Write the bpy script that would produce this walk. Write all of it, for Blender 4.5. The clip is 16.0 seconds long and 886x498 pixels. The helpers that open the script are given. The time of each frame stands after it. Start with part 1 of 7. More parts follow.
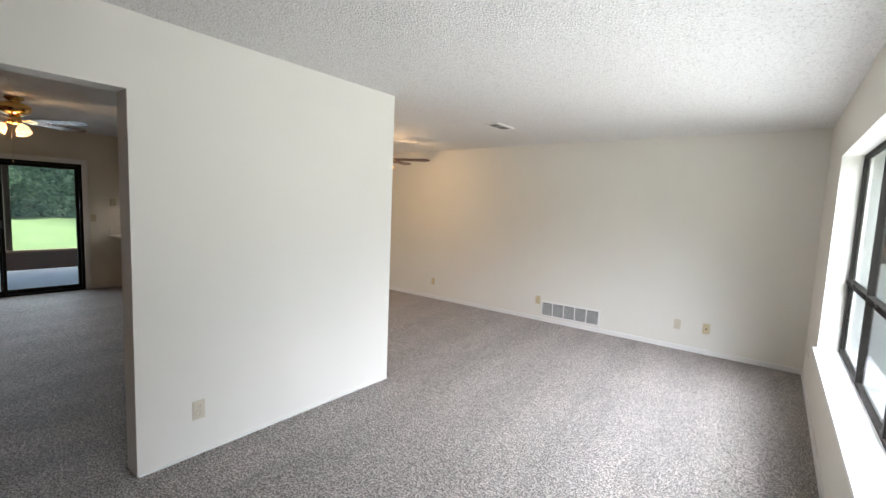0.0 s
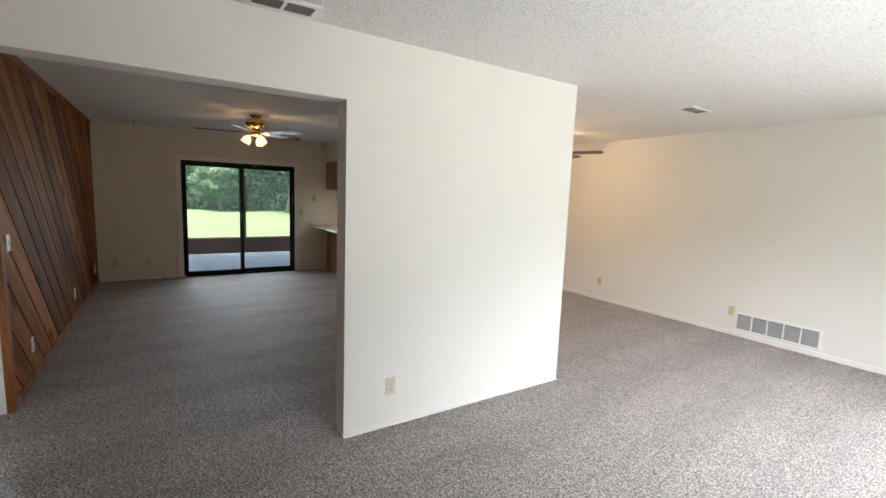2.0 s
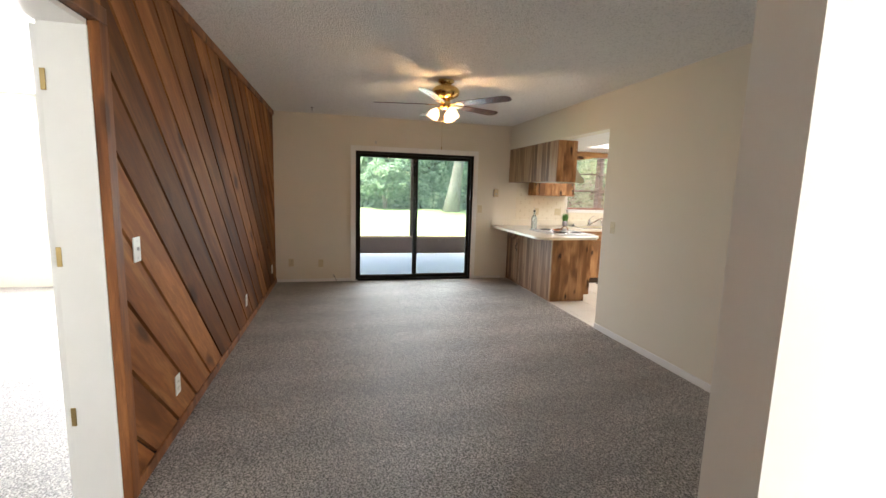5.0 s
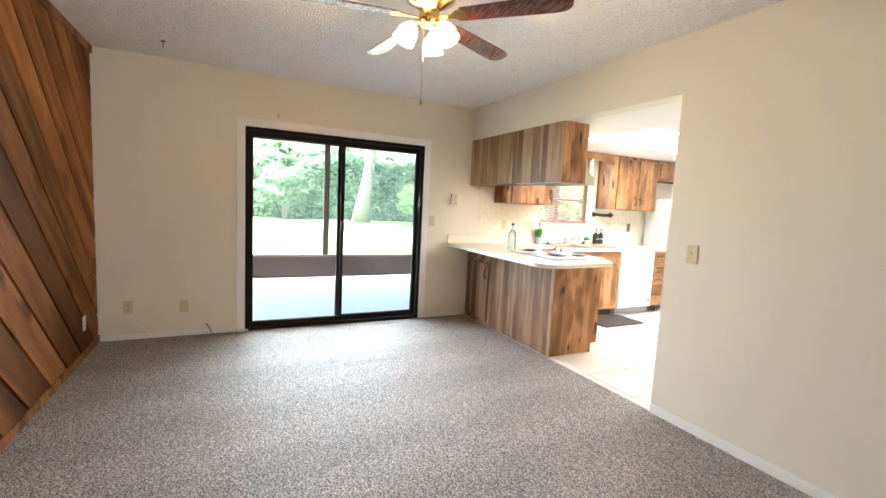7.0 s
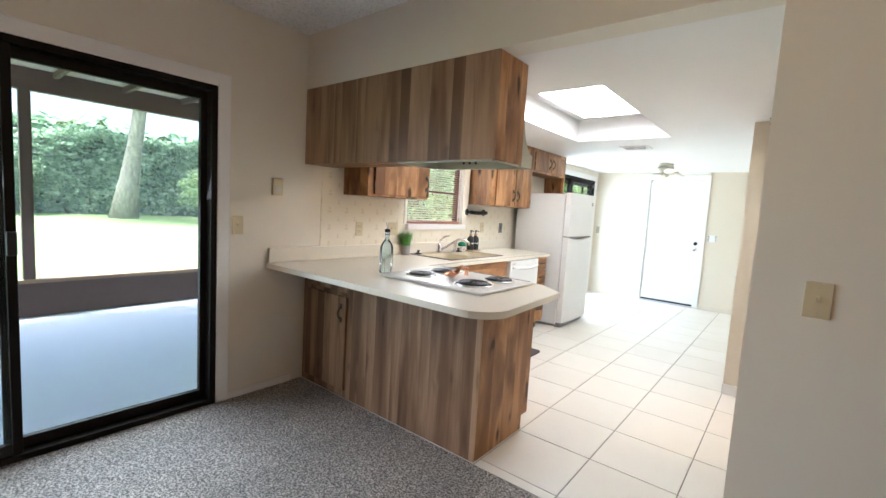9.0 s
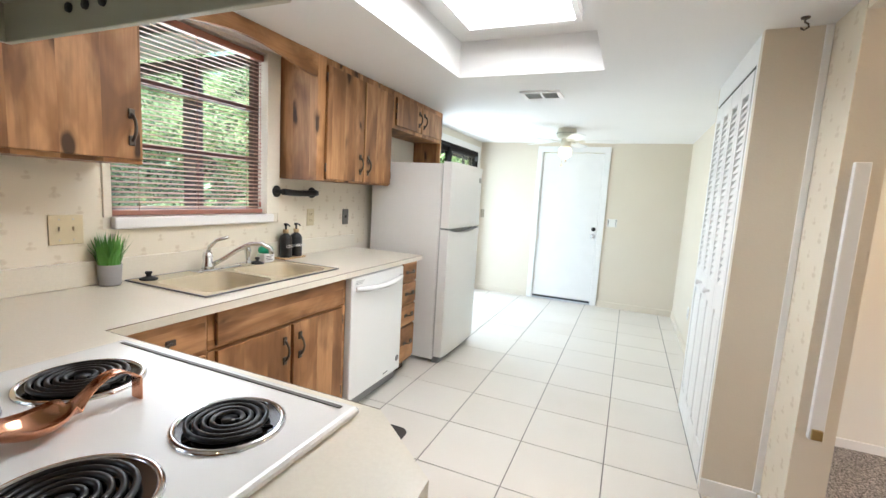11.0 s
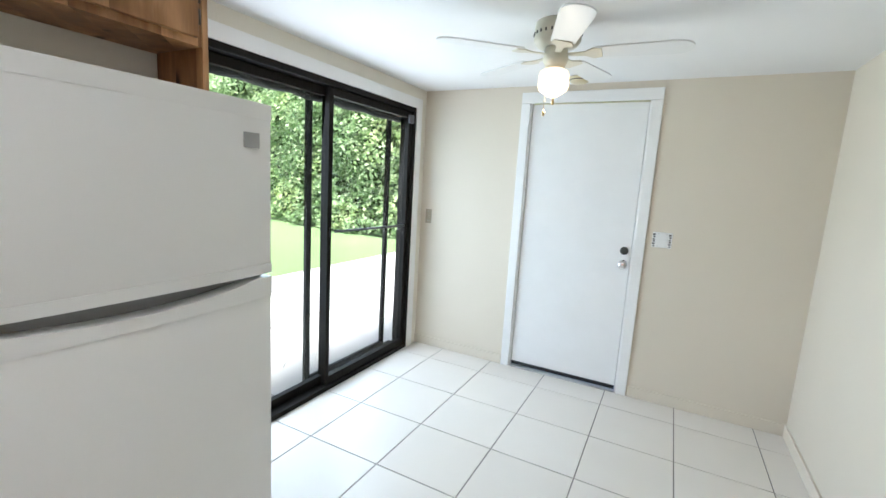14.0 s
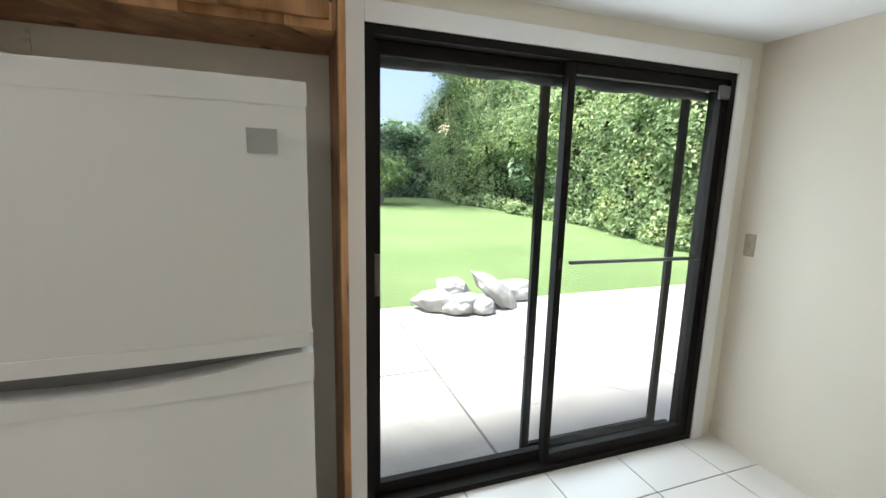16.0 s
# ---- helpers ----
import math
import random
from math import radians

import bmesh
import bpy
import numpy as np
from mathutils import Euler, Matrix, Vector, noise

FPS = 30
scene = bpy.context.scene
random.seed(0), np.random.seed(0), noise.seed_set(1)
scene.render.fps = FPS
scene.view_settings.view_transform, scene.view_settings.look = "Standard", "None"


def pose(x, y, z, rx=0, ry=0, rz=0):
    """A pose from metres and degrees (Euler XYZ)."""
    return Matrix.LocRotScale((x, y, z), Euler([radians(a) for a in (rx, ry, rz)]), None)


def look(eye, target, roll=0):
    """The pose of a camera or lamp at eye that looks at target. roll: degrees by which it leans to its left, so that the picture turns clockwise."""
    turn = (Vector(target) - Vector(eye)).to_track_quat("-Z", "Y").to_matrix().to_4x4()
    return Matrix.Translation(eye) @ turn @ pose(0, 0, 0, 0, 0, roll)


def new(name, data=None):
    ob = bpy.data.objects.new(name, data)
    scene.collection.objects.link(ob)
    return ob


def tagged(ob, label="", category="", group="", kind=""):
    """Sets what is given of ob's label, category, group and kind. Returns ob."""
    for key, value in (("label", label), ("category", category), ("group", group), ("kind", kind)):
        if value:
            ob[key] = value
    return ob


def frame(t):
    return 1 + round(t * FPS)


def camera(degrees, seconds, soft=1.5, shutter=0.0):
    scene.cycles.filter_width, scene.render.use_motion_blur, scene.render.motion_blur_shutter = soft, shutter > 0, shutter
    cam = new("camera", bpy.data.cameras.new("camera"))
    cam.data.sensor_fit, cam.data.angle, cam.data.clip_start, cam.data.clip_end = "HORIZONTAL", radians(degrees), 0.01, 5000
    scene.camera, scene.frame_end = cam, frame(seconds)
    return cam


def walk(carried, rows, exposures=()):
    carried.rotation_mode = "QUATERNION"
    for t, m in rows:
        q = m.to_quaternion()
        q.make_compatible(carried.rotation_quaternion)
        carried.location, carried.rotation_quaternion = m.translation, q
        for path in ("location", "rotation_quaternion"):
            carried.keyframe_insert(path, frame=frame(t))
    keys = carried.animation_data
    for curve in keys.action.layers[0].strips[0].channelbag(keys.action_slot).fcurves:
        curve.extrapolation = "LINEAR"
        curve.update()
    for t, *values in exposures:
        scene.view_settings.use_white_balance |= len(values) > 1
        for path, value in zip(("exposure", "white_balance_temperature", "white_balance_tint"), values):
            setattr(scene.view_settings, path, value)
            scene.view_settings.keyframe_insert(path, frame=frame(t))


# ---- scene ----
cam = camera(91.3, 16.0)
PATH = [
    (0, (0.077, 0.035, 1.54), (-1.132, 1.616, 1.345), 2.4),
    (0.5, (0.052, 0.014, 1.54), (-1.276, 1.495, 1.332), 2.5),
    (1, (0.028, -0.011, 1.54), (-1.421, 1.35, 1.32), 2.4),
    (1.5, (-0.018, -0.039, 1.545), (-1.582, 1.185, 1.31), 2.4),
    (2, (-0.089, -0.073, 1.54), (-1.758, 1.001, 1.293), 2.2),
    (2.5, (-0.192, -0.11, 1.535), (-1.953, 0.8, 1.274), 2.1),
    (3, (-0.342, -0.122, 1.526), (-2.178, 0.625, 1.254), 1.9),
    (3.5, (-0.613, -0.069, 1.521), (-2.501, 0.528, 1.242), 1.8),
    (4, (-0.961, -0.045, 1.513), (-2.882, 0.436, 1.23), 1.6),
    (4.2, (-1.13, -0.07, 1.503), (-3.059, 0.379, 1.223), 1.6),
    (6.3, (-3.22, -0.039, 1.315), (-5.102, 0.604, 1.1), 2.5),
    (6.5, (-3.439, 0.0, 1.32), (-5.3, 0.704, 1.114), 2.7),
    (7, (-3.977, 0.043, 1.319), (-5.762, 0.921, 1.114), 2.9),
    (7.5, (-4.488, 0.109, 1.319), (-6.17, 1.172, 1.119), 3.2),
    (8, (-4.96, 0.313, 1.316), (-6.509, 1.563, 1.124), 3.6),
    (8.2, (-5.134, 0.392, 1.317), (-6.623, 1.713, 1.125), 3.7),
    (10.3, (-6.357, 1.814, 1.295), (-7.261, 3.584, 1.076), 3.0),
    (10.5, (-6.389, 2.018, 1.316), (-7.253, 3.806, 1.081), 3.2),
    (11, (-6.495, 2.512, 1.325), (-7.269, 4.339, 1.076), 3.4),
    (11.5, (-6.598, 2.975, 1.36), (-7.285, 4.836, 1.105), 3.4),
    (12, (-6.601, 3.464, 1.37), (-7.236, 5.343, 1.11), 3.4),
    (12.5, (-6.619, 3.927, 1.385), (-7.236, 5.81, 1.114), 3.5),
    (13, (-6.61, 4.387, 1.415), (-7.273, 6.253, 1.131), 3.4),
    (13.5, (-6.592, 4.865, 1.409), (-7.352, 6.69, 1.111), 3.3),
    (14, (-6.66, 5.301, 1.38), (-7.569, 7.056, 1.073), 3.4),
    (14.5, (-6.73, 5.684, 1.377), (-7.83, 7.323, 1.055), 3.1),
    (15, (-6.765, 5.986, 1.391), (-8.117, 7.423, 1.06), 2.8),
    (15.5, (-6.847, 6.125, 1.401), (-8.463, 7.255, 1.069), 2.3),
    (16, (-6.88, 6.188, 1.412), (-8.736, 6.851, 1.074), 1.4),
]
walk(cam, [(t, look(eye, target, roll)) for t, eye, target, roll in PATH],
     exposures=[(0, 1.38, 5980, 10), (2.2, 1.72, 6150, 10), (3.2, 1.85, 6200, 11), (4.2, 2.1, 6600, 11), (6.3, 3.75, 6250, 10), (7.4, 3.55, 6080, 10), (8.2, 2.95, 5800, 10), (10.3, 2.5, 6000, 10),
                (11.5, 2.2, 5900, 11), (12.5, 2.13, 5950, 12), (13.0, 2.1, 5900, 11), (14.0, 1.8, 5850, 12), (15.0, 1.4, 6100, 12), (16, 1.38, 6250, 12)])

# world, sun and daylight
world = bpy.data.worlds.new("sky")
scene.world = world
world.use_nodes = True
wn = world.node_tree.nodes
sky = wn.new("ShaderNodeTexSky")
sky.sky_type = "NISHITA"
sky.sun_disc = False
sky.sun_elevation, sky.sun_rotation = radians(70.4), radians(191)
sky.air_density, sky.dust_density, sky.ozone_density = 0.8, 4.5, 0.4
wn["Background"].inputs[1].default_value = 0.15
world.node_tree.links.new(sky.outputs[0], wn["Background"].inputs[0])
sun_data = bpy.data.lights.new("sun", "SUN")
sun_data.energy, sun_data.angle, sun_data.color = 4.9, radians(18), (1, 0.95, 0.88)
sun = new("sun", sun_data)
sun.matrix_world = look((0, 0, 30), (2.0, 10.5, 0))


def window_light(name, x, y, z, w, h, yaw, energy, color=(0.93, 0.97, 1.0), tilt=0, spread=180):
    d = bpy.data.lights.new(name, "AREA")
    d.shape, d.size, d.size_y, d.energy, d.color = "RECTANGLE", w, h, energy, color
    d.spread = radians(spread)
    o = new(name, d)
    o.matrix_world = pose(x, y, z, 90 + tilt, 0, yaw)
    return o


def bulb_light(name, x, y, z, energy, radius=0.04, color=(1, 0.62, 0.3)):
    d = bpy.data.lights.new(name, "POINT")
    d.energy, d.shadow_soft_size, d.color = energy, radius, color
    o = new(name, d)
    o.location = (x, y, z)
    return o


# daylight through the openings
for y in (1.65, 2.75, 3.85):
    window_light("daylight_front_window", 1.2, y - 0.15, 1.8, 1.1, 1.45, 66, 19, (0.97, 0.97, 1.0), tilt=-52, spread=96)
window_light("daylight_front_lawn", 0.69, 2.75, 1.3, 3.4, 1.45, 90, 18, (1, 0.97, 0.93), tilt=32, spread=150)
window_light("daylight_porch_door", -8.66, 1.07, 1.0, 1.75, 1.85, -90, 6.0, (0.92, 0.96, 1.0), tilt=-22, spread=115)
window_light("daylight_patio_door", -8.66, 7.36, 1.0, 1.7, 1.6, -90, 12.5, (0.80, 0.90, 1.0), tilt=-8)
window_light("daylight_kitchen_window", -8.56, 4.06, 1.6, 0.72, 0.84, -90, 2.4)
window_light("daylight_bedroom_window", -8.60, -3.15, 1.4, 0.7, 1.2, -90, 90)
# lamps of the place
bulb_light("fan_bulbs", -6.02, 0.91, 2.06, 2.1)
bulb_light("dining_fan_bulbs", -4.36, 4.36, 2.0, 8.5)
bulb_light("breakfast_fan_bulb", -7.185, 7.27, 1.74, 0.5, color=(1, 0.8, 0.55))

# ---- materials ----
def mat(name, color=(0.8, 0.8, 0.8), rough=0.5, metal=0.0, spec=0.5):
    m = bpy.data.materials.new(name)
    m.use_nodes = True
    b = m.node_tree.nodes["Principled BSDF"]
    b.inputs["Base Color"].default_value = (*color, 1)
    b.inputs["Roughness"].default_value = rough
    b.inputs["Metallic"].default_value = metal
    b.inputs["Specular IOR Level"].default_value = spec
    return m


def nd(m, kind, **inputs):
    n = m.node_tree.nodes.new(kind)
    for k, v in inputs.items():
        n.inputs[k.replace("_", " ")].default_value = v
    return n


def ln(m, a, b):
    m.node_tree.links.new(a, b)


def coords(m, scale=(1, 1, 1), rot=(0, 0, 0), obj=False, shift=0.0):
    """World-size texture coordinates; shift moves them at random from piece to piece."""
    g = nd(m, "ShaderNodeNewGeometry") if not obj else nd(m, "ShaderNodeTexCoord")
    src = g.outputs["Position"] if not obj else g.outputs["Object"]
    if shift:
        info = nd(m, "ShaderNodeObjectInfo")
        mul = nd(m, "ShaderNodeVectorMath")
        mul.operation = "MULTIPLY_ADD"
        comb = nd(m, "ShaderNodeCombineXYZ")
        for i in range(3):
            ln(m, info.outputs["Random"], comb.inputs[i])
        ln(m, comb.outputs[0], mul.inputs[0])
        mul.inputs[1].default_value = (shift, shift * 1.7, shift * 0.6)
        ln(m, src, mul.inputs[2])
        src = mul.outputs[0]
    mp = nd(m, "ShaderNodeMapping")
    mp.vector_type = "TEXTURE"
    mp.inputs["Rotation"].default_value = rot
    mp.inputs["Scale"].default_value = tuple(1 / k for k in scale)
    ln(m, src, mp.inputs["Vector"])
    return mp.outputs[0]


def noise_tex(m, vec, scale, detail=4.0, rough=0.55, dist=0.0):
    n = nd(m, "ShaderNodeTexNoise", Scale=scale, Detail=detail, Roughness=rough, Distortion=dist)
    if vec is not None:
        ln(m, vec, n.inputs["Vector"])
    return n.outputs["Fac"]


def ramp(m, fac, stops):
    r = nd(m, "ShaderNodeValToRGB")
    e = r.color_ramp.elements
    while len(e) < len(stops):
        e.new(0.5)
    for el, (p, c) in zip(e, stops):
        el.position = p
        el.color = (*c, 1) if len(c) == 3 else c
    ln(m, fac, r.inputs["Fac"])
    return r.outputs["Color"]


def mixc(m, fac, a, b, mode="MIX"):
    x = nd(m, "ShaderNodeMix")
    x.data_type, x.blend_type = "RGBA", mode
    for sock, v in ((x.inputs[0], fac), (x.inputs[6], a), (x.inputs[7], b)):
        if isinstance(v, (int, float)):
            sock.default_value = v
        elif isinstance(v, tuple):
            sock.default_value = (*v, 1)
        else:
            ln(m, v, sock)
    return x.outputs[2]


def bump(m, height, strength=0.3, dist=0.01):
    b = nd(m, "ShaderNodeBump", Strength=strength, Distance=dist)
    ln(m, height, b.inputs["Height"])
    ln(m, b.outputs[0], m.node_tree.nodes["Principled BSDF"].inputs["Normal"])


def base(m, color):
    ln(m, color, m.node_tree.nodes["Principled BSDF"].inputs["Base Color"])


def roughness(m, fac, lo, hi):
    r = nd(m, "ShaderNodeMapRange")
    r.inputs["To Min"].default_value, r.inputs["To Max"].default_value = lo, hi
    ln(m, fac, r.inputs["Value"])
    ln(m, r.outputs[0], m.node_tree.nodes["Principled BSDF"].inputs["Roughness"])


def plaster(name, color, bumps=0.15):
    m = mat(name, color, 0.7, spec=0.3)
    v = coords(m)
    big = noise_tex(m, v, 1.3, 3)
    fine = noise_tex(m, v, 90, 3)
    dark = tuple(c * 0.93 for c in color)
    base(m, mixc(m, big, dark, color))
    bump(m, fine, bumps, 0.004)
    return m


M_WALL = plaster("cream_wall_paint", (0.79, 0.77, 0.71))
M_FAMILY = plaster("deep_cream_wall_paint", (0.76, 0.71, 0.605))
M_CREAM = plaster("tan_wall_paint", (0.71, 0.638, 0.525))
M_WHITE = mat("white_trim_paint", (0.82, 0.81, 0.79), 0.38)
_v = coords(M_WHITE)
base(M_WHITE, mixc(M_WHITE, noise_tex(M_WHITE, _v, 5, 4), (0.76, 0.75, 0.73), (0.84, 0.83, 0.81)))
bump(M_WHITE, noise_tex(M_WHITE, _v, 60, 3), 0.06, 0.003)
M_SMOOTH = plaster("smooth_ceiling_paint", (0.82, 0.81, 0.79), 0.08)

M_POP = mat("popcorn_ceiling", (0.78, 0.77, 0.74), 0.9, spec=0.1)
_v = coords(M_POP)
_vor = nd(M_POP, "ShaderNodeTexVoronoi", Scale=95.0)
ln(M_POP, _v, _vor.inputs["Vector"])
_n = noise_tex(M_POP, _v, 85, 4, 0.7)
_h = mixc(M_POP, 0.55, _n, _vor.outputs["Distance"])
# pits of the bump noise get a darker colour, painted shade between grains
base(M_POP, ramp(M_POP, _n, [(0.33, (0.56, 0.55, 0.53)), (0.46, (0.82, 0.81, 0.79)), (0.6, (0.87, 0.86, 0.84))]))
bump(M_POP, _h, 0.7, 0.018)

M_CARPET = mat("taupe_cut_pile_carpet", (0.3, 0.27, 0.25), 0.58, spec=0.5)
_v = coords(M_CARPET)
_fine = noise_tex(M_CARPET, _v, 230, 3, 0.7)
_mid = noise_tex(M_CARPET, _v, 104, 3, 0.68, 0.6)
_clump = noise_tex(M_CARPET, _v, 26, 4, 0.7, 0.4)
# strokes of the vacuum: soft-edged lanes along y, and a blotchy lie of the pile
_lane = nd(M_CARPET, "ShaderNodeTexWave", Scale=0.52, Distortion=1.6, Detail=3.0, Detail_Scale=1.2)
_lane.bands_direction = "X"
ln(M_CARPET, coords(M_CARPET, rot=(0, 0, radians(6))), _lane.inputs["Vector"])
_track = noise_tex(M_CARPET, coords(M_CARPET, (1.0, 0.45, 1)), 3.2, 6, 0.75, 0.8)
# pile pits coloured near black and tips pale: shade between tufts painted in
_c = ramp(M_CARPET, _mid, [(0.40, (0.024, 0.019, 0.015)), (0.475, (0.165, 0.136, 0.113)), (0.56, (0.76, 0.70, 0.66))])
_c = mixc(M_CARPET, 0.2, _c, ramp(M_CARPET, _fine, [(0.40, (0.03, 0.024, 0.02)), (0.58, (0.72, 0.65, 0.61))]))
_c = mixc(M_CARPET, 1.0, _c, ramp(M_CARPET, _clump, [(0.36, (0.74, 0.73, 0.72)), (0.62, (1.14, 1.14, 1.14))]), "MULTIPLY")
_c = mixc(M_CARPET, 1.0, _c, ramp(M_CARPET, _lane.outputs["Fac"], [(0.35, (0.94, 0.94, 0.94)), (0.65, (1.04, 1.04, 1.04))]), "MULTIPLY")
base(M_CARPET, mixc(M_CARPET, 1.0, _c, ramp(M_CARPET, _track, [(0.36, (0.88, 0.88, 0.88)), (0.60, (1.07, 1.07, 1.07))]), "MULTIPLY"))
bump(M_CARPET, mixc(M_CARPET, 0.3, mixc(M_CARPET, 0.35, _mid, _clump), _fine), 1.0, 0.034)
M_CARPET.node_tree.nodes["Principled BSDF"].inputs["Sheen Weight"].default_value = 0.1
M_CARPET.node_tree.nodes["Principled BSDF"].inputs["Sheen Roughness"].default_value = 0.45


def wood(name, tones, along, scale=1.0, rough=0.45, shift=3.0, knots=True, spec=0.3, vary=0.45):
    """Wood with its grain along one axis, dark streaks and a few burnt knots; pieces differ in tone."""
    m = mat(name, tones[1], rough, spec=spec)
    s = {"x": (0.12, 1, 1), "y": (1, 0.12, 1), "z": (1, 1, 0.12), "d+": (0.12, 1, 1), "d-": (0.12, 1, 1)}[along]
    rot = {"d+": (0, radians(-45), 0), "d-": (0, radians(45), 0)}.get(along, (0, 0, 0))
    v = coords(m, s, rot, shift=shift)
    big = noise_tex(m, v, 6.0 * scale, 3, 0.5, 0.8)
    fine = noise_tex(m, v, 48 * scale, 5, 0.65, 0.5)
    c = ramp(m, big, [(0.30, tones[0]), (0.47, tones[1]), (0.66, tones[2])])
    c = mixc(m, ramp(m, fine, [(0.42, (0.4, 0.4, 0.4)), (0.60, (0, 0, 0))]), c, tones[0])
    if knots:
        for sc_, el, lo, hi in ((4.2, 0.42, 0.10, 0.24), (2.3, 0.2, 0.08, 0.30)):
            v2 = coords(m, tuple(el if k < 1 else 1 for k in s), rot, shift=shift * 1.3)
            nn = nd(m, "ShaderNodeTexNoise", Scale=7.0 * scale)
            ln(m, v2, nn.inputs["Vector"])
            mad = nd(m, "ShaderNodeVectorMath")
            mad.operation = "MULTIPLY_ADD"
            ln(m, nn.outputs["Color"], mad.inputs[0])
            mad.inputs[1].default_value = (0.13, 0.13, 0.13)
            ln(m, v2, mad.inputs[2])
            vor = nd(m, "ShaderNodeTexVoronoi", Scale=sc_ * scale)
            ln(m, mad.outputs[0], vor.inputs["Vector"])
            k = ramp(m, vor.outputs["Distance"], [(lo, (0.85, 0.85, 0.85)), (hi, (0, 0, 0))])
            c = mixc(m, k, c, tuple(t * 0.55 for t in tones[0]))
    if shift:
        inf = nd(m, "ShaderNodeObjectInfo")
        c = mixc(m, 1.0, c, ramp(m, inf.outputs["Random"], [(0, (1 - vary,) * 3), (1, (1 + vary * 0.6,) * 3)]), "MULTIPLY")
    base(m, c)
    bump(m, fine, 0.15, 0.004)
    roughness(m, fine, rough - 0.08, rough + 0.18)
    return m


CEDAR = [(0.125, 0.042, 0.012), (0.275, 0.102, 0.031), (0.40, 0.17, 0.058)]
M_CEDAR_A = wood("stained_cedar_board_falling", CEDAR, "d+", 0.9, 0.6, spec=0.14, vary=0.58)
M_CEDAR_B = wood("stained_cedar_board_rising", CEDAR, "d-", 0.9, 0.6, spec=0.14, vary=0.58)
M_CEDAR_TRIM = wood("stained_cedar_casing", [(0.11, 0.035, 0.01), (0.29, 0.105, 0.03), (0.42, 0.17, 0.055)], "z", 1.2, 0.5)
M_GROOVE = mat("dark_stained_groove", (0.02, 0.010, 0.006), 0.8)
PECAN = [(0.085, 0.035, 0.014), (0.33, 0.158, 0.062), (0.50, 0.268, 0.118)]


def rustic(name, tones, along, plank=0.125, rough=0.42, stretch=1.0, knotty=0.95):
    """Rustic plank-pattern wood: soft broad bands, long dark knots and a tone to each plank."""
    m = mat(name, tones[1], rough, spec=0.3)
    g = nd(m, "ShaderNodeNewGeometry")
    info = nd(m, "ShaderNodeObjectInfo")
    sep = nd(m, "ShaderNodeSeparateXYZ")
    ln(m, g.outputs["Position"], sep.inputs[0])
    add = nd(m, "ShaderNodeMath")
    add.operation = "ADD"
    ln(m, sep.outputs["X" if along == "z" else "Z"], add.inputs[0])
    ln(m, sep.outputs["X" if along == "y" else "Y"], add.inputs[1])
    mul = nd(m, "ShaderNodeMath")
    mul.operation = "MULTIPLY_ADD"
    ln(m, add.outputs[0], mul.inputs[0])
    mul.inputs[1].default_value = 1 / plank
    rnd = nd(m, "ShaderNodeMath")
    rnd.operation = "MULTIPLY"
    ln(m, info.outputs["Random"], rnd.inputs[0])
    rnd.inputs[1].default_value = 37.0
    ln(m, rnd.outputs[0], mul.inputs[2])
    fl = nd(m, "ShaderNodeMath")
    fl.operation = "FLOOR"
    ln(m, mul.outputs[0], fl.inputs[0])
    white = nd(m, "ShaderNodeTexWhiteNoise")
    white.noise_dimensions = "1D"
    ln(m, fl.outputs[0], white.inputs["W"])
    off = nd(m, "ShaderNodeVectorMath")
    off.operation = "MULTIPLY_ADD"
    ln(m, white.outputs["Color"], off.inputs[0])
    off.inputs[1].default_value = (5, 5, 5)
    ln(m, g.outputs["Position"], off.inputs[2])

    def grain(k):
        mp = nd(m, "ShaderNodeMapping")
        mp.inputs["Scale"].default_value = tuple(k if a == along else 1 for a in "xyz")
        ln(m, off.outputs[0], mp.inputs["Vector"])
        return mp.outputs[0]

    broad = noise_tex(m, grain(0.36 * stretch), 5.0 / stretch ** 0.3, 3, 0.5, 0.9 * stretch)
    fine = noise_tex(m, grain(0.06), 70, 4, 0.6, 0.3)
    c = ramp(m, broad, [(0.36, tuple(0.45 * a + 0.55 * b for a, b in zip(tones[0], tones[1]))), (0.47, tones[1]), (0.60, tones[2])])
    c = mixc(m, ramp(m, fine, [(0.40, (0.17, 0.17, 0.17)), (0.56, (0, 0, 0))]), c, tones[0])
    smudge = noise_tex(m, grain(0.3 * stretch), 5.5, 4, 0.6, 0.6)
    c = mixc(m, ramp(m, smudge, [(0.54, (0, 0, 0)), (0.70, (0.55, 0.55, 0.55))]), c, tones[0])
    kn = nd(m, "ShaderNodeTexNoise", Scale=9.0)
    ln(m, grain(0.5), kn.inputs["Vector"])
    mad = nd(m, "ShaderNodeVectorMath")
    mad.operation = "MULTIPLY_ADD"
    ln(m, kn.outputs["Color"], mad.inputs[0])
    mad.inputs[1].default_value = (0.09, 0.09, 0.09)
    ln(m, grain(0.4), mad.inputs[2])
    vor = nd(m, "ShaderNodeTexVoronoi", Scale=7.5)
    ln(m, mad.outputs[0], vor.inputs["Vector"])
    c = mixc(m, ramp(m, vor.outputs["Distance"], [(0.11, (knotty,) * 3), (0.17, (0.35 * knotty,) * 3), (0.27, (0, 0, 0))]), c, tuple(t * 0.45 for t in tones[0]))
    c = mixc(m, 1.0, c, ramp(m, white.outputs["Value"], [(0, (0.83, 0.81, 0.80)), (1, (1.12, 1.12, 1.12))]), "MULTIPLY")
    base(m, c)
    bump(m, fine, 0.1, 0.003)
    roughness(m, fine, rough - 0.06, rough + 0.14)
    return m


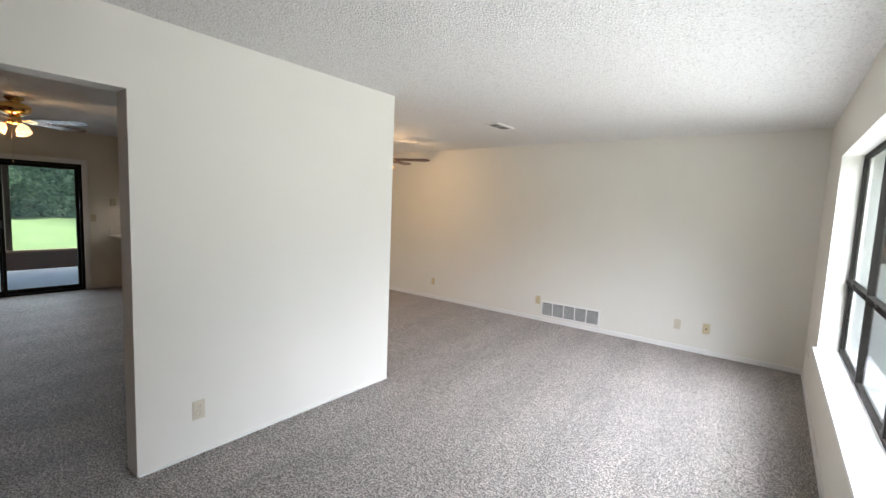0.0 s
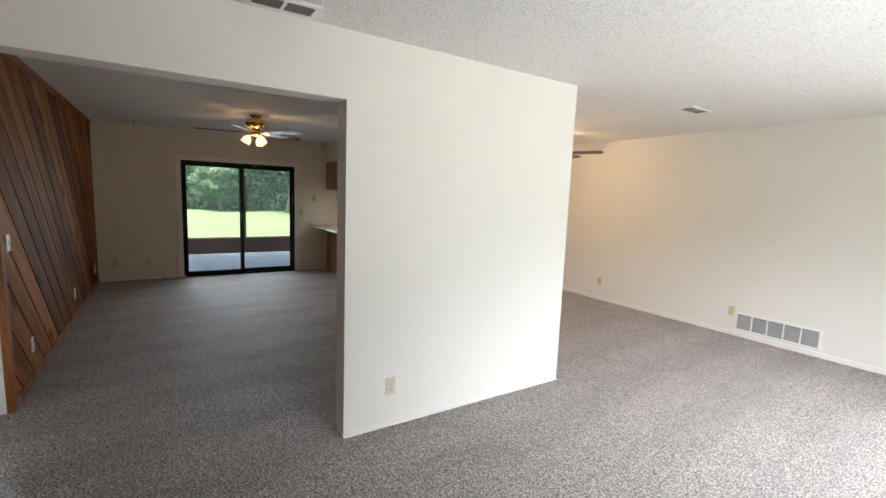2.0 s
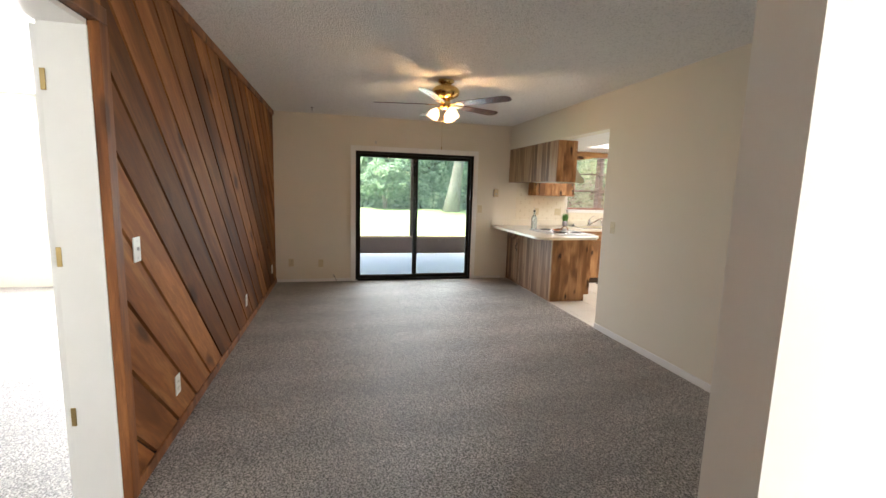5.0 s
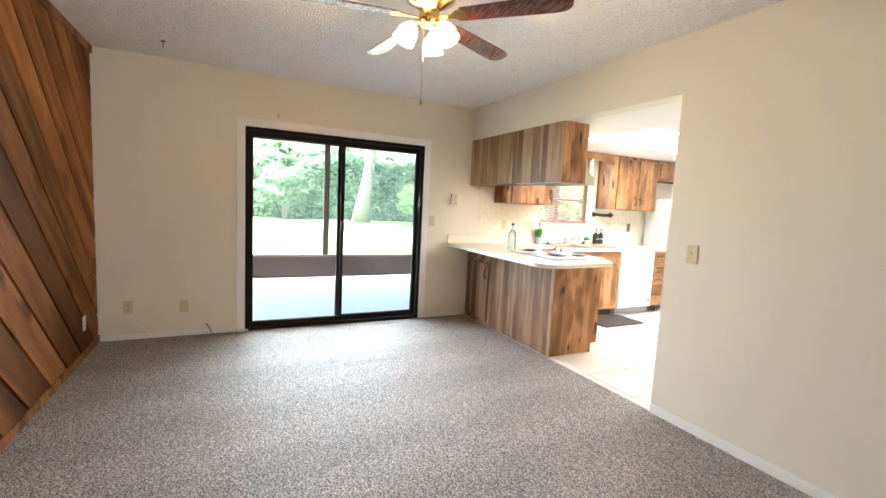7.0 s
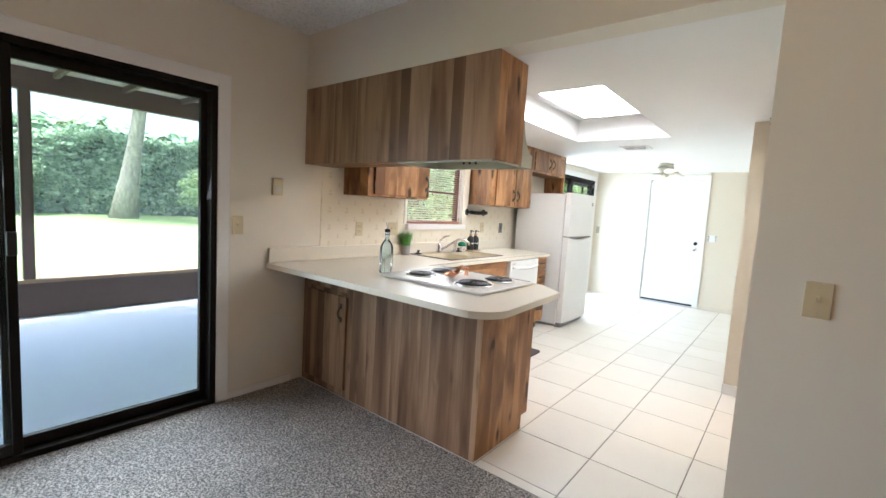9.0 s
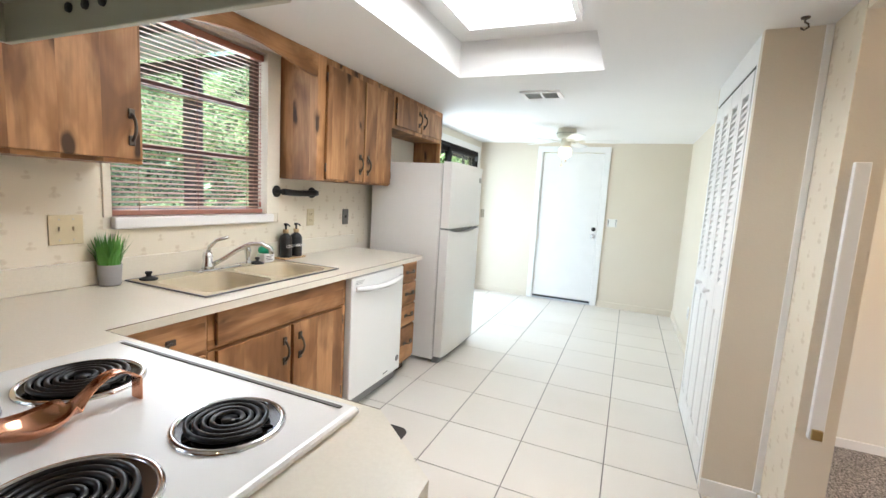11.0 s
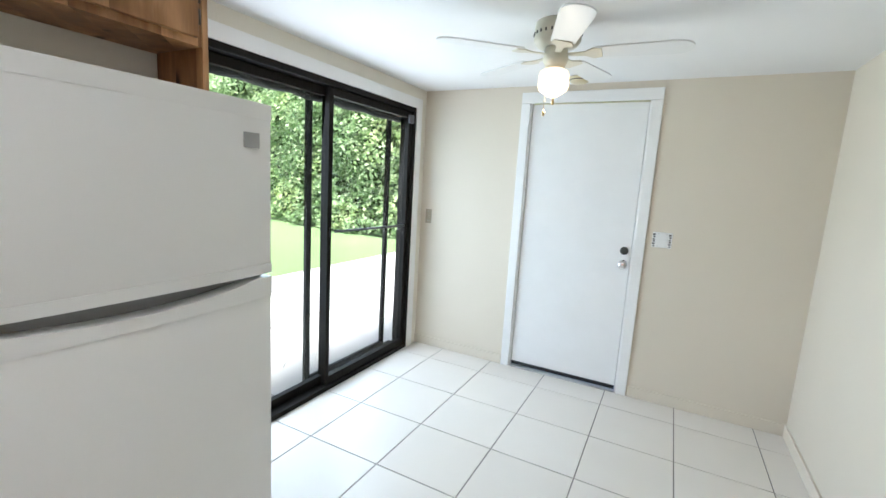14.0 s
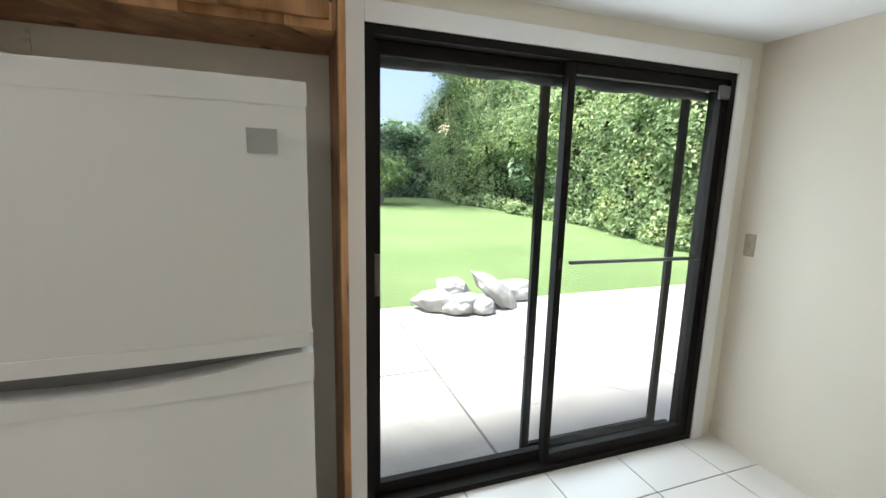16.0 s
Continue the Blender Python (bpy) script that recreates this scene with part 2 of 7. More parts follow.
M_CAB = rustic("rustic_pecan_laminate_upright", PECAN, "z")
M_CABY = rustic("rustic_pecan_laminate_level", PECAN, "y")
M_CABX = rustic("rustic_pecan_laminate_crosswise", PECAN, "x")
DRIFT = [(0.08, 0.04, 0.021), (0.27, 0.155, 0.088), (0.43, 0.275, 0.168)]
M_PEN = rustic("weathered_walnut_panel", DRIFT, "z", 0.075, 0.45, 0.3, 0.35)
# toe kick brown, with the shade of the recess put into its colour
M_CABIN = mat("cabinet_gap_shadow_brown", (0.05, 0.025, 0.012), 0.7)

M_LAM = mat("cream_laminate", (0.74, 0.69, 0.58), 0.32)
_v = coords(M_LAM)
base(M_LAM, mixc(M_LAM, noise_tex(M_LAM, _v, 120, 3), (0.68, 0.63, 0.52), (0.77, 0.72, 0.61)))
M_LAMEDGE = mat("laminate_dark_core", (0.16, 0.12, 0.08), 0.6)
M_TILE = mat("cream_ceramic_tile", (0.7, 0.66, 0.59), 0.28)
_v = coords(M_TILE, shift=5.0)
_i = nd(M_TILE, "ShaderNodeObjectInfo")
_t = mixc(M_TILE, noise_tex(M_TILE, _v, 3.2, 2, 0.4), (0.67, 0.625, 0.555), (0.74, 0.695, 0.63))
base(M_TILE, mixc(M_TILE, 0.3, _t, ramp(M_TILE, _i.outputs["Random"], [(0, (0.69, 0.65, 0.58)), (1, (0.79, 0.76, 0.70))])))
bump(M_TILE, noise_tex(M_TILE, _v, 25, 3), 0.03, 0.003)
roughness(M_TILE, noise_tex(M_TILE, _v, 5, 2), 0.27, 0.36)
M_GROUT = plaster("grey_brown_grout", (0.23, 0.21, 0.19), 0.3)
M_ENAMEL = mat("white_enamel", (0.8, 0.8, 0.78), 0.22)
M_FRIDGE = mat("white_textured_steel", (0.71, 0.70, 0.67), 0.34)
bump(M_FRIDGE, noise_tex(M_FRIDGE, coords(M_FRIDGE), 260, 2), 0.12, 0.001)
M_BADGE = mat("brushed_grey_badge", (0.34, 0.34, 0.33), 0.4, 0.3)
M_GASKET = mat("grey_gasket", (0.22, 0.22, 0.22), 0.6)
M_PLASTIC = mat("almond_plastic", (0.60, 0.515, 0.33), 0.35)
M_VENTGREY = mat("grey_vent_slat", (0.13, 0.125, 0.115), 0.5)
M_WPLASTIC = mat("white_plastic", (0.78, 0.77, 0.74), 0.35)
M_DARK = mat("dark_slot", (0.015, 0.014, 0.013), 0.6)
M_BLACK = mat("black_metal", (0.018, 0.017, 0.016), 0.4, 0.3)
M_IRON = mat("blackened_pewter", (0.12, 0.10, 0.08), 0.4, 0.85)
M_COIL = mat("black_heating_coil", (0.012, 0.012, 0.013), 0.3, 0.2)
M_DRIP = mat("black_porcelain", (0.012, 0.011, 0.011), 0.12)
M_CHROME = mat("polished_chrome", (0.75, 0.75, 0.76), 0.08, 1.0)
M_STEEL = mat("brushed_steel", (0.55, 0.55, 0.54), 0.3, 1.0)
M_BRASS = mat("polished_brass", (0.76, 0.53, 0.2), 0.16, 1.0)
M_OLDBRASS = mat("worn_brass", (0.45, 0.33, 0.15), 0.3, 1.0)
M_COPPER = mat("copper", (0.72, 0.37, 0.23), 0.2, 1.0)
M_BRONZE = mat("dark_bronze_aluminium", (0.014, 0.012, 0.010), 0.6, 0.0, 0.1)
M_ALU = mat("dull_grey_aluminium", (0.16, 0.16, 0.17), 0.4, 0.8)
M_RUBBER = mat("black_rubber", (0.015, 0.015, 0.015), 0.7)
for _m in (M_IRON, M_BRONZE, M_OLDBRASS, M_ALU, M_BRASS, M_ENAMEL):
    _f = noise_tex(_m, coords(_m), 30, 4)
    _r = _m.node_tree.nodes["Principled BSDF"].inputs["Roughness"].default_value
    roughness(_m, _f, _r * 0.75, _r * 1.35)


def glass(name, color=(1, 1, 1), rough=0.0):
    m = mat(name, color, rough)
    b = m.node_tree.nodes["Principled BSDF"]
    b.inputs["Transmission Weight"].default_value = 1.0
    b.inputs["IOR"].default_value = 1.45
    return m


M_GLASS = bpy.data.materials.new("window_glass")
M_GLASS.use_nodes = True
_nt = M_GLASS.node_tree
_tr = _nt.nodes.new("ShaderNodeBsdfTransparent")
_tr.inputs[0].default_value = (0.93, 0.96, 0.95, 1)
_gl = _nt.nodes.new("ShaderNodeBsdfGlossy")
_gl.inputs["Roughness"].default_value = 0.02
_lw = _nt.nodes.new("ShaderNodeLayerWeight")
_pw = _nt.nodes.new("ShaderNodeMath")
_pw.operation = "POWER"
_nt.links.new(_lw.outputs["Facing"], _pw.inputs[0])
_pw.inputs[1].default_value = 4.0
_fr = _nt.nodes.new("ShaderNodeMath")
_fr.operation = "MULTIPLY_ADD"
_nt.links.new(_pw.outputs[0], _fr.inputs[0])
_fr.inputs[1].default_value, _fr.inputs[2].default_value = 0.35, 0.018
_mx = _nt.nodes.new("ShaderNodeMixShader")
_nt.links.new(_fr.outputs[0], _mx.inputs[0])
_nt.links.new(_tr.outputs[0], _mx.inputs[1])
_nt.links.new(_gl.outputs[0], _mx.inputs[2])
_nt.links.new(_mx.outputs[0], _nt.nodes["Material Output"].inputs[0])
M_BOTTLE = glass("pale_blue_bottle_glass", (0.62, 0.76, 0.82), 0.08)

M_SCREEN = bpy.data.materials.new("fine_insect_screen")
M_SCREEN.use_nodes = True
_nt = M_SCREEN.node_tree
_tr = _nt.nodes.new("ShaderNodeBsdfTransparent")
_df = _nt.nodes.new("ShaderNodeBsdfTranslucent")
_df.inputs[0].default_value = (0.62, 0.68, 0.72, 1)
_d2 = _nt.nodes.new("ShaderNodeBsdfDiffuse")
_d2.inputs[0].default_value = (0.62, 0.68, 0.72, 1)
_m2 = _nt.nodes.new("ShaderNodeMixShader")
_nt.links.new(_df.outputs[0], _m2.inputs[1])
_nt.links.new(_d2.outputs[0], _m2.inputs[2])
_mx = _nt.nodes.new("ShaderNodeMixShader")
_mx.inputs[0].default_value = 0.06
_nt.links.new(_tr.outputs[0], _mx.inputs[1])
_nt.links.new(_m2.outputs[0], _mx.inputs[2])
_nt.links.new(_mx.outputs[0], _nt.nodes["Material Output"].inputs[0])


def glow(name, color, strength):
    m = mat(name, color, 0.4)
    b = m.node_tree.nodes["Principled BSDF"]
    b.inputs["Emission Color"].default_value = (*color, 1)
    b.inputs["Emission Strength"].default_value = strength
    return m


M_PANEL = glow("glowing_acrylic_panel", (1.0, 0.975, 0.94), 2.9)
M_SHADE = glow("lit_frosted_amber_glass", (1.0, 0.6, 0.27), 0.8)
M_SHADE2 = glow("lit_frosted_white_glass", (1.0, 0.80, 0.50), 0.42)

M_MIRROR = mat("mirror", (0.9, 0.9, 0.9), 0.02, 1.0)
M_DARKWOOD = wood("dark_varnished_wood", [(0.03, 0.013, 0.006), (0.075, 0.033, 0.014), (0.13, 0.06, 0.026)], "z", 2, 0.3, 0, False)
M_BLADE = wood("walnut_fan_blade", [(0.04, 0.012, 0.008), (0.10, 0.03, 0.02), (0.17, 0.06, 0.035)], "x", 2, 0.22, 0, False, 0.6)
M_LEAF = mat("dark_green_leaf", (0.03, 0.075, 0.025), 0.5)
M_PINK = mat("pink_silk_petal", (0.55, 0.06, 0.17), 0.6)
M_PALEPINK = mat("pale_pink_silk_petal", (0.75, 0.42, 0.45), 0.6)
M_GRASSLEAF = mat("bright_green_plastic_blade", (0.10, 0.30, 0.05), 0.5)
M_POT = plaster("grey_cement_pot", (0.36, 0.35, 0.34), 0.3)
M_GREEN = mat("green_scrubber", (0.01, 0.25, 0.13), 0.6)
M_MAT = mat("brown_rubber_mat", (0.055, 0.045, 0.04), 0.8)
M_BLIND = mat("reddish_wood_blind_slat", (0.36, 0.21, 0.155), 0.35)
M_BLINDRAIL = mat("reddish_wood_blind_rail", (0.34, 0.15, 0.10), 0.4)
M_PORCHFLOOR = plaster("pale_blue_grey_porch_floor", (0.64, 0.70, 0.82), 0.2)
M_PORCHWOOD = mat("brown_painted_wood", (0.085, 0.05, 0.042), 0.5)
M_PORCHCEIL = mat("pale_porch_ceiling_boards", (0.5, 0.46, 0.43), 0.7)
_b = nd(M_PORCHCEIL, "ShaderNodeTexWave", Scale=2.6)
_b.bands_direction = "X"
ln(M_PORCHCEIL, coords(M_PORCHCEIL), _b.inputs["Vector"])
base(M_PORCHCEIL, ramp(M_PORCHCEIL, _b.outputs["Fac"], [(0.02, (0.2, 0.17, 0.15)), (0.10, (0.5, 0.46, 0.43))]))
M_PORCHLIGHT = mat("tan_painted_post", (0.3, 0.2, 0.13), 0.5)
M_CONC = mat("pale_concrete", (0.52, 0.5, 0.46), 0.9)
_v = coords(M_CONC, shift=3)
_c = ramp(M_CONC, noise_tex(M_CONC, _v, 1.8, 6, 0.65), [(0.3, (0.36, 0.347, 0.325)), (0.65, (0.50, 0.48, 0.45))])
base(M_CONC, mixc(M_CONC, 0.3, _c, ramp(M_CONC, noise_tex(M_CONC, _v, 45, 4), [(0.3, (0.28, 0.27, 0.255)), (0.7, (0.54, 0.525, 0.5))])))
bump(M_CONC, noise_tex(M_CONC, _v, 60, 4), 0.3, 0.006)
M_GRASS = mat("mown_lawn", (0.1, 0.2, 0.04), 1.0, spec=0.1)
_v = coords(M_GRASS)
_c = ramp(M_GRASS, noise_tex(M_GRASS, _v, 0.5, 6, 0.6), [(0.3, (0.16, 0.245, 0.095)), (0.7, (0.245, 0.335, 0.15))])
base(M_GRASS, mixc(M_GRASS, 0.35, _c, ramp(M_GRASS, noise_tex(M_GRASS, _v, 30, 4, 0.7), [(0.3, (0.10, 0.17, 0.06)), (0.7, (0.27, 0.36, 0.17))])))
bump(M_GRASS, noise_tex(M_GRASS, _v, 40, 4, 0.7), 1.0, 0.05)


def leafy(name, dark, mid, light):
    m = mat(name, mid, 0.55, spec=0.35)
    g = nd(m, "ShaderNodeNewGeometry")
    c = ramp(m, g.outputs["Random Per Island"], [(0.0, dark), (0.55, mid), (1.0, light)])
    patch = noise_tex(m, coords(m), 0.9, 4, 0.6)
    base(m, mixc(m, 1.0, c, ramp(m, patch, [(0.36, (0.62, 0.68, 0.6)), (0.52, (1, 1, 1)), (0.66, (1.4, 1.25, 1.15))]), "MULTIPLY"))
    b = m.node_tree.nodes["Principled BSDF"]
    lit = nd(m, "ShaderNodeBsdfTranslucent")
    ln(m, b.inputs["Base Color"].links[0].from_socket, lit.inputs["Color"])
    mix = nd(m, "ShaderNodeMixShader")
    mix.inputs[0].default_value = 0.4
    ln(m, b.outputs[0], mix.inputs[1])
    ln(m, lit.outputs[0], mix.inputs[2])
    ln(m, mix.outputs[0], m.node_tree.nodes["Material Output"].inputs[0])
    return m


M_HEDGE = leafy("hedge_leaves", (0.07, 0.15, 0.085), (0.26, 0.40, 0.24), (0.46, 0.60, 0.42))
M_VINE = leafy("vine_leaves", (0.12, 0.20, 0.08), (0.33, 0.46, 0.21), (0.64, 0.72, 0.46))
# dark green for foliage cores: the shade between leaves put into a colour
M_CORE = mat("shaded_foliage_core", (0.045, 0.065, 0.027), 1.0, spec=0.0)
M_BARK = mat("pale_grey_bark", (0.3, 0.26, 0.22), 0.9)
_v = coords(M_BARK, (1, 1, 0.3))
base(M_BARK, ramp(M_BARK, noise_tex(M_BARK, _v, 9, 6), [(0.3, (0.17, 0.14, 0.115)), (0.7, (0.40, 0.36, 0.31))]))
bump(M_BARK, noise_tex(M_BARK, _v, 14, 5), 0.8, 0.04)
M_SACK = mat("white_woven_sandbag", (0.6, 0.6, 0.58), 0.8)
_v = coords(M_SACK)
base(M_SACK, ramp(M_SACK, noise_tex(M_SACK, _v, 6, 5), [(0.3, (0.24, 0.24, 0.235)), (0.6, (0.43, 0.43, 0.42))]))
bump(M_SACK, noise_tex(M_SACK, _v, 22, 5), 0.7, 0.02)

M_PAPER = mat("cream_patterned_wallpaper", (0.74, 0.68, 0.55), 0.6)
_v = coords(M_PAPER)
_s = nd(M_PAPER, "ShaderNodeSeparateXYZ")
ln(M_PAPER, _v, _s.inputs[0])


def motif(m, offset_a, offset_z, ra, rz):
    """Little ellipses in a regular drop, along y and z."""
    outs = []
    for sock, off, step, r in ((_s.outputs["Y"], offset_a, 0.16, ra), (_s.outputs["Z"], offset_z, 0.13, rz)):
        a = nd(m, "ShaderNodeMath")
        a.operation = "ADD"
        ln(m, sock, a.inputs[0])
        a.inputs[1].default_value = off + 50 * step
        p = nd(m, "ShaderNodeMath")
        p.operation = "MODULO"
        ln(m, a.outputs[0], p.inputs[0])
        p.inputs[1].default_value = step
        c = nd(m, "ShaderNodeMath")
        c.operation = "SUBTRACT"
        ln(m, p.outputs[0], c.inputs[0])
        c.inputs[1].default_value = step / 2
        d = nd(m, "ShaderNodeMath")
        d.operation = "DIVIDE"
        ln(m, c.outputs[0], d.inputs[0])
        d.inputs[1].default_value = r
        q = nd(m, "ShaderNodeMath")
        q.operation = "POWER"
        ln(m, d.outputs[0], q.inputs[0])
        q.inputs[1].default_value = 2
        outs.append(q.outputs[0])
    t = nd(m, "ShaderNodeMath")
    t.operation = "ADD"
    ln(m, outs[0], t.inputs[0])
    ln(m, outs[1], t.inputs[1])
    n = nd(m, "ShaderNodeMath")
    n.operation = "ADD"
    ln(m, t.outputs[0], n.inputs[0])
    ln(m, noise_tex(m, _v, 70, 2), n.inputs[1])
    return ramp(m, n.outputs[0], [(0.55, (1, 1, 1)), (0.95, (0, 0, 0))])


_c = mixc(M_PAPER, noise_tex(M_PAPER, _v, 2, 3), (0.70, 0.64, 0.51), (0.77, 0.71, 0.59))
for _oa, _oz, _ra, _rz in ((0.0, 0.0, 0.034, 0.018), (0.0, -0.024, 0.02, 0.02), (0.08, 0.065, 0.026, 0.013), (0.08, 0.047, 0.013, 0.015)):
    _k = motif(M_PAPER, _oa, _oz, _ra, _rz)
    _c = mixc(M_PAPER, mixc(M_PAPER, 0.45, (0.0, 0.0, 0.0), _k), _c, (0.50, 0.41, 0.28))
base(M_PAPER, _c)

# ---- mesh helpers ----
ORIGIN = {}


def bm_new():
    return bmesh.new()


def box(bm, x0, x1, y0, y1, z0, z1, bevel=0.0, seg=2):
    vs = [bm.verts.new((x, y, z)) for x in (x0, x1) for y in (y0, y1) for z in (z0, z1)]
    q = [(0, 1, 3, 2), (4, 6, 7, 5), (0, 4, 5, 1), (2, 3, 7, 6), (0, 2, 6, 4), (1, 5, 7, 3)]
    fs = [bm.faces.new([vs[i] for i in f]) for f in q]
    if bevel:
        es = list({e for f in fs for e in f.edges})
        bmesh.ops.bevel(bm, geom=es, offset=bevel, segments=seg, affect="EDGES", profile=0.5)
    return bm


def boxes(*rows, bevel=0.0):
    bm = bm_new()
    for r in rows:
        box(bm, *r, bevel=bevel)
    return bm


def lathe(bm, profile, x=0.0, y=0.0, seg=32, axis="z", m=None):
    """Turns (radius, height) pairs round an upright axis through (x, y)."""
    rings = []
    start = len(bm.verts)
    made = []
    for r, z in profile:
        if r < 1e-6:
            v = [bm.verts.new((0, 0, z))]
        else:
            v = [bm.verts.new((r * math.cos(2 * math.pi * i / seg), r * math.sin(2 * math.pi * i / seg), z)) for i in range(seg)]
        made += v
        rings.append(v)
    for a, b in zip(rings, rings[1:]):
        for i in range(seg):
            j = (i + 1) % seg
            f = [a[i % len(a)], a[j % len(a)], b[j % len(b)], b[i % len(b)]]
            f = list(dict.fromkeys(f))
            if len(f) > 2:
                face = bm.faces.new(f)
                face.smooth = True
    t = m if m is not None else Matrix.Translation((x, y, 0))
    for v in made:
        v.co = t @ v.co
    return bm


def tube(bm, pts, r, seg=10, taper=1.0):
    """A round bar along a path."""
    pts = [Vector(p) for p in pts]
    rings = []
    side = None
    for i, p in enumerate(pts):
        d = (pts[min(i + 1, len(pts) - 1)] - pts[max(i - 1, 0)]).normalized()
        if side is None:
            side = d.orthogonal().normalized()
        side = (side - d * side.dot(d)).normalized()
        up = d.cross(side)
        rr = r * (1 + (taper - 1) * i / max(1, len(pts) - 1)) if not callable(r) else r(i / (len(pts) - 1))
        rings.append([bm.verts.new(p + rr * (math.cos(2 * math.pi * k / seg) * side + math.sin(2 * math.pi * k / seg) * up)) for k in range(seg)])
    for a, b in zip(rings, rings[1:]):
        for k in range(seg):
            f = bm.faces.new((a[k], a[(k + 1) % seg], b[(k + 1) % seg], b[k]))
            f.smooth = True
    bm.faces.new(rings[0][::-1])
    bm.faces.new(rings[-1])
    return bm


def prism(bm, outline, lo, hi, axis="z", bevel=0.0):
    """A flat outline of (a, b) pairs made thick along an axis: z takes (x, y), x takes (y, z), y takes (x, z)."""
    def place(a, b, c):
        return {"z": (a, b, c), "x": (c, a, b), "y": (a, c, b)}[axis]
    lower = [bm.verts.new(place(a, b, lo)) for a, b in outline]
    upper = [bm.verts.new(place(a, b, hi)) for a, b in outline]
    n = len(outline)
    fs = [bm.faces.new(lower), bm.faces.new(upper)]
    fs += [bm.faces.new((lower[i], lower[(i + 1) % n], upper[(i + 1) % n], upper[i])) for i in range(n)]
    bmesh.ops.recalc_face_normals(bm, faces=fs)
    if bevel:
        es = list({e for f in fs[:2] for e in f.edges})
        bmesh.ops.bevel(bm, geom=es, offset=bevel, segments=2, affect="EDGES", profile=0.5)
    return bm


def arc(cx, cy, r, a0, a1, n=8, ry=None):
    return [(cx + r * math.cos(radians(a0 + (a1 - a0) * i / n)), cy + (ry or r) * math.sin(radians(a0 + (a1 - a0) * i / n))) for i in range(n + 1)]


def finish(bm, name, material):
    me = bpy.data.meshes.new(name)
    bmesh.ops.recalc_face_normals(bm, faces=bm.faces)
    bm.to_mesh(me)
    bm.free()
    me.materials.append(material)
    return me


def thing(name, at, label="", category="", group="", kind=""):
    ob = new(name)
    ob.location = at
    ob.empty_display_size = 0.1
    ORIGIN[ob] = Vector(at)
    return tagged(ob, label, category, group, kind)


def part(name, bm, material, parent, label=""):
    """One mesh under a thing or a part; the bmesh is in the world's metres."""
    o = ORIGIN[parent]
    bmesh.ops.translate(bm, verts=bm.verts, vec=-o)
    ob = new(name, finish(bm, name, material))
    ob.parent = parent
    ORIGIN[ob] = o
    if label:
        ob["label"] = label
    return ob


def solo(name, bm, material, label="", category="", group="", kind=""):
    ob = new(name, finish(bm, name, material))
    ORIGIN[ob] = Vector((0, 0, 0))
    return tagged(ob, label, category, group, kind)


def wall(name, axis, c0, c1, a0, a1, z0, z1, material, label, holes=(), extra=()):
    """A wall of thickness c0..c1 that runs along axis from a0 to a1, with holes (a0, a1, z0, z1) right through it."""
    As = sorted({a0, a1, *[min(max(h[i], a0), a1) for h in holes for i in (0, 1)]})
    Zs = sorted({z0, z1, *[min(max(h[i], z0), z1) for h in holes for i in (2, 3)]})
    solid = {}
    for i in range(len(As) - 1):
        for j in range(len(Zs) - 1):
            a, z = (As[i] + As[i + 1]) / 2, (Zs[j] + Zs[j + 1]) / 2
            solid[i, j] = not any(h[0] < a < h[1] and h[2] < z < h[3] for h in holes)
    bm = bm_new()
    cache = {}

    def v(i, j, c):
        if (i, j, c) not in cache:
            cache[i, j, c] = bm.verts.new((c, As[i], Zs[j]) if axis == "y" else (As[i], c, Zs[j]))
        return cache[i, j, c]
    for (i, j), s in solid.items():
        if not s:
            continue
        for c in (c0, c1):
            bm.faces.new((v(i, j, c), v(i + 1, j, c), v(i + 1, j + 1, c), v(i, j + 1, c)))
        for di, dj, p, q in ((-1, 0, (i, j), (i, j + 1)), (1, 0, (i + 1, j), (i + 1, j + 1)), (0, -1, (i, j), (i + 1, j)), (0, 1, (i, j + 1), (i + 1, j + 1))):
            if not solid.get((i + di, j + dj), False):
                bm.faces.new((v(*p, c0), v(*q, c0), v(*q, c1), v(*p, c1)))
    return solo(name, bm, material, label, "wall", kind="structure")


# ---- structure ----
H, HK = 2.44, 2.08
XB, YE, YW, YF, XW = -8.49, 8.40, -0.98, 5.645, 0.42
wall("wall_back", "y", XB - 0.12, XB, -4.62, YE, -0.2, 2.6, M_FAMILY, "cream painted rear wall with patio doors and a window",
     [(0.16, 1.975, -0.01, 1.95), (3.632, 4.475, 1.15, 2.06), (6.452, 8.245, -0.01, 1.925), (-3.55, -2.75, 0.78, 2.05)])
wall("wall_wood_backing", "x", -1.145, YW - 0.022, XB, XW, 0, H, M_GROOVE, "dark backing wall behind cedar boards", [(-3.90, -3.04, 0, 2.02)])
wall("wall_partition", "y", -2.70, -2.55, YW, 2.72, 0, H, M_WALL, "cream painted partition wall with a wide opening", [(YW, 0.82, 0, 2.06)])
wall("wall_family", "x", 2.58, 2.72, XB, -2.70, 0, H, M_FAMILY, "cream painted wall above the kitchen opening", [(XB, -5.852, 0, 2.078)])
wall("wall_kitchen_side", "y", -5.83, -5.71, 2.72, YE, 0, H, M_CREAM, "tan painted wall between kitchen and dining room", [(3.62, 4.49, 0, 2.03)])
wall("wall_far", "x", YF, YF + 0.12, -5.71, XW, 0, H, M_WALL, "plain cream painted living room wall")
wall("wall_window", "y", XW, XW + 0.18, -1.10, YF + 0.12, -0.2, H + 0.1, M_WALL, "cream painted wall with a wide front window", [(1.0, 4.5, 0.53, 2.045)])
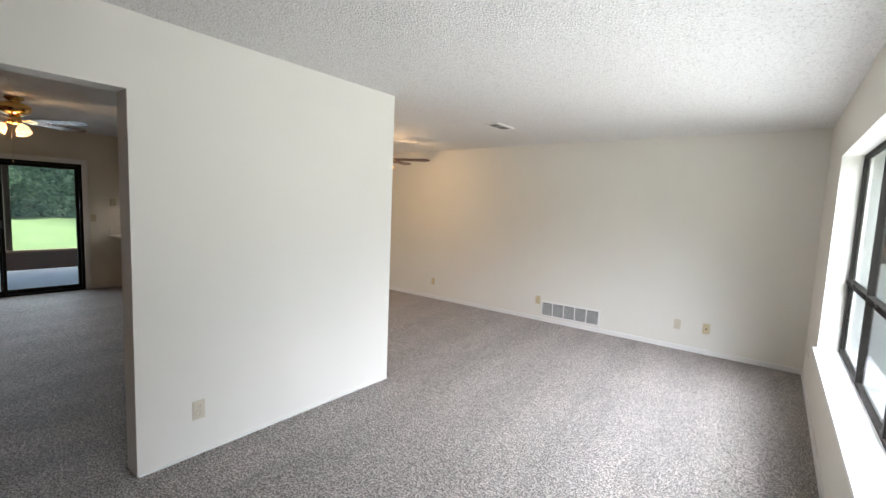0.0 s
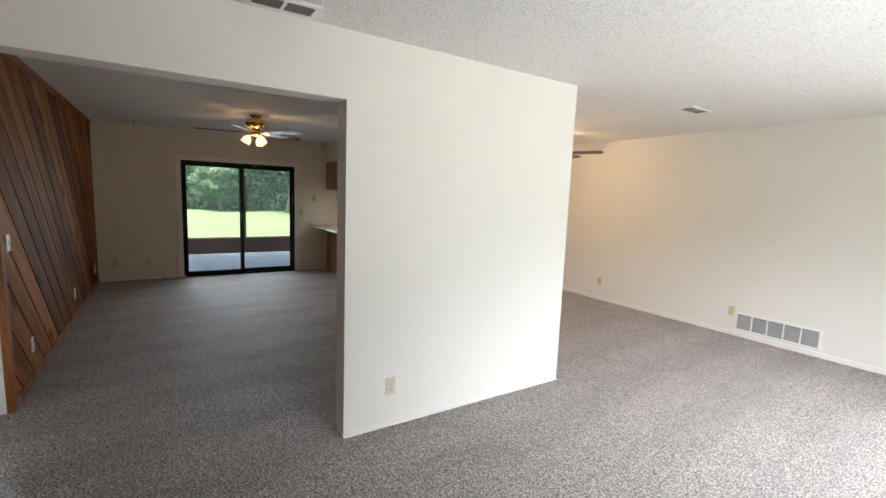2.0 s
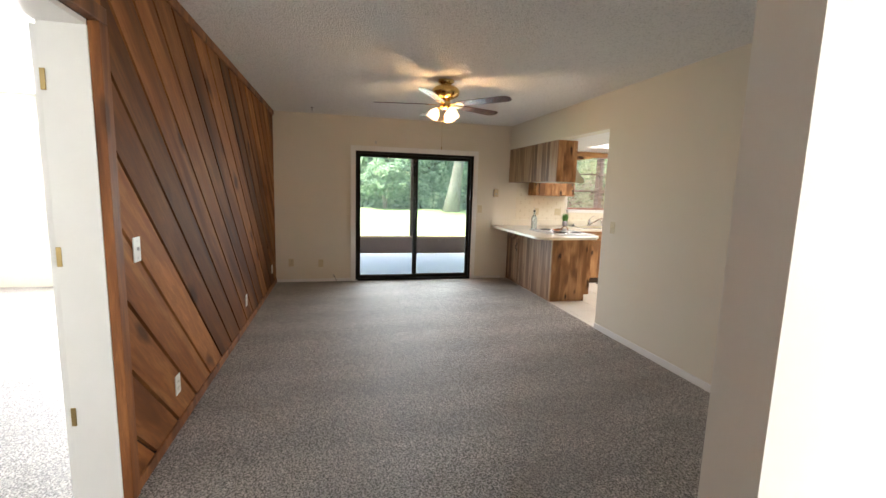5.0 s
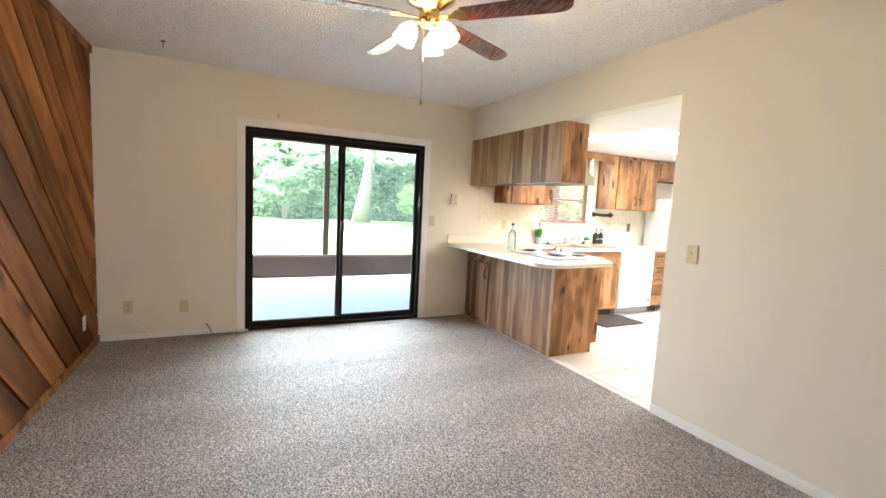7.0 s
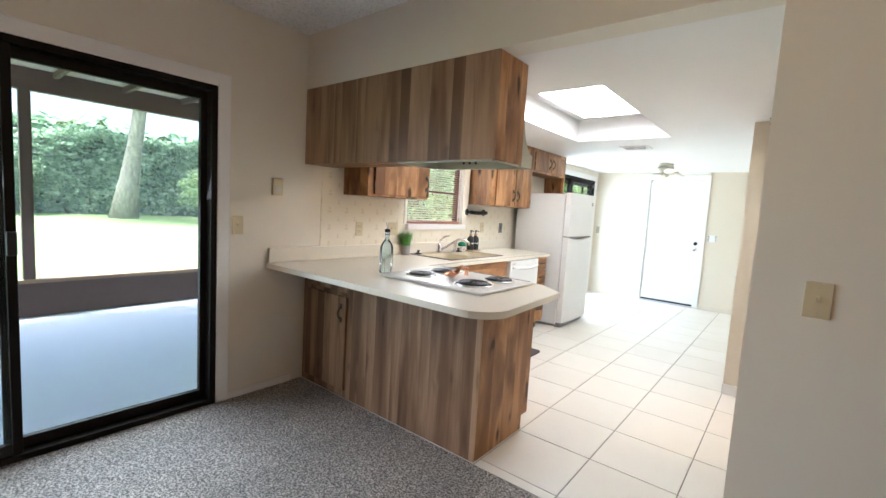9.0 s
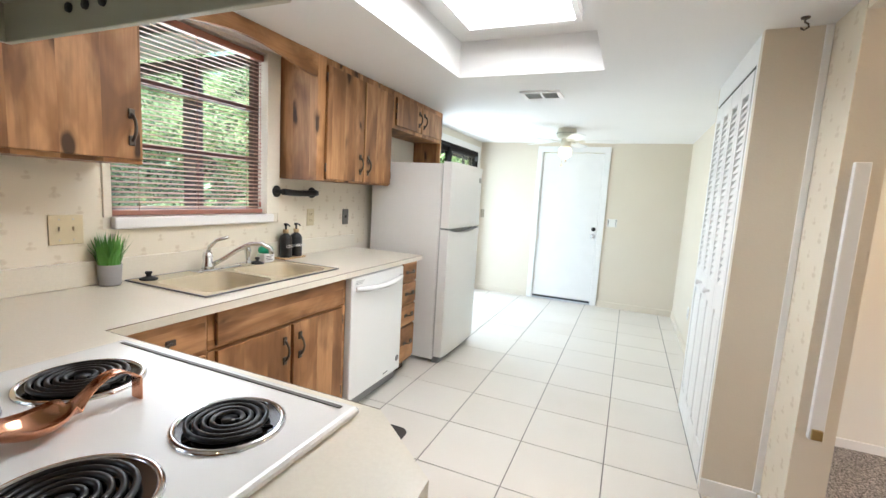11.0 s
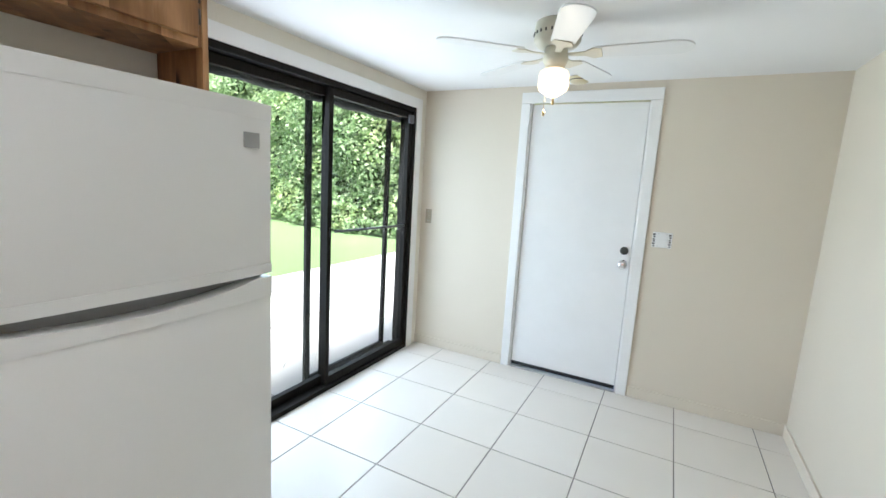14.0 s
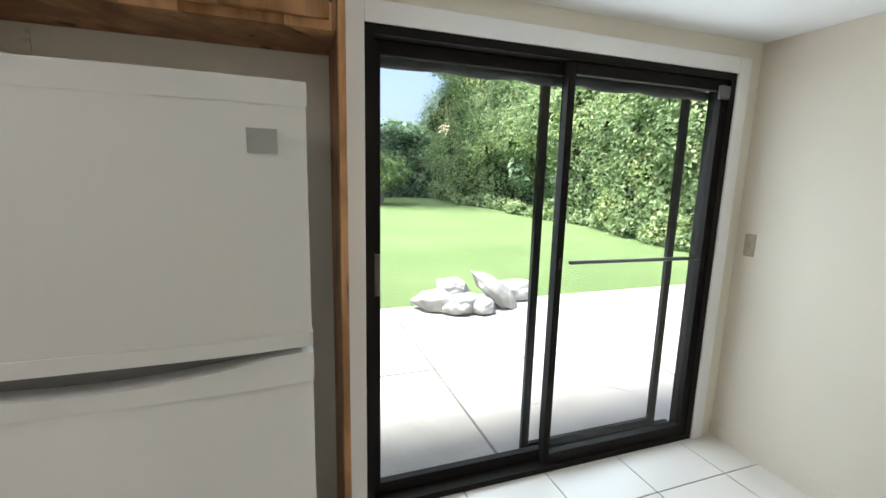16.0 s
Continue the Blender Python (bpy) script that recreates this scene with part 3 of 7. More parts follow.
wall("wall_end", "x", YE, YE + 0.12, XB - 0.12, -5.71, -0.2, 2.6, M_CREAM, "tan painted wall with a white door", [(-7.635, -6.845, -0.01, 1.965)])
wall("wall_bedroom_side", "x", -4.74, -4.62, XB - 0.12, -1.5, -0.2, H, M_WALL, "white bedroom wall")
wall("wall_bedroom_end", "y", -1.5, -1.38, -4.74, -1.147, -0.2, H, M_WALL, "white bedroom wall")
wall("wall_breakfast", "y", -5.90, -5.834, 5.76, YE, 0, HK, M_CREAM, "tan painted breakfast room wall with an air return")

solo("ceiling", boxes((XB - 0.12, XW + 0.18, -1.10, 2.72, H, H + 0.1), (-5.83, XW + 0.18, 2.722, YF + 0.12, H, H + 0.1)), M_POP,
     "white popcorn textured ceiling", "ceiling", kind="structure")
solo("ceiling_bedroom", boxes((XB - 0.12, -1.38, -4.74, -1.102, H, H + 0.1)), M_SMOOTH, "white bedroom ceiling", "ceiling", kind="structure")
RX0, RX1, RY0, RY1, RZ = -7.60, -6.71, 3.38, 5.22, 2.30
bm = bm_new()
gx, gy = [XB, RX0, RX1, -5.832], [2.722, RY0, RY1, YE]
cell = {(i, j, z): bm.verts.new((gx[i], gy[j], z)) for i in range(4) for j in range(4) for z in (HK, HK + 0.06)}
for z in (HK, HK + 0.06):
    for i in range(3):
        for j in range(3):
            if (i, j) != (1, 1):
                bm.faces.new([cell[k] for k in ((i, j, z), (i + 1, j, z), (i + 1, j + 1, z), (i, j + 1, z))])
for a_, b_ in (((1, 1), (2, 1)), ((2, 1), (2, 2)), ((2, 2), (1, 2)), ((1, 2), (1, 1))):
    bm.faces.new([cell[k] for k in ((*a_, HK), (*b_, HK), (*b_, HK + 0.06), (*a_, HK + 0.06))])
solo("ceiling_kitchen", bm, M_SMOOTH, "smooth white lowered kitchen ceiling with a recess", "ceiling", kind="structure")
bm = boxes((RX0 - 0.02, RX0, RY0, RY1, HK + 0.06, RZ), (RX1, RX1 + 0.02, RY0, RY1, HK + 0.06, RZ), (RX0 - 0.02, RX1 + 0.02, RY0 - 0.02, RY0, HK + 0.06, RZ),
           (RX0 - 0.02, RX1 + 0.02, RY1, RY1 + 0.02, HK + 0.06, RZ), (RX0 - 0.02, RX1 + 0.02, RY0 - 0.02, RY1 + 0.02, RZ, RZ + 0.03))
solo("ceiling_recess", bm, M_SMOOTH, "white boxed ceiling recess above the kitchen", "ceiling", kind="structure")
solo("roof", boxes((XB - 0.12, XW + 1.9, -4.74, YE + 0.12, 2.62, 2.75)), M_PORCHWOOD, "flat roof deck over the house", "roof", kind="structure")
solo("eave", boxes((XB - 0.95, XB - 0.122, 5.5, YE + 2.5, 2.12, 2.30)), M_PORCHWOOD, "brown eave soffit above the patio doors", "eave", kind="structure")
solo("floor", boxes((XB, XW, YW, 2.585, -0.1, 0), (-5.83, XW, 2.585, YF, -0.1, 0)), M_CARPET, "taupe cut pile carpet with vacuum tracks", "carpet", kind="structure")
solo("floor_bedroom", boxes((XB, -1.5, -4.62, -0.982, -0.1, 0.0)), M_CARPET, "pale carpet in the bedroom", "carpet", kind="structure")
floor_k = solo("floor_kitchen", boxes((XB, -5.83, 2.587, YE, -0.1, -0.004)), M_GROUT, "grey grout bed under cream ceramic tiles", "floor", kind="structure")


def board_strip(name, axis, a0, a1, c0, c1, z0, z1, material, label, bevel=0.003):
    bm = bm_new()
    box(bm, *((a0, a1, c0, c1) if axis == "x" else (c0, c1, a0, a1)), z0, z1, bevel)
    return solo(name, bm, material, label, "trim", kind="structure")


# baseboards
for args in (("x", -5.70, XW, YF - 0.012, YF, 0, 0.055), ("x", -5.85, -2.70, 2.568, 2.58, 0, 0.06), ("y", 0.822, 2.72, -2.55, -2.538, 0, 0.012),
             ("y", YW, 0.08, XB, XB + 0.012, 0, 0.045), ("y", 2.05, 2.5, XB, XB + 0.012, 0, 0.045), ("x", XB, -7.70, YE - 0.012, YE, 0, 0.075),
             ("x", -6.78, -5.90, YE - 0.012, YE, 0, 0.075), ("y", 5.78, YE - 0.012, -5.912, -5.90, 0, 0.075),
             ("y", 4.50, 4.74, -5.844, -5.832, 0, 0.08), ("x", -5.832, -5.71, 4.476, 4.488, 0, 0.08), ("x", -6.065, -5.845, 4.743, 4.755, 0, 0.08), ("y", 0.0, YF, XW - 0.012, XW, 0, 0.06)):
    tan = args[2] > YE - 0.2 or args[3] > YE - 0.2
    board_strip("baseboard", *args, M_CREAM if tan else M_WHITE, "low tan painted baseboard" if tan else "low white painted baseboard")

# cedar boards on the diagonal, meeting over the door
cedar = thing("cedar_panelling", (-4.0, YW, 0), "dark stained cedar boards laid diagonally in a chevron", "panelling", kind="structure")
XA, STEP, WID = -3.47, 0.32, 0.204


def clip(poly, inside, cross):
    out = []
    for i, p in enumerate(poly):
        q = poly[(i + 1) % len(poly)]
        if inside(p):
            out.append(p)
        if inside(p) != inside(q):
            out.append(cross(p, q))
    return out


def clip_box(poly, x0, x1, z0, z1):
    for k, lim, sign in ((0, x0, 1), (0, x1, -1), (1, z0, 1), (1, z1, -1)):
        if not poly:
            return poly
        def ins(p, k=k, lim=lim, sign=sign):
            return sign * (p[k] - lim) >= 0
        def cr(p, q, k=k, lim=lim):
            t = (lim - p[k]) / (q[k] - p[k])
            return tuple(p[n] + t * (q[n] - p[n]) for n in (0, 1))
        poly = clip(poly, ins, cr)
    return poly


half = WID * math.sqrt(2) / 2
for side, (lo, hi) in ((1, (XB, XA)), (-1, (XA, XW - 0.002))):
    for n in range(-22, 40):
        c = n * STEP + 0.29
        # centre line z = c + side * (x - XA)
        def line(x, off):
            return c + off + side * (x - XA)
        poly0 = [(lo, line(lo, -half)), (hi, line(hi, -half)), (hi, line(hi, half)), (lo, line(lo, half))]
        for rx0, rx1, rz0, rz1 in ((lo, hi, 0.06, H), ):
            pieces = []
            # cut round the doorway
            if side == 1:
                spans = ((lo, -3.95, 0.05, H), (-3.95, hi, 2.05, H))
            else:
                spans = ((-2.99, hi, 0.0, H), (lo, -2.99, 2.05, H))
            for sp in spans:
                p = clip_box(poly0, *sp)
                p = [q for i, q in enumerate(p) if (Vector(q) - Vector(p[i - 1])).length > 1e-4]
                if len(p) > 2:
                    b2 = bm_new()
                    prism(b2, p, YW - 0.022, YW, "y")
                    part("board", b2, M_CEDAR_A if side == 1 else M_CEDAR_B, cedar)
board_strip("trim_cedar_ceiling", "x", XB, XW, YW, YW + 0.018, H - 0.06, H, M_CEDAR_TRIM, "dark stained strip along the ceiling")
board_strip("trim_cedar_base", "x", XB, -3.95, YW, YW + 0.012, 0, 0.06, M_CEDAR_TRIM, "stained wooden strip along the carpet")

# bedroom doorway: casing, jamb lining and open door
door1 = thing("door_1", (-3.47, YW, 0), "open white door with stained cedar casing", "door", kind="structure")
part("casing", boxes((-3.95, -3.88, YW - 0.02, YW + 0.02, 0, 2.02), bevel=0.004), M_CEDAR_TRIM, door1)
part("casing", boxes((-3.06, -2.99, YW - 0.02, YW + 0.02, 0, 2.02), bevel=0.004), M_CEDAR_TRIM, door1)
part("head_casing", boxes((-3.95, -2.99, YW - 0.02, YW + 0.02, 2.022, 2.085), bevel=0.004), M_CEDAR_TRIM, door1)
part("jamb", boxes((-3.90, -3.88, -1.165, YW - 0.021, 0, 2.0)), M_WHITE, door1)
part("jamb", boxes((-3.06, -3.04, -1.165, YW - 0.021, 0, 2.0)), M_WHITE, door1)
part("head_jamb", boxes((-3.88, -3.06, -1.165, YW - 0.021, 2.0, 2.02)), M_WHITE, door1)
leaf = part("door_leaf", prism(bm_new(), [(-3.905, -1.168), (-4.71, -1.248), (-4.713, -1.283), (-3.908, -1.203)], 0.015, 1.995, "z"), M_WHITE, door1)
for z in (0.43, 1.11, 1.79):
    part("hinge", boxes((-3.8795, -3.874, -1.165, -1.147, z - 0.04, z + 0.04), bevel=0.002), M_OLDBRASS, leaf)


# sliding doors of dark bronze aluminium
def slider(n, y0, y1, ztop, ymid, right_near, label, bar=False):
    """right_near: whether the panel at the higher y runs on the inner track."""
    d = thing("door_%d" % n, (XB, (y0 + y1) / 2, 0), label, "sliding door", kind="structure")
    x0, x1 = XB - 0.11, XB + 0.006
    f = 0.034
    part("outer_frame", boxes((x0, x1, y0, y0 + f, 0, ztop), (x0, x1, y1 - f, y1, 0, ztop), (x0, x1, y0 + f, y1 - f, ztop - f, ztop), (x0, x1, y0 + f, y1 - f, 0, 0.03)), M_BRONZE, d)
    for a in (0, 1):
        lo, hi = (y0 + f, ymid + 0.03) if a == 0 else (ymid - 0.03, y1 - f)
        inner = (a == 1) == right_near
        xa = XB - 0.045 if inner else XB - 0.092
        xb = xa + 0.036
        s = 0.036
        p = part("sliding_panel", boxes((xa, xb, lo, lo + s, 0.032, ztop - f - 0.002), (xa, xb, hi - s, hi, 0.032, ztop - f - 0.002),
                                        (xa, xb, lo + s, hi - s, ztop - f - 0.05, ztop - f - 0.002), (xa, xb, lo + s, hi - s, 0.032, 0.085), bevel=0.003), M_BRONZE, d)
        g = part("pane", boxes((xa + 0.014, xa + 0.02, lo + s - 0.004, hi - s + 0.004, 0.08, ztop - f - 0.045)), M_GLASS, p)
        g.visible_shadow = False
        if inner:
            yh = lo + s / 2 if a == 1 else hi - s / 2
            part("latch", boxes((xb, xb + 0.012, yh - 0.006, yh + 0.006, 1.005, 1.055), bevel=0.003) if bar else boxes((xb, xb + 0.028, yh - 0.018, yh + 0.018, 0.98, 1.09), bevel=0.006), M_BLACK, p)
    if bar:
        s0, s1, xa = ymid - 0.07, y1 - 0.11, XB - 0.165
        part("screen_frame", boxes((xa, xa + 0.022, s0, s0 + 0.04, 0.02, ztop - 0.05), (xa, xa + 0.022, s1 - 0.04, s1, 0.02, ztop - 0.05),
                                   (xa, xa + 0.022, s0 + 0.04, s1 - 0.04, ztop - 0.09, ztop - 0.05), (xa, xa + 0.022, s0 + 0.04, s1 - 0.04, 0.02, 0.06)), M_BRONZE, d)
        part("outer_track", boxes((XB - 0.17, XB - 0.111, y0, y1, ztop - 0.055, ztop), (XB - 0.17, XB - 0.111, y0, y1, -0.11, 0.018)), M_BRONZE, d)
        b2 = bm_new()
        tube(b2, [(XB - 0.135 + 0.004 * math.sin(5 * k), y0 + 0.02 + (y1 - y0 - 0.04) * k / 16, ztop - 0.085 + 0.004 * math.sin(2.3 * k)) for k in range(17)], lambda q: 0.026 + 0.005 * math.sin(q * 31), 10)
        part("rolled_shade", b2, M_RUBBER, d, "black rolled-up shade under the track")
        part("pull_plate", boxes((XB - 0.05, XB - 0.036, y0 + 0.04, y0 + 0.066, 0.93, 1.10), bevel=0.004), M_IRON, d)
    t = 0.074
    part("casing", boxes((XB, XB + 0.016, y0 - t, y0, 0, ztop + t), bevel=0.003), M_WHITE, d)
    part("casing", boxes((XB, XB + 0.016, y1, y1 + t, 0, ztop + t), bevel=0.003), M_WHITE, d)
    part("head_casing", boxes((XB, XB + 0.016, y0, y1, ztop, ztop + t), bevel=0.003), M_WHITE, d)
    if bar:
        b2 = bm_new()
        tube(b2, [(XB - 0.02, ymid + 0.05, 1.03), (XB - 0.02, y1 - 0.04, 1.02)], 0.009)
        part("security_bar", b2, M_ALU, d, "grey steel security bar across the pane")
    return d


slider(2, 0.16, 1.975, 1.95, 1.07, False, "closed dark bronze sliding glass door to the porch")
s2 = slider(3, 6.452, 8.245, 1.925, 7.335, True, "closed dark bronze sliding glass door to the patio", True)

# white door in the end wall
door4 = thing("door_4", (-7.24, YE, 0), "closed flush white painted door with a chrome knob", "door", kind="structure")
part("casing", boxes((-7.695, -7.63, YE - 0.018, YE, 0, 1.96), bevel=0.004), M_WHITE, door4)
part("casing", boxes((-6.85, -6.785, YE - 0.018, YE, 0, 1.96), bevel=0.004), M_WHITE, door4)
part("head_casing", boxes((-7.695, -6.785, YE - 0.018, YE, 1.961, 2.035), bevel=0.004), M_WHITE, door4)
part("jamb", boxes((-7.635, -7.62, YE + 0.001, YE + 0.12, 0, 1.965)), M_WHITE, door4)
part("jamb", boxes((-6.86, -6.845, YE + 0.001, YE + 0.12, 0, 1.965)), M_WHITE, door4)
leaf = part("door_leaf", boxes((-7.617, -6.863, YE + 0.012, YE + 0.052, 0.03, 1.955), bevel=0.003), M_WHITE, door4)
part("threshold", boxes((-7.62, -6.86, YE - 0.012, YE + 0.1, -0.002, 0.016), bevel=0.004), M_STEEL, door4)
part("door_sweep", boxes((-7.615, -6.865, YE + 0.006, YE + 0.012, 0.02, 0.045)), M_RUBBER, leaf)
b2 = bm_new()
lathe(b2, [(0, 0), (0.028, 0), (0.028, 0.006), (0.012, 0.01), (0.011, 0.03), (0.026, 0.04), (0.029, 0.055), (0.02, 0.066), (0, 0.068)], seg=24, m=pose(-6.905, YE + 0.012, 0.905, 90))
part("knob", b2, M_CHROME, leaf)
b2 = bm_new()
lathe(b2, [(0, 0), (0.026, 0), (0.027, 0.012), (0.02, 0.016), (0, 0.017)], seg=24, m=pose(-6.905, YE + 0.012, 0.995, 90))
part("deadbolt", b2, M_BLACK, leaf, "black deadbolt rosette")

# front window of the living room
w1 = thing("window_1", (XW, 2.75, 0.53), "wide aluminium front window in a deep white recess", "window", kind="structure")
part("window_sill", boxes((XW - 0.03, XW + 0.125, 0.985, 4.515, 0.532, 0.556), bevel=0.004), M_WHITE, w1)
FX0, FX1 = XW + 0.125, XW + 0.16
part("window_frame", boxes((FX0, FX1, 1.0, 1.03, 0.556, 2.045), (FX0, FX1, 4.47, 4.5, 0.556, 2.045), (FX0, FX1, 1.03, 4.47, 2.015, 2.045), (FX0, FX1, 1.03, 4.47, 0.556, 0.585)), M_BRONZE, w1)
for k, (ya, yb) in enumerate(((1.03, 1.875), (1.905, 2.735), (2.765, 3.595), (3.625, 4.47))):
    if k:
        part("mullion", boxes((FX0 - 0.004, FX1, ya - 0.03, ya, 0.585, 2.015)), M_BRONZE, w1)
    part("meeting_rail", boxes((FX0 - 0.012, FX1, ya, yb, 1.085, 1.12), bevel=0.003), M_BRONZE, w1)
    for z0, z1 in ((0.585, 1.085), (1.12, 2.015)):
        g = part("pane", boxes((FX0 + 0.012, FX0 + 0.017, ya, yb, z0, z1)), M_GLASS, w1)
        g.visible_shadow = False
    part("sash_lock", boxes((FX0 - 0.03, FX0 - 0.012, (ya + yb) / 2 - 0.02, (ya + yb) / 2 + 0.02, 1.11, 1.13), bevel=0.003), M_BRONZE, w1)

# bedroom window
w2 = thing("window_2", (XB, -3.15, 0.78), "bright bedroom window with four awning panes", "window", kind="structure")
part("window_frame", boxes((XB - 0.09, XB - 0.05, -3.55, -3.52, 0.78, 2.05), (XB - 0.09, XB - 0.05, -2.78, -2.75, 0.78, 2.05), (XB - 0.09, XB - 0.05, -3.52, -2.78, 2.02, 2.05), (XB - 0.09, XB - 0.05, -3.52, -2.78, 0.78, 0.81)), M_ALU, w2)
for k in range(4):
    z0 = 0.81 + k * 0.3025
    if k:
        part("rail", boxes((XB - 0.09, XB - 0.05, -3.52, -2.78, z0 - 0.015, z0 + 0.015)), M_ALU, w2)
    g = part("pane", boxes((XB - 0.072, XB - 0.067, -3.52, -2.78, z0 + 0.015, z0 + 0.288)), M_GLASS, w2)
    g.visible_shadow = False

# kitchen window
w3 = thing("window_3", (XB, 4.06, 1.15), "kitchen window with awning panes behind a dark blind", "window", kind="structure")
part("window_sill", boxes((XB - 0.02, XB + 0.035, 3.632, 4.51, 1.10, 1.15), bevel=0.006), M_WHITE, w3)
part("window_frame", boxes((XB - 0.1, XB - 0.06, 3.632, 3.665, 1.15, 2.06), (XB - 0.1, XB - 0.06, 4.442, 4.475, 1.15, 2.06), (XB - 0.1, XB - 0.06, 3.665, 4.442, 2.03, 2.06), (XB - 0.1, XB - 0.06, 3.665, 4.442, 1.15, 1.18)), M_PORCHWOOD, w3)
for k in range(3):
    z0 = 1.18 + k * 0.2833
    if k:
        part("rail", boxes((XB - 0.1, XB - 0.06, 3.665, 4.442, z0 - 0.014, z0 + 0.014)), M_PORCHWOOD, w3)
    g = part("pane", boxes((XB - 0.082, XB - 0.077, 3.665, 4.442, z0 + 0.014, z0 + 0.269)), M_GLASS, w3)
    g.visible_shadow = False
part("casing", boxes((XB, XB + 0.012, 4.475, 4.57, 1.15, HK), bevel=0.002), M_LAM, w3)
part("casing", boxes((XB, XB + 0.012, 3.60, 3.632, 1.15, HK), bevel=0.002), M_LAM, w3)

# wallpaper in the kitchen
def paper(name, bm):
    return solo(name, bm, M_PAPER, "cream wallpaper with a faint brown motif", "wallpaper", kind="structure")


for row in ((XB, XB + 0.003, 2.722, 3.60, 0.9, HK), (XB, XB + 0.003, 4.57, 5.52, 0.9, HK), (XB, XB + 0.003, 3.60, 4.57, 0.9, 1.10)):
    paper("wallpaper", boxes(row))
paper("wallpaper", boxes((-5.833, -5.83, 2.60, 3.62, 0, 2.05)))
paper("wallpaper", boxes((-5.833, -5.83, 4.49, 4.75, 0.08, HK)))

# ---- kitchen ----
CT = 0.875  # counter top


def pull(parent, x, y, z, upright=True, length=0.095):
    """A bow pull of blackened pewter on a face that looks along +x."""
    def pt(a, out):
        return (x + out, y, z + a) if upright else (x + out, y + a, z)
    b = bm_new()
    h = length / 2
    tube(b, [pt(-h, 0.006), pt(-h * 0.8, 0.016), pt(-h * 0.45, 0.026), pt(0, 0.030), pt(h * 0.45, 0.026), pt(h * 0.8, 0.016), pt(h, 0.006)], 0.0055, 8)
    for s in (-1, 1):
        c = pt(s * h, 0.0)
        dy, dz = (0.011, 0.018) if upright else (0.018, 0.011)
        box(b, c[0], c[0] + 0.008, c[1] - dy, c[1] + dy, c[2] - dz, c[2] + dz, 0.003)
    return part("handle", b, M_IRON, parent)


def cab_door(parent, xf, y0, y1, z0, z1, hand=None, grain=None, thick=0.019, name="door"):
    """A slab door with a softened edge on a cabinet front at xf; hand: (side, height) of its pull."""
    d = part(name, boxes((xf, xf + thick, y0, y1, z0, z1), bevel=0.004), grain or M_CAB, parent)
    if hand:
        side, z = hand
        y = y0 + 0.04 if side == "lo" else y1 - 0.04
        pull(d, xf + thick, y, z)
        for zz in (z0 + 0.07, z1 - 0.07):
            yy = y1 + 0.004 if side == "lo" else y0 - 0.004
            b = bm_new()
            tube(b, [(xf + 0.014, yy, zz - 0.025), (xf + 0.014, yy, zz + 0.025)], 0.005, 8)
            part("hinge", b, M_IRON, d)
    return d


def upper(name, x0, xf, y0, y1, z0, z1, doors, label):
    c = thing(name, ((x0 + xf) / 2, (y0 + y1) / 2, z0), label, "wall cabinet", "upper cabinets")
    part("body", boxes((x0, xf - 0.001, y0, y1, z0, z1), bevel=0.002), M_CAB, c)
    for ya, yb, za, zb, hand in doors:
        cab_door(c, xf, ya, yb, za, zb, hand)
    return c


UX0, UXF = XB + 0.004, -8.205
upper("wall_cabinet", UX0, UXF, 2.92, 3.59, 1.37, HK - 0.002, [(2.975, 3.58, 1.385, HK - 0.03, ("hi", 1.50))], "short rustic wooden wall cabinet with one door")
upper("wall_cabinet", UX0, UXF, 4.58, 5.412, 1.365, HK - 0.002,
      [(4.648, 5.032, 1.375, HK - 0.045, ("hi", 1.49)), (5.046, 5.40, 1.375, HK - 0.045, ("lo", 1.49))], "rustic wooden wall cabinet with two doors")
upper("wall_cabinet", UX0, UXF, 5.414, 6.33, 1.80, HK - 0.002,
      [(5.467, 5.878, 1.825, HK - 0.045, ("hi", 1.93)), (5.892, 6.31, 1.825, HK - 0.045, ("lo", 1.93))], "shallow wooden cabinet above the refrigerator")
solo("tall_end_board", boxes((UX0, UXF, 6.332, 6.355, 0, HK - 0.002), bevel=0.002), M_CAB, "tall wooden panel beside the refrigerator", "panel")

# scalloped valance over the window
b2 = bm_new()
top, n = HK - 0.003, 24
curve = [(3.592 + (4.578 - 3.592) * i / n, HK - 0.075 - 0.055 * abs(math.cos(math.pi * i / n)) ** 2.2) for i in range(n + 1)]
prism(b2, [(3.592, top)] + curve + [(4.578, top)], UXF - 0.02, UXF - 0.001, "x")
solo("valance", b2, M_CABY, "scalloped wooden valance above the kitchen window", "valance")

# venetian blind in the window
blind = thing("venetian_blind", (XB - 0.03, 4.06, 1.155), "dark wooden venetian blind, lowered with its slats open", "blind")
part("head_rail", boxes((XB - 0.05, XB - 0.012, 3.638, 4.468, 2.015, 2.05), bevel=0.003), M_BLINDRAIL, blind)
part("bottom_rail", boxes((XB - 0.046, XB - 0.016, 3.638, 4.468, 1.153, 1.178), bevel=0.004), M_BLINDRAIL, blind)
slat = None
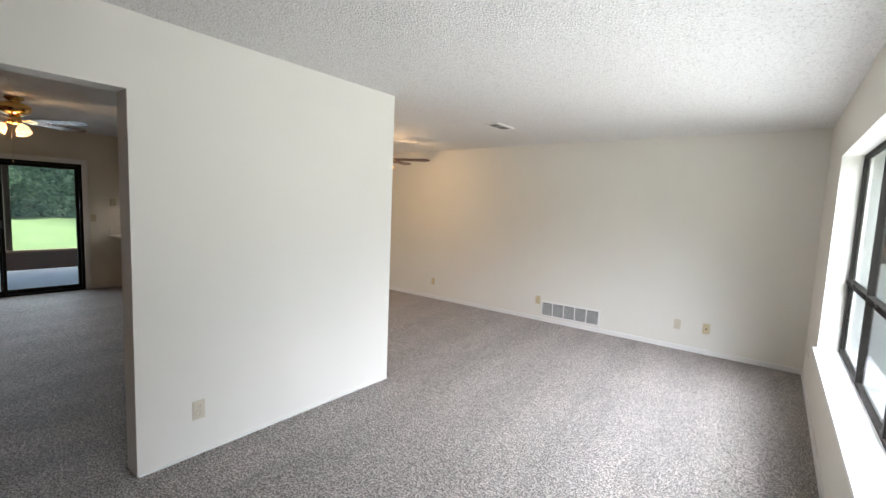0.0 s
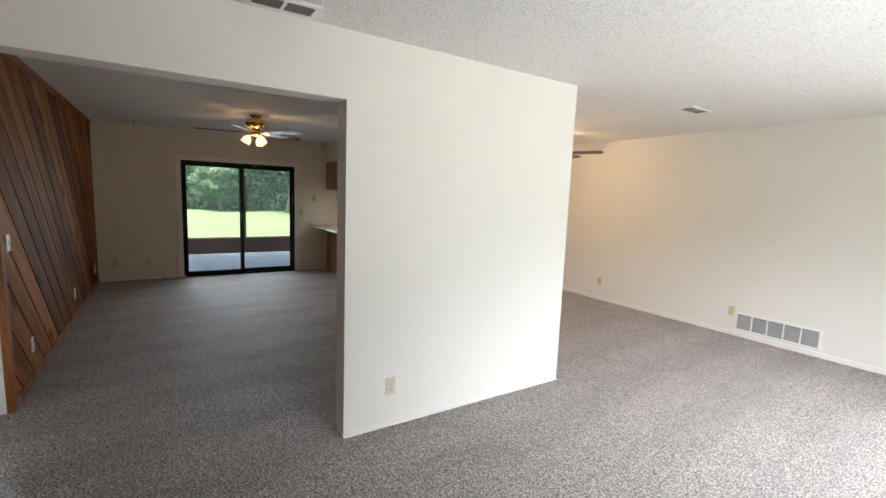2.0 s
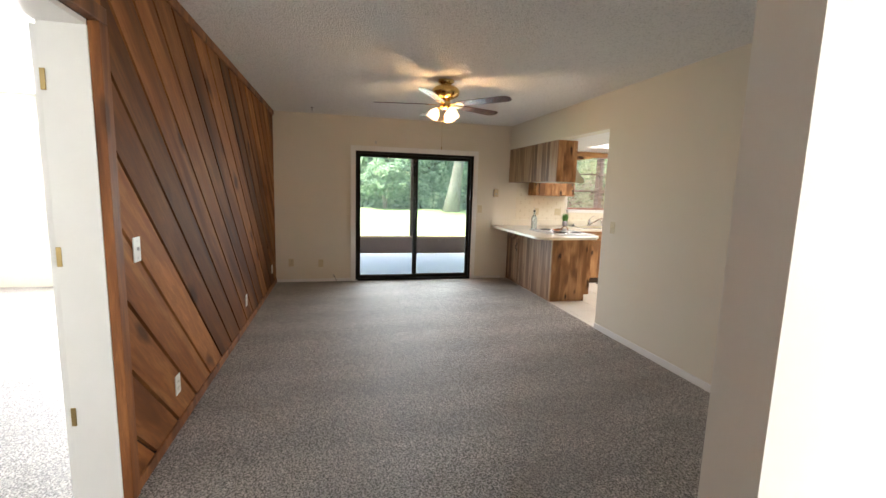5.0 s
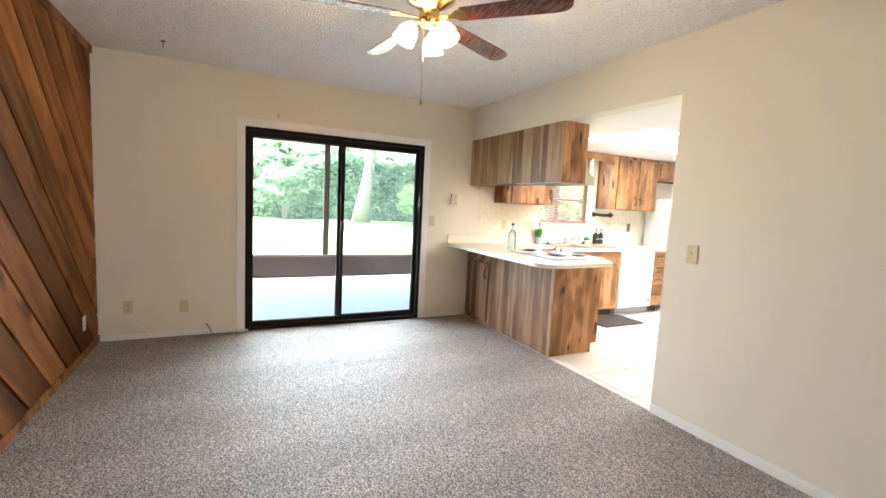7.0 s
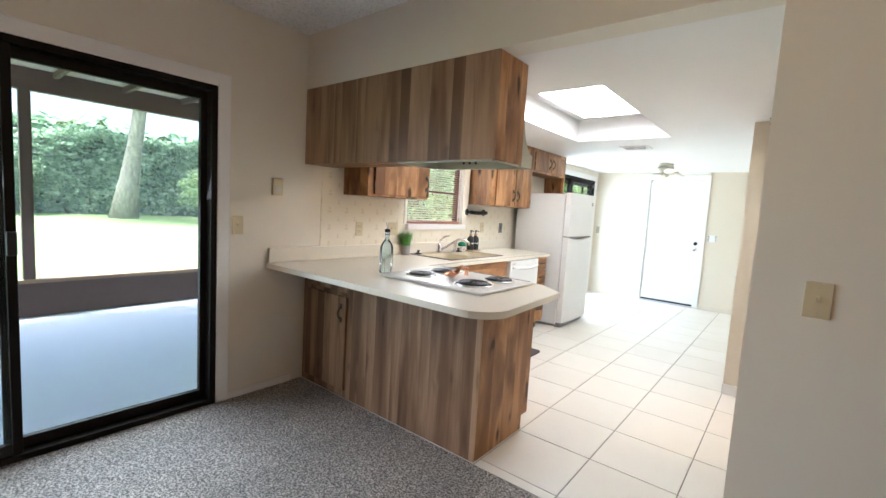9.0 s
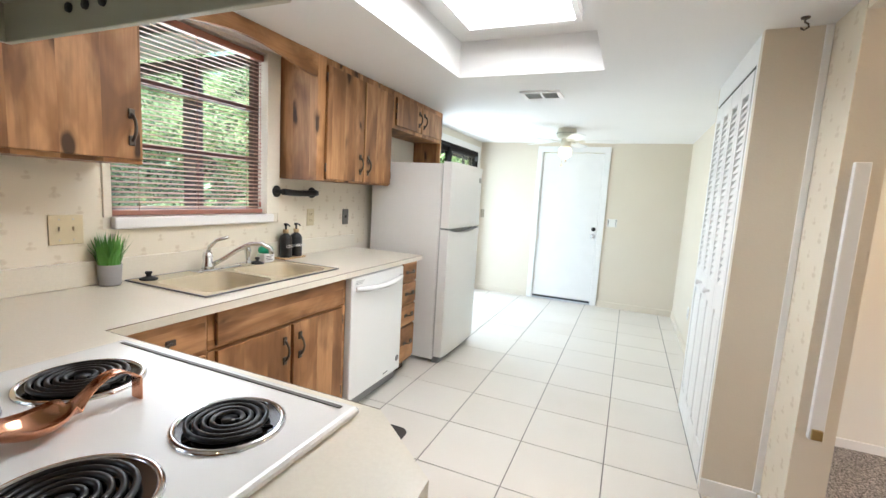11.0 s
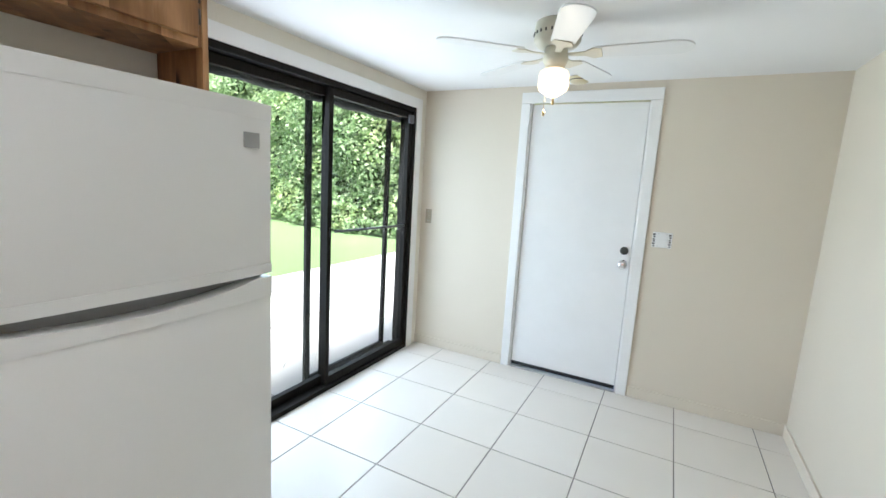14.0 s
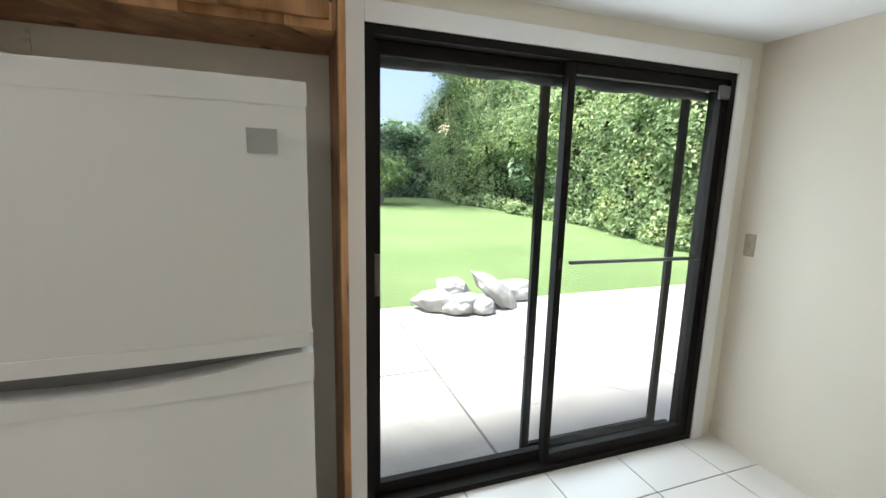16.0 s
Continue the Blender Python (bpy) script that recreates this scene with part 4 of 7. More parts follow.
for k in range(38):
    z = 1.192 + k * 0.0217
    if slat is None:
        b2 = bm_new()
        prism(b2, [(-0.0125, -0.003), (0, 0.0005), (0.0125, -0.003), (0.0125, -0.0018), (0, 0.0017), (-0.0125, -0.0018)], 3.642, 4.464, "y")
        bmesh.ops.rotate(b2, verts=b2.verts, cent=(0, 0, 0), matrix=Matrix.Rotation(radians(14), 3, "Y"))
        slat = finish(b2, "slat", M_BLIND)
    ob = new("slat", slat)
    ob.parent = blind
    ob.location = Vector((XB - 0.031, 0, z)) - ORIGIN[blind]
    ob.location.y = -ORIGIN[blind].y
for y in (3.76, 4.05, 4.35):
    b2 = bm_new()
    tube(b2, [(XB - 0.017, y, 1.16), (XB - 0.017, y, 2.03)], 0.0012, 6)
    part("ladder_cord", b2, M_BLINDRAIL, blind)
b2 = bm_new()
tube(b2, [(XB - 0.01, 4.442, 1.21), (XB - 0.01, 4.442, 2.02)], 0.0015, 6)
lathe(b2, [(0, 1.185), (0.006, 1.19), (0.008, 1.205), (0.003, 1.225), (0, 1.226)], XB - 0.01, 4.442, 12)
part("pull_cord", b2, M_BLINDRAIL, blind)

# base cabinets along the window
BXF = -7.905


def base_unit(y0, y1, label, fronts, top=CT - 0.036):
    c = thing("base_cabinet", ((XB + BXF) / 2, (y0 + y1) / 2, 0), label, "base cabinet", "base cabinets")
    part("body", boxes((XB + 0.004, BXF - 0.001, y0, y1, 0.10, top)), M_CABY, c)
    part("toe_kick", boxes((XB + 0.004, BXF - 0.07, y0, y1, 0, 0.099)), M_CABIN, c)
    for f in fronts:
        f(c)
    return c


def drawer(c, y0, y1, z0, z1):
    d = part("drawer_front", boxes((BXF, BXF + 0.019, y0, y1, z0, z1), bevel=0.004), M_CABY, c)
    pull(d, BXF + 0.019, (y0 + y1) / 2, (z0 + z1) / 2, False)


base_unit(3.20, 3.62, "rustic wooden base cabinet with a drawer", [lambda c: drawer(c, 3.23, 3.60, 0.70, 0.835), lambda c: cab_door(c, BXF, 3.23, 3.60, 0.13, 0.68, ("hi", 0.6))])
base_unit(3.622, 4.485, "rustic wooden sink base with two doors",
          [lambda c: part("false_front", boxes((BXF, BXF + 0.019, 3.65, 4.44, 0.70, 0.835), bevel=0.004), M_CABY, c),
           lambda c: cab_door(c, BXF, 3.65, 4.04, 0.13, 0.68, ("hi", 0.57)), lambda c: cab_door(c, BXF, 4.06, 4.44, 0.13, 0.68, ("lo", 0.57)),
           lambda c: part("face_frame", boxes((BXF - 0.018, BXF - 0.001, 3.622, 4.485, 0.685, CT - 0.036)), M_CABY, c)], 0.68)
base_unit(5.105, 5.34, "narrow wooden stack of four drawers",
          [lambda c, z=z: drawer(c, 5.125, 5.325, *z) for z in ((0.70, 0.835), (0.54, 0.685), (0.385, 0.525), (0.13, 0.37))])

# dishwasher
dw = thing("dishwasher", (-8.2, 4.79, 0), "white built-in dishwasher under the counter", "dishwasher")
part("tub", boxes((XB + 0.05, BXF - 0.012, 4.492, 5.098, 0.02, CT - 0.04)), M_GASKET, dw)
fx = BXF + 0.035
part("front", boxes((BXF - 0.01, fx, 4.495, 5.095, 0.105, CT - 0.045), bevel=0.008), M_ENAMEL, dw)
b2 = bm_new()
pts = [(fx + 0.002 + 0.038 * math.sin(math.pi * min(1, max(0, i / 12))) ** 0.5, 4.53 + 0.53 * i / 12, 0.765 - 0.012 * math.sin(math.pi * i / 12)) for i in range(13)]
tube(b2, pts, 0.016, 10)
part("handle", b2, M_ENAMEL, dw)
part("kick_plate", boxes((BXF - 0.06, BXF - 0.03, 4.495, 5.095, 0.01, 0.10)), M_ENAMEL, dw)
part("vent_marks", boxes(*[(fx, fx + 0.001, 4.53, 4.62 - 0.012 * k, 0.806 - k * 0.009, 0.809 - k * 0.009) for k in range(3)]), M_GASKET, dw)
b2 = bm_new()
lathe(b2, [(0.021, 0), (0.021, 0.002), (0, 0.002)], seg=24, m=pose(fx, 5.05, 0.19, 0, 90))
part("round_badge", b2, M_GASKET, dw)
part("name_badge", boxes((fx, fx + 0.002, 4.87, 4.93, 0.135, 0.143)), M_GASKET, dw)

# the worktop: one L of cream laminate with rounded corners
def worktop_outline(o=0.0):
    r = 0.16
    return ([(XB + 0.004, 5.365), (-7.865 + o, 5.365), (-7.865 + o, 3.255 + o), (-6.93 + o, 3.255 + o)]
            + [(-6.745 + o, 3.10)] + arc(-6.705 - r + o, 2.30 + r - o, r, 0, -90, 10) + [(XB + 0.004, 2.30 - o)])


worktop = thing("worktop", (-7.6, 2.8, CT), "L-shaped cream laminate worktop with a dark edge line", "worktop")
SX0, SX1, SY0, SY1 = -8.455, -7.972, 3.67, 4.49  # sink cutout
CX0, CX1, CY0, CY1 = -7.699, -6.974, 2.612, 3.20
ct = bm_new()
prism(ct, worktop_outline(), CT - 0.034, CT - 0.0015, "z")
cut = part("slab", ct, M_LAM, worktop)
cutter = new("sink_cutter", finish(boxes((SX0 + 0.02, SX1 - 0.02, SY0 + 0.02, SY1 - 0.02, CT - 0.1, CT + 0.1)), "cut", M_LAM))
mod = cut.modifiers.new("sink_hole", "BOOLEAN")
mod.object, mod.solver = cutter, "EXACT"
cutter.parent = cut
cutter.location = -ORIGIN[cut]
dg = bpy.context.evaluated_depsgraph_get()
me = bpy.data.meshes.new_from_object(cut.evaluated_get(dg))
cut.modifiers.clear()
cut.data = me
bpy.data.objects.remove(cutter)
part("backsplash", boxes((XB + 0.004, XB + 0.022, 2.31, 5.365, CT, CT + 0.1), bevel=0.003), M_LAM, worktop)
part("edge_line", boxes((-7.866, -7.864, 3.26, 5.36, CT - 0.0035, CT - 0.0012), (-7.865, -6.93, 3.254, 3.256, CT - 0.0035, CT - 0.0012)), M_LAMEDGE, worktop)

# peninsula
pen = thing("peninsula_cabinet", (-7.7, 2.8, 0), "peninsula base cabinet of rustic dark wood panels", "base cabinet")
PY0, PY1, PX1 = 2.592, 3.16, -6.925
part("body", boxes((XB + 0.02, PX1 - 0.012, PY0 + 0.012, PY1, 0.09, CT - 0.036)), M_PEN, pen)
part("front_panel", boxes((-8.0, PX1, PY0, PY0 + 0.012, 0.004, CT - 0.036)), M_PEN, pen)
part("front_panel", boxes((XB + 0.01, -8.0, PY0 + 0.004, PY0 + 0.012, 0.004, CT - 0.036)), M_PEN, pen)
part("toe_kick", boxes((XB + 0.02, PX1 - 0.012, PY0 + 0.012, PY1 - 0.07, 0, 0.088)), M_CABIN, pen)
part("end_panel", boxes((PX1 - 0.012, PX1 + 0.002, PY0 + 0.012, PY1 - 0.07, 0.004, 0.0895), (PX1 - 0.012, PX1 + 0.002, PY0 + 0.012, PY1, 0.0895, CT - 0.036)), M_CAB, pen, "lighter rustic wooden end panel")
pd = part("door", boxes((-8.42, -7.98, PY0 - 0.016, PY0 + 0.003, 0.06, 0.69), bevel=0.003), M_PEN, pen)
b2 = bm_new()
for s in (-1, 1):
    box(b2, -8.035, -8.013, PY0 - 0.024, PY0 - 0.016, 0.58 + s * 0.045 - 0.018, 0.58 + s * 0.045 + 0.018, 0.003)
tube(b2, [(-8.024, PY0 - 0.02, 0.535), (-8.024, PY0 - 0.038, 0.555), (-8.024, PY0 - 0.045, 0.58), (-8.024, PY0 - 0.038, 0.605), (-8.024, PY0 - 0.02, 0.625)], 0.0055, 8)
part("handle", b2, M_IRON, pd)
part("drawer_rail", boxes((-8.42, -7.98, PY0 - 0.008, PY0 + 0.003, 0.72, 0.84), bevel=0.003), M_PEN, pen)

# hood cabinet above the peninsula
HZ0 = 1.562
hood_cab = thing("hood_cabinet", (-7.7, 2.75, HZ0), "long dark rustic wooden cabinet hanging above the peninsula", "wall cabinet")
HX1 = -6.915
HB = 2.85
part("front_panel", boxes((XB + 0.004, HX1, 2.575, 2.59, HZ0, HK - 0.005)), M_PEN, hood_cab)
part("end_panel", boxes((HX1 - 0.015, HX1, 2.59, HB, HZ0, HK - 0.005)), M_CAB, hood_cab)
part("back_panel", boxes((XB + 0.3, HX1 - 0.016, HB - 0.015, HB, HZ0 + 0.075, HK - 0.005)), M_CABX, hood_cab)
part("bottom_panel", boxes((XB + 0.004, -7.60, 2.591, HB - 0.015, HZ0 + 0.002, HZ0 + 0.018)), M_CABX, hood_cab)
hood = thing("range_hood", (-7.2, 2.8, HZ0), "cream enamel range hood under the hanging cabinet", "range hood")
M_HOOD = mat("cream_hood_enamel", (0.46, 0.44, 0.34), 0.35)
hx0, hx1, hy0, hy1 = -7.585, HX1 - 0.0155, 2.594, HB + 0.1
FRONT = HB + 0.116
b2 = bm_new()
prism(b2, [(HB + 0.002, 1.80), (HB + 0.008, 1.79), (HB + 0.014, 1.75), (HB + 0.03, 1.70), (HB + 0.058, 1.658), (HB + 0.09, 1.63), (FRONT, 1.617), (FRONT, HZ0 + 0.06), (HB + 0.002, HZ0 + 0.06)], hx0, HX1, "x")
part("front_shell", b2, M_HOOD, hood)
part("front_lip", boxes((hx0, HX1, FRONT - 0.012, FRONT, HZ0 - 0.008, HZ0 + 0.0595), bevel=0.002), M_HOOD, hood)
for xa in (hx0, HX1 - 0.012):
    part("side_lip", boxes((xa, xa + 0.012, HB + 0.002, FRONT - 0.0125, HZ0 - 0.008, HZ0 + 0.0595)), M_HOOD, hood)
part("rim", boxes((hx0, hx0 + 0.012, hy0, HB, HZ0 - 0.008, HZ0 + 0.06), (hx1 - 0.012, hx1, hy0, HB, HZ0 - 0.008, HZ0 + 0.06), (hx0, hx1, hy0 - 0.002, hy0 + 0.01, HZ0 - 0.008, HZ0 + 0.06)), M_HOOD, hood)
part("inner_panel", boxes((hx0 + 0.012, hx1 - 0.012, hy0 + 0.01, HB + 0.001, HZ0 + 0.06, HZ0 + 0.068)), M_HOOD, hood)
part("filter_plate", boxes((hx0 + 0.05, hx0 + 0.15, hy0 + 0.04, hy0 + 0.09, HZ0 + 0.054, HZ0 + 0.0598), bevel=0.002), M_PORCHLIGHT, hood, "small tan maker's plate")
for k in range(3):
    b2 = bm_new()
    lathe(b2, [(0.008, 0), (0.008, 0.004), (0, 0.004)], seg=14, m=pose(-7.37 + 0.045 * k, FRONT - 0.0122, HZ0 + 0.03, 90))
    part("switch", b2, M_DARK, hood)

# cooktop
cook = thing("cooktop", (-7.25, 2.86, CT), "white enamel electric cooktop with four black coil burners", "cooktop")
b2 = bm_new()
box(b2, CX0 - 0.01, CX1 + 0.02, CY0, CY1 + 0.02, CT - 0.002, CT + 0.016, 0.012, 3)
part("top", b2, M_ENAMEL, cook)
# thin dark grey strip laid on as the shadow of a groove
part("rim_rail", boxes((CX0 + 0.02, CX1 - 0.01, CY1 - 0.012, CY1 - 0.002, CT + 0.0155, CT + 0.0185), bevel=0.001), M_VENTGREY, cook)
part("vent_marks", boxes(*[(-7.369 + 0.009 * k, -7.365 + 0.009 * k, 2.637, 2.665, CT + 0.0155, CT + 0.0166) for k in range(8)]), M_VENTGREY, cook)
for bx, by, r in ((-7.525, 2.792, 0.08), (-7.515, 3.02, 0.095), (-7.132, 2.80, 0.098), (-7.118, 3.045, 0.08)):
    b2 = bm_new()
    lathe(b2, [(r + 0.006, 0.004), (r - 0.006, 0.0022), (0.03, 0.0012), (0, 0.0012)], seg=40, m=pose(bx, by, CT + 0.016))
    bowl = part("drip_bowl", b2, M_DRIP, cook)
    b2 = bm_new()
    lathe(b2, [(r + 0.017, 0.0), (r + 0.016, 0.005), (r + 0.011, 0.008), (r + 0.006, 0.0065), (r + 0.005, 0.003)], seg=40, m=pose(bx, by, CT + 0.016))
    part("trim_ring", b2, M_CHROME, bowl, "chrome ring")
    b2 = bm_new()
    turns = 5 if r > 0.09 else 4
    pts = [(bx + (0.02 + (r - 0.026) * t / (turns * 24)) * math.cos(2 * math.pi * t / 24), by + (0.02 + (r - 0.026) * t / (turns * 24)) * math.sin(2 * math.pi * t / 24), CT + 0.027) for t in range(turns * 24 + 1)]
    tube(b2, pts, 0.005, 8)
    lathe(b2, [(0, 0), (0.014, 0), (0.014, 0.005), (0, 0.005)], seg=16, m=pose(bx, by, CT + 0.023))
    for a in (20, 140, 260):
        tube(b2, [(bx, by, CT + 0.0205), (bx + r * math.cos(radians(a)), by + r * math.sin(radians(a)), CT + 0.0205)], 0.002, 6)
    part("coil", b2, M_COIL, cook)

# refrigerator
fr = thing("refrigerator", (-8.1, 5.86, 0), "white top-freezer refrigerator with textured doors", "refrigerator")
FY0, FY1, FZ, FS, FXF = 5.512, 6.222, 1.568, 1.068, -7.715
part("body", boxes((-8.42, -7.81, FY0 + 0.005, FY1 - 0.005, 0.03, FZ - 0.012), bevel=0.008), M_FRIDGE, fr)
part("gasket", boxes((-7.811, -7.797, FY0 + 0.02, FY1 - 0.02, 0.06, FZ - 0.03)), M_GASKET, fr)


def fridge_door(name, z0, z1):
    """A door whose front bows out slightly."""
    b = bm_new()
    n = 14
    back = -7.798
    prof = [(FXF - 0.018 * ((2 * i / n - 1) ** 2) ** 1.5, FY0 + (FY1 - FY0) * i / n) for i in range(n + 1)]
    prism(b, [(back, FY0)] + prof + [(back, FY1)], z0, z1, "z", bevel=0.007)
    for f in b.faces:
        f.smooth = True
    door = part(name, b, M_FRIDGE, fr)
    door.data.set_sharp_from_angle(angle=radians(28))
    return door


fd = fridge_door("freezer_door", FS + 0.006, FZ)
fl = fridge_door("fridge_door", 0.06, FS - 0.04)


def door_strip(parent, name, zlo, zhi, proud):
    """A moulded strip across a door front; zlo and zhi give its edges along the door."""
    b = bm_new()
    n = 20
    rows = []
    for i in range(n + 1):
        u = i / n
        x = FXF + proud - 0.018 * ((2 * u - 1) ** 2) ** 1.5
        y = FY0 - 0.002 + (FY1 - FY0 + 0.004) * u
        rows.append([b.verts.new(p) for p in ((-7.797, y, zlo(u)), (x, y, zlo(u)), (x, y, zhi(u)), (-7.797, y, zhi(u)))])
    for a, c in zip(rows, rows[1:]):
        for k in range(4):
            f = b.faces.new((a[k], a[(k + 1) % 4], c[(k + 1) % 4], c[k]))
    b.faces.new(rows[0])
    b.faces.new(rows[-1])
    return part(name, b, M_FRIDGE, parent)


def scoop(u):
    """The hand hold: the lower door's top edge dips towards the hinge-free side and closes at the end."""
    return FS - 0.008 - 0.03 * max(0.0, math.sin(math.pi * min(1.0, u / 0.9))) ** 0.8


door_strip(fd, "top_cap", lambda u: FZ - 0.042, lambda u: FZ + 0.001, 0.0015)
door_strip(fd, "grip", lambda u: FS + 0.005, lambda u: FS + 0.034, 0.003)
door_strip(fl, "grip", lambda u: FS - 0.068, scoop, 0.003)
part("grip_recess", boxes((-7.796, -7.765, FY0 + 0.01, FY1 - 0.01, FS - 0.039, FS + 0.005)), M_GASKET, fr)
part("name_badge", boxes((FXF - 0.012, FXF - 0.003, 6.122, 6.172, 1.442, 1.484), bevel=0.001), M_BADGE, fd)
part("top_hinge", boxes((-7.825, -7.755, FY1 - 0.06, FY1 - 0.02, FZ - 0.01, FZ + 0.008), bevel=0.004), M_FRIDGE, fr)
part("toe_grille", boxes((-7.825, -7.765, FY0 + 0.02, FY1 - 0.02, 0.005, 0.055)), M_GASKET, fr)

# louvred bifold doors of the pantry
pantry = thing("pantry_closet", (-5.95, 5.25, 0), "white pantry closet with louvred bifold doors", "closet", kind="structure")
PX = -6.06
part("side_panel", boxes((PX, -5.834, 4.757, 4.80, 0, HK - 0.002)), M_CREAM, pantry)
part("corner_trim", boxes((-5.86, -5.834, 4.745, 4.757, 0.08, HK - 0.002), bevel=0.003), M_WHITE, pantry)
part("head_panel", boxes((PX, PX + 0.03, 4.80, 5.74, 1.96, HK - 0.002)), M_WHITE, pantry)
part("jamb", boxes((PX, PX + 0.03, 4.80, 4.825, 0, 1.96)), M_WHITE, pantry)
part("side_panel", boxes((PX, -5.834, 5.74, 5.762, 0, HK - 0.002)), M_CREAM, pantry)
part("jamb", boxes((PX, PX + 0.03, 5.715, 5.74, 0, 1.96)), M_WHITE, pantry)
part("track", boxes((PX + 0.002, PX + 0.026, 4.825, 5.715, 1.945, 1.96)), M_DARK, pantry)
slat = None
for k in range(4):
    y0 = 4.83 + k * 0.2215
    y1 = y0 + 0.217
    leaf = part("door_leaf", boxes((PX - 0.004, PX + 0.02, y0, y0 + 0.045, 0.02, 1.94), (PX - 0.004, PX + 0.02, y1 - 0.045, y1, 0.02, 1.94), (PX - 0.004, PX + 0.02, y0 + 0.045, y1 - 0.045, 1.85, 1.94),
                                   (PX - 0.004, PX + 0.02, y0 + 0.045, y1 - 0.045, 0.84, 0.965), (PX - 0.004, PX + 0.02, y0 + 0.045, y1 - 0.045, 0.02, 0.16), bevel=0.002), M_WHITE, pantry)
    part("lower_panel", boxes((PX + 0.004, PX + 0.014, y0 + 0.045, y1 - 0.045, 0.16, 0.84)), M_WHITE, leaf)
    part("raised_field", boxes((PX - 0.002, PX + 0.006, y0 + 0.062, y1 - 0.062, 0.19, 0.81), bevel=0.005), M_WHITE, leaf)
    for j in range(26):
        z = 0.985 + j * 0.0335
        b2 = bm_new()
        if slat is None:
            prism(b2, [(-0.011, -0.0165), (-0.006, -0.0185), (0.011, 0.0165), (0.006, 0.0185)], -0.0645, 0.0645, "y")
            slat = finish(b2, "louvre", M_WHITE)
        ob = new("louvre", slat)
        ob.parent = leaf
        ob.location = Vector((PX + 0.008, (y0 + y1) / 2, z)) - ORIGIN[leaf]
    if k in (1, 2):
        b2 = bm_new()
        yk = 5.172 if k == 1 else 5.447
        lathe(b2, [(0, 0), (0.008, 0), (0.007, 0.012), (0.016, 0.02), (0.017, 0.028), (0.009, 0.034), (0, 0.035)], seg=18, m=pose(PX - 0.004, yk, 0.9, 0, -90))
        part("knob", b2, M_WHITE, leaf)

# light panel in the recess
lp = thing("ceiling_light_panel", (-7.17, 4.4, RZ), "glowing white acrylic light panel in the ceiling recess", "ceiling light")
part("frame", boxes((-7.455, -7.425, 3.66, 4.94, RZ - 0.05, RZ), (-6.85, -6.82, 3.66, 4.94, RZ - 0.05, RZ), (-7.425, -6.85, 3.66, 3.69, RZ - 0.05, RZ), (-7.425, -6.85, 4.91, 4.94, RZ - 0.05, RZ)), M_WHITE, lp)
part("diffuser", boxes((-7.425, -6.85, 3.69, 4.91, RZ - 0.042, RZ - 0.03)), M_PANEL, lp)

# ---- outdoors ----
M_JOINT = mat("dark_soil_in_joints", (0.07, 0.06, 0.045), 1.0)
GZ = -0.2
b2 = bm_new()
b2.faces.new([b2.verts.new(p) for p in ((-600, -600, GZ), (600, -600, GZ), (600, 600, GZ), (-600, 600, GZ))])
solo("ground", b2, M_GRASS, "mown green lawn", "lawn", kind="structure")

patio = thing("patio", (-10.1, 8, GZ), "pale worn concrete patio slabs with open joints", "patio", kind="structure")
px = [-8.615, -9.95, -11.62]
py = [5.42, 7.24, 9.05, 10.9, 12.7, 14.5]
for i in range(2):
    for j in range(5):
        part("slab", boxes((px[i + 1] + 0.007, px[i] - 0.007, py[j] + 0.007, py[j + 1] - 0.007, GZ - 0.05, -0.12), bevel=0.006), M_CONC, patio)
part("joint_soil", boxes((px[2] + 0.02, px[0] - 0.02, py[0] + 0.02, py[-1] - 0.02, GZ - 0.04, -0.14)), M_JOINT, patio)
for k, (cx, cy, ca, cl) in enumerate(((-9.4, 8.3, 40, 0.6), (-10.5, 9.2, 15, 0.8), (-9.2, 7.6, 100, 0.4), (-10.8, 8.1, 70, 0.7))):
    b2 = bm_new()
    tube(b2, [(cx + cl * q * math.cos(radians(ca)) + 0.03 * math.sin(9 * q + k), cy + cl * q * math.sin(radians(ca)) + 0.03 * math.sin(6 * q + 2 * k), -0.1215) for q in [i / 8 for i in range(9)]], lambda f: 0.0035 * (1.15 - f), 5)
    part("crack", b2, M_JOINT, patio)

porch = thing("porch", (-10.2, 1.2, GZ), "screened porch with brown posts and pale blue floor", "porch", kind="structure")
part("porch_floor", boxes((-12.0, XB - 0.122, -4.0, 5.40, GZ, -0.09)), M_PORCHFLOOR, porch)
part("knee_wall", boxes((-11.98, -11.90, -4.0, 5.40, -0.089, 0.27)), M_PORCHWOOD, porch)
part("rail", boxes((-12.0, -11.88, -4.0, 5.40, 0.271, 0.31), bevel=0.004), M_PORCHLIGHT, porch)
part("beam", boxes((-11.99, -11.89, -4.0, 5.40, 2.25, 2.47)), M_PORCHWOOD, porch)
for y in (-3.98, -2.0, -0.2, 1.53, 3.28, 5.3):
    part("post", boxes((-11.98, -11.90, y, y + 0.095, 0.311, 2.249), bevel=0.004), M_PORCHLIGHT if y > 2 else M_PORCHWOOD, porch)
ys = (-3.98, -2.0, -0.2, 1.53, 3.28, 5.3)
for k in range(5):
    part("screen", boxes((-11.942, -11.939, ys[k] + 0.095, ys[k + 1], 0.311, 2.249)), M_SCREEN, porch)
for xa, xb in ((-11.89, -10.36), (-10.20, -8.63)):
    part("end_screen", boxes((xa, xb, 5.358, 5.361, 0.271, 2.299)), M_SCREEN, porch)
part("porch_ceiling", boxes((-12.1, XB - 0.122, -4.05, 5.42, 2.472, 2.50)), M_PORCHCEIL, porch, "pale boarded porch ceiling")
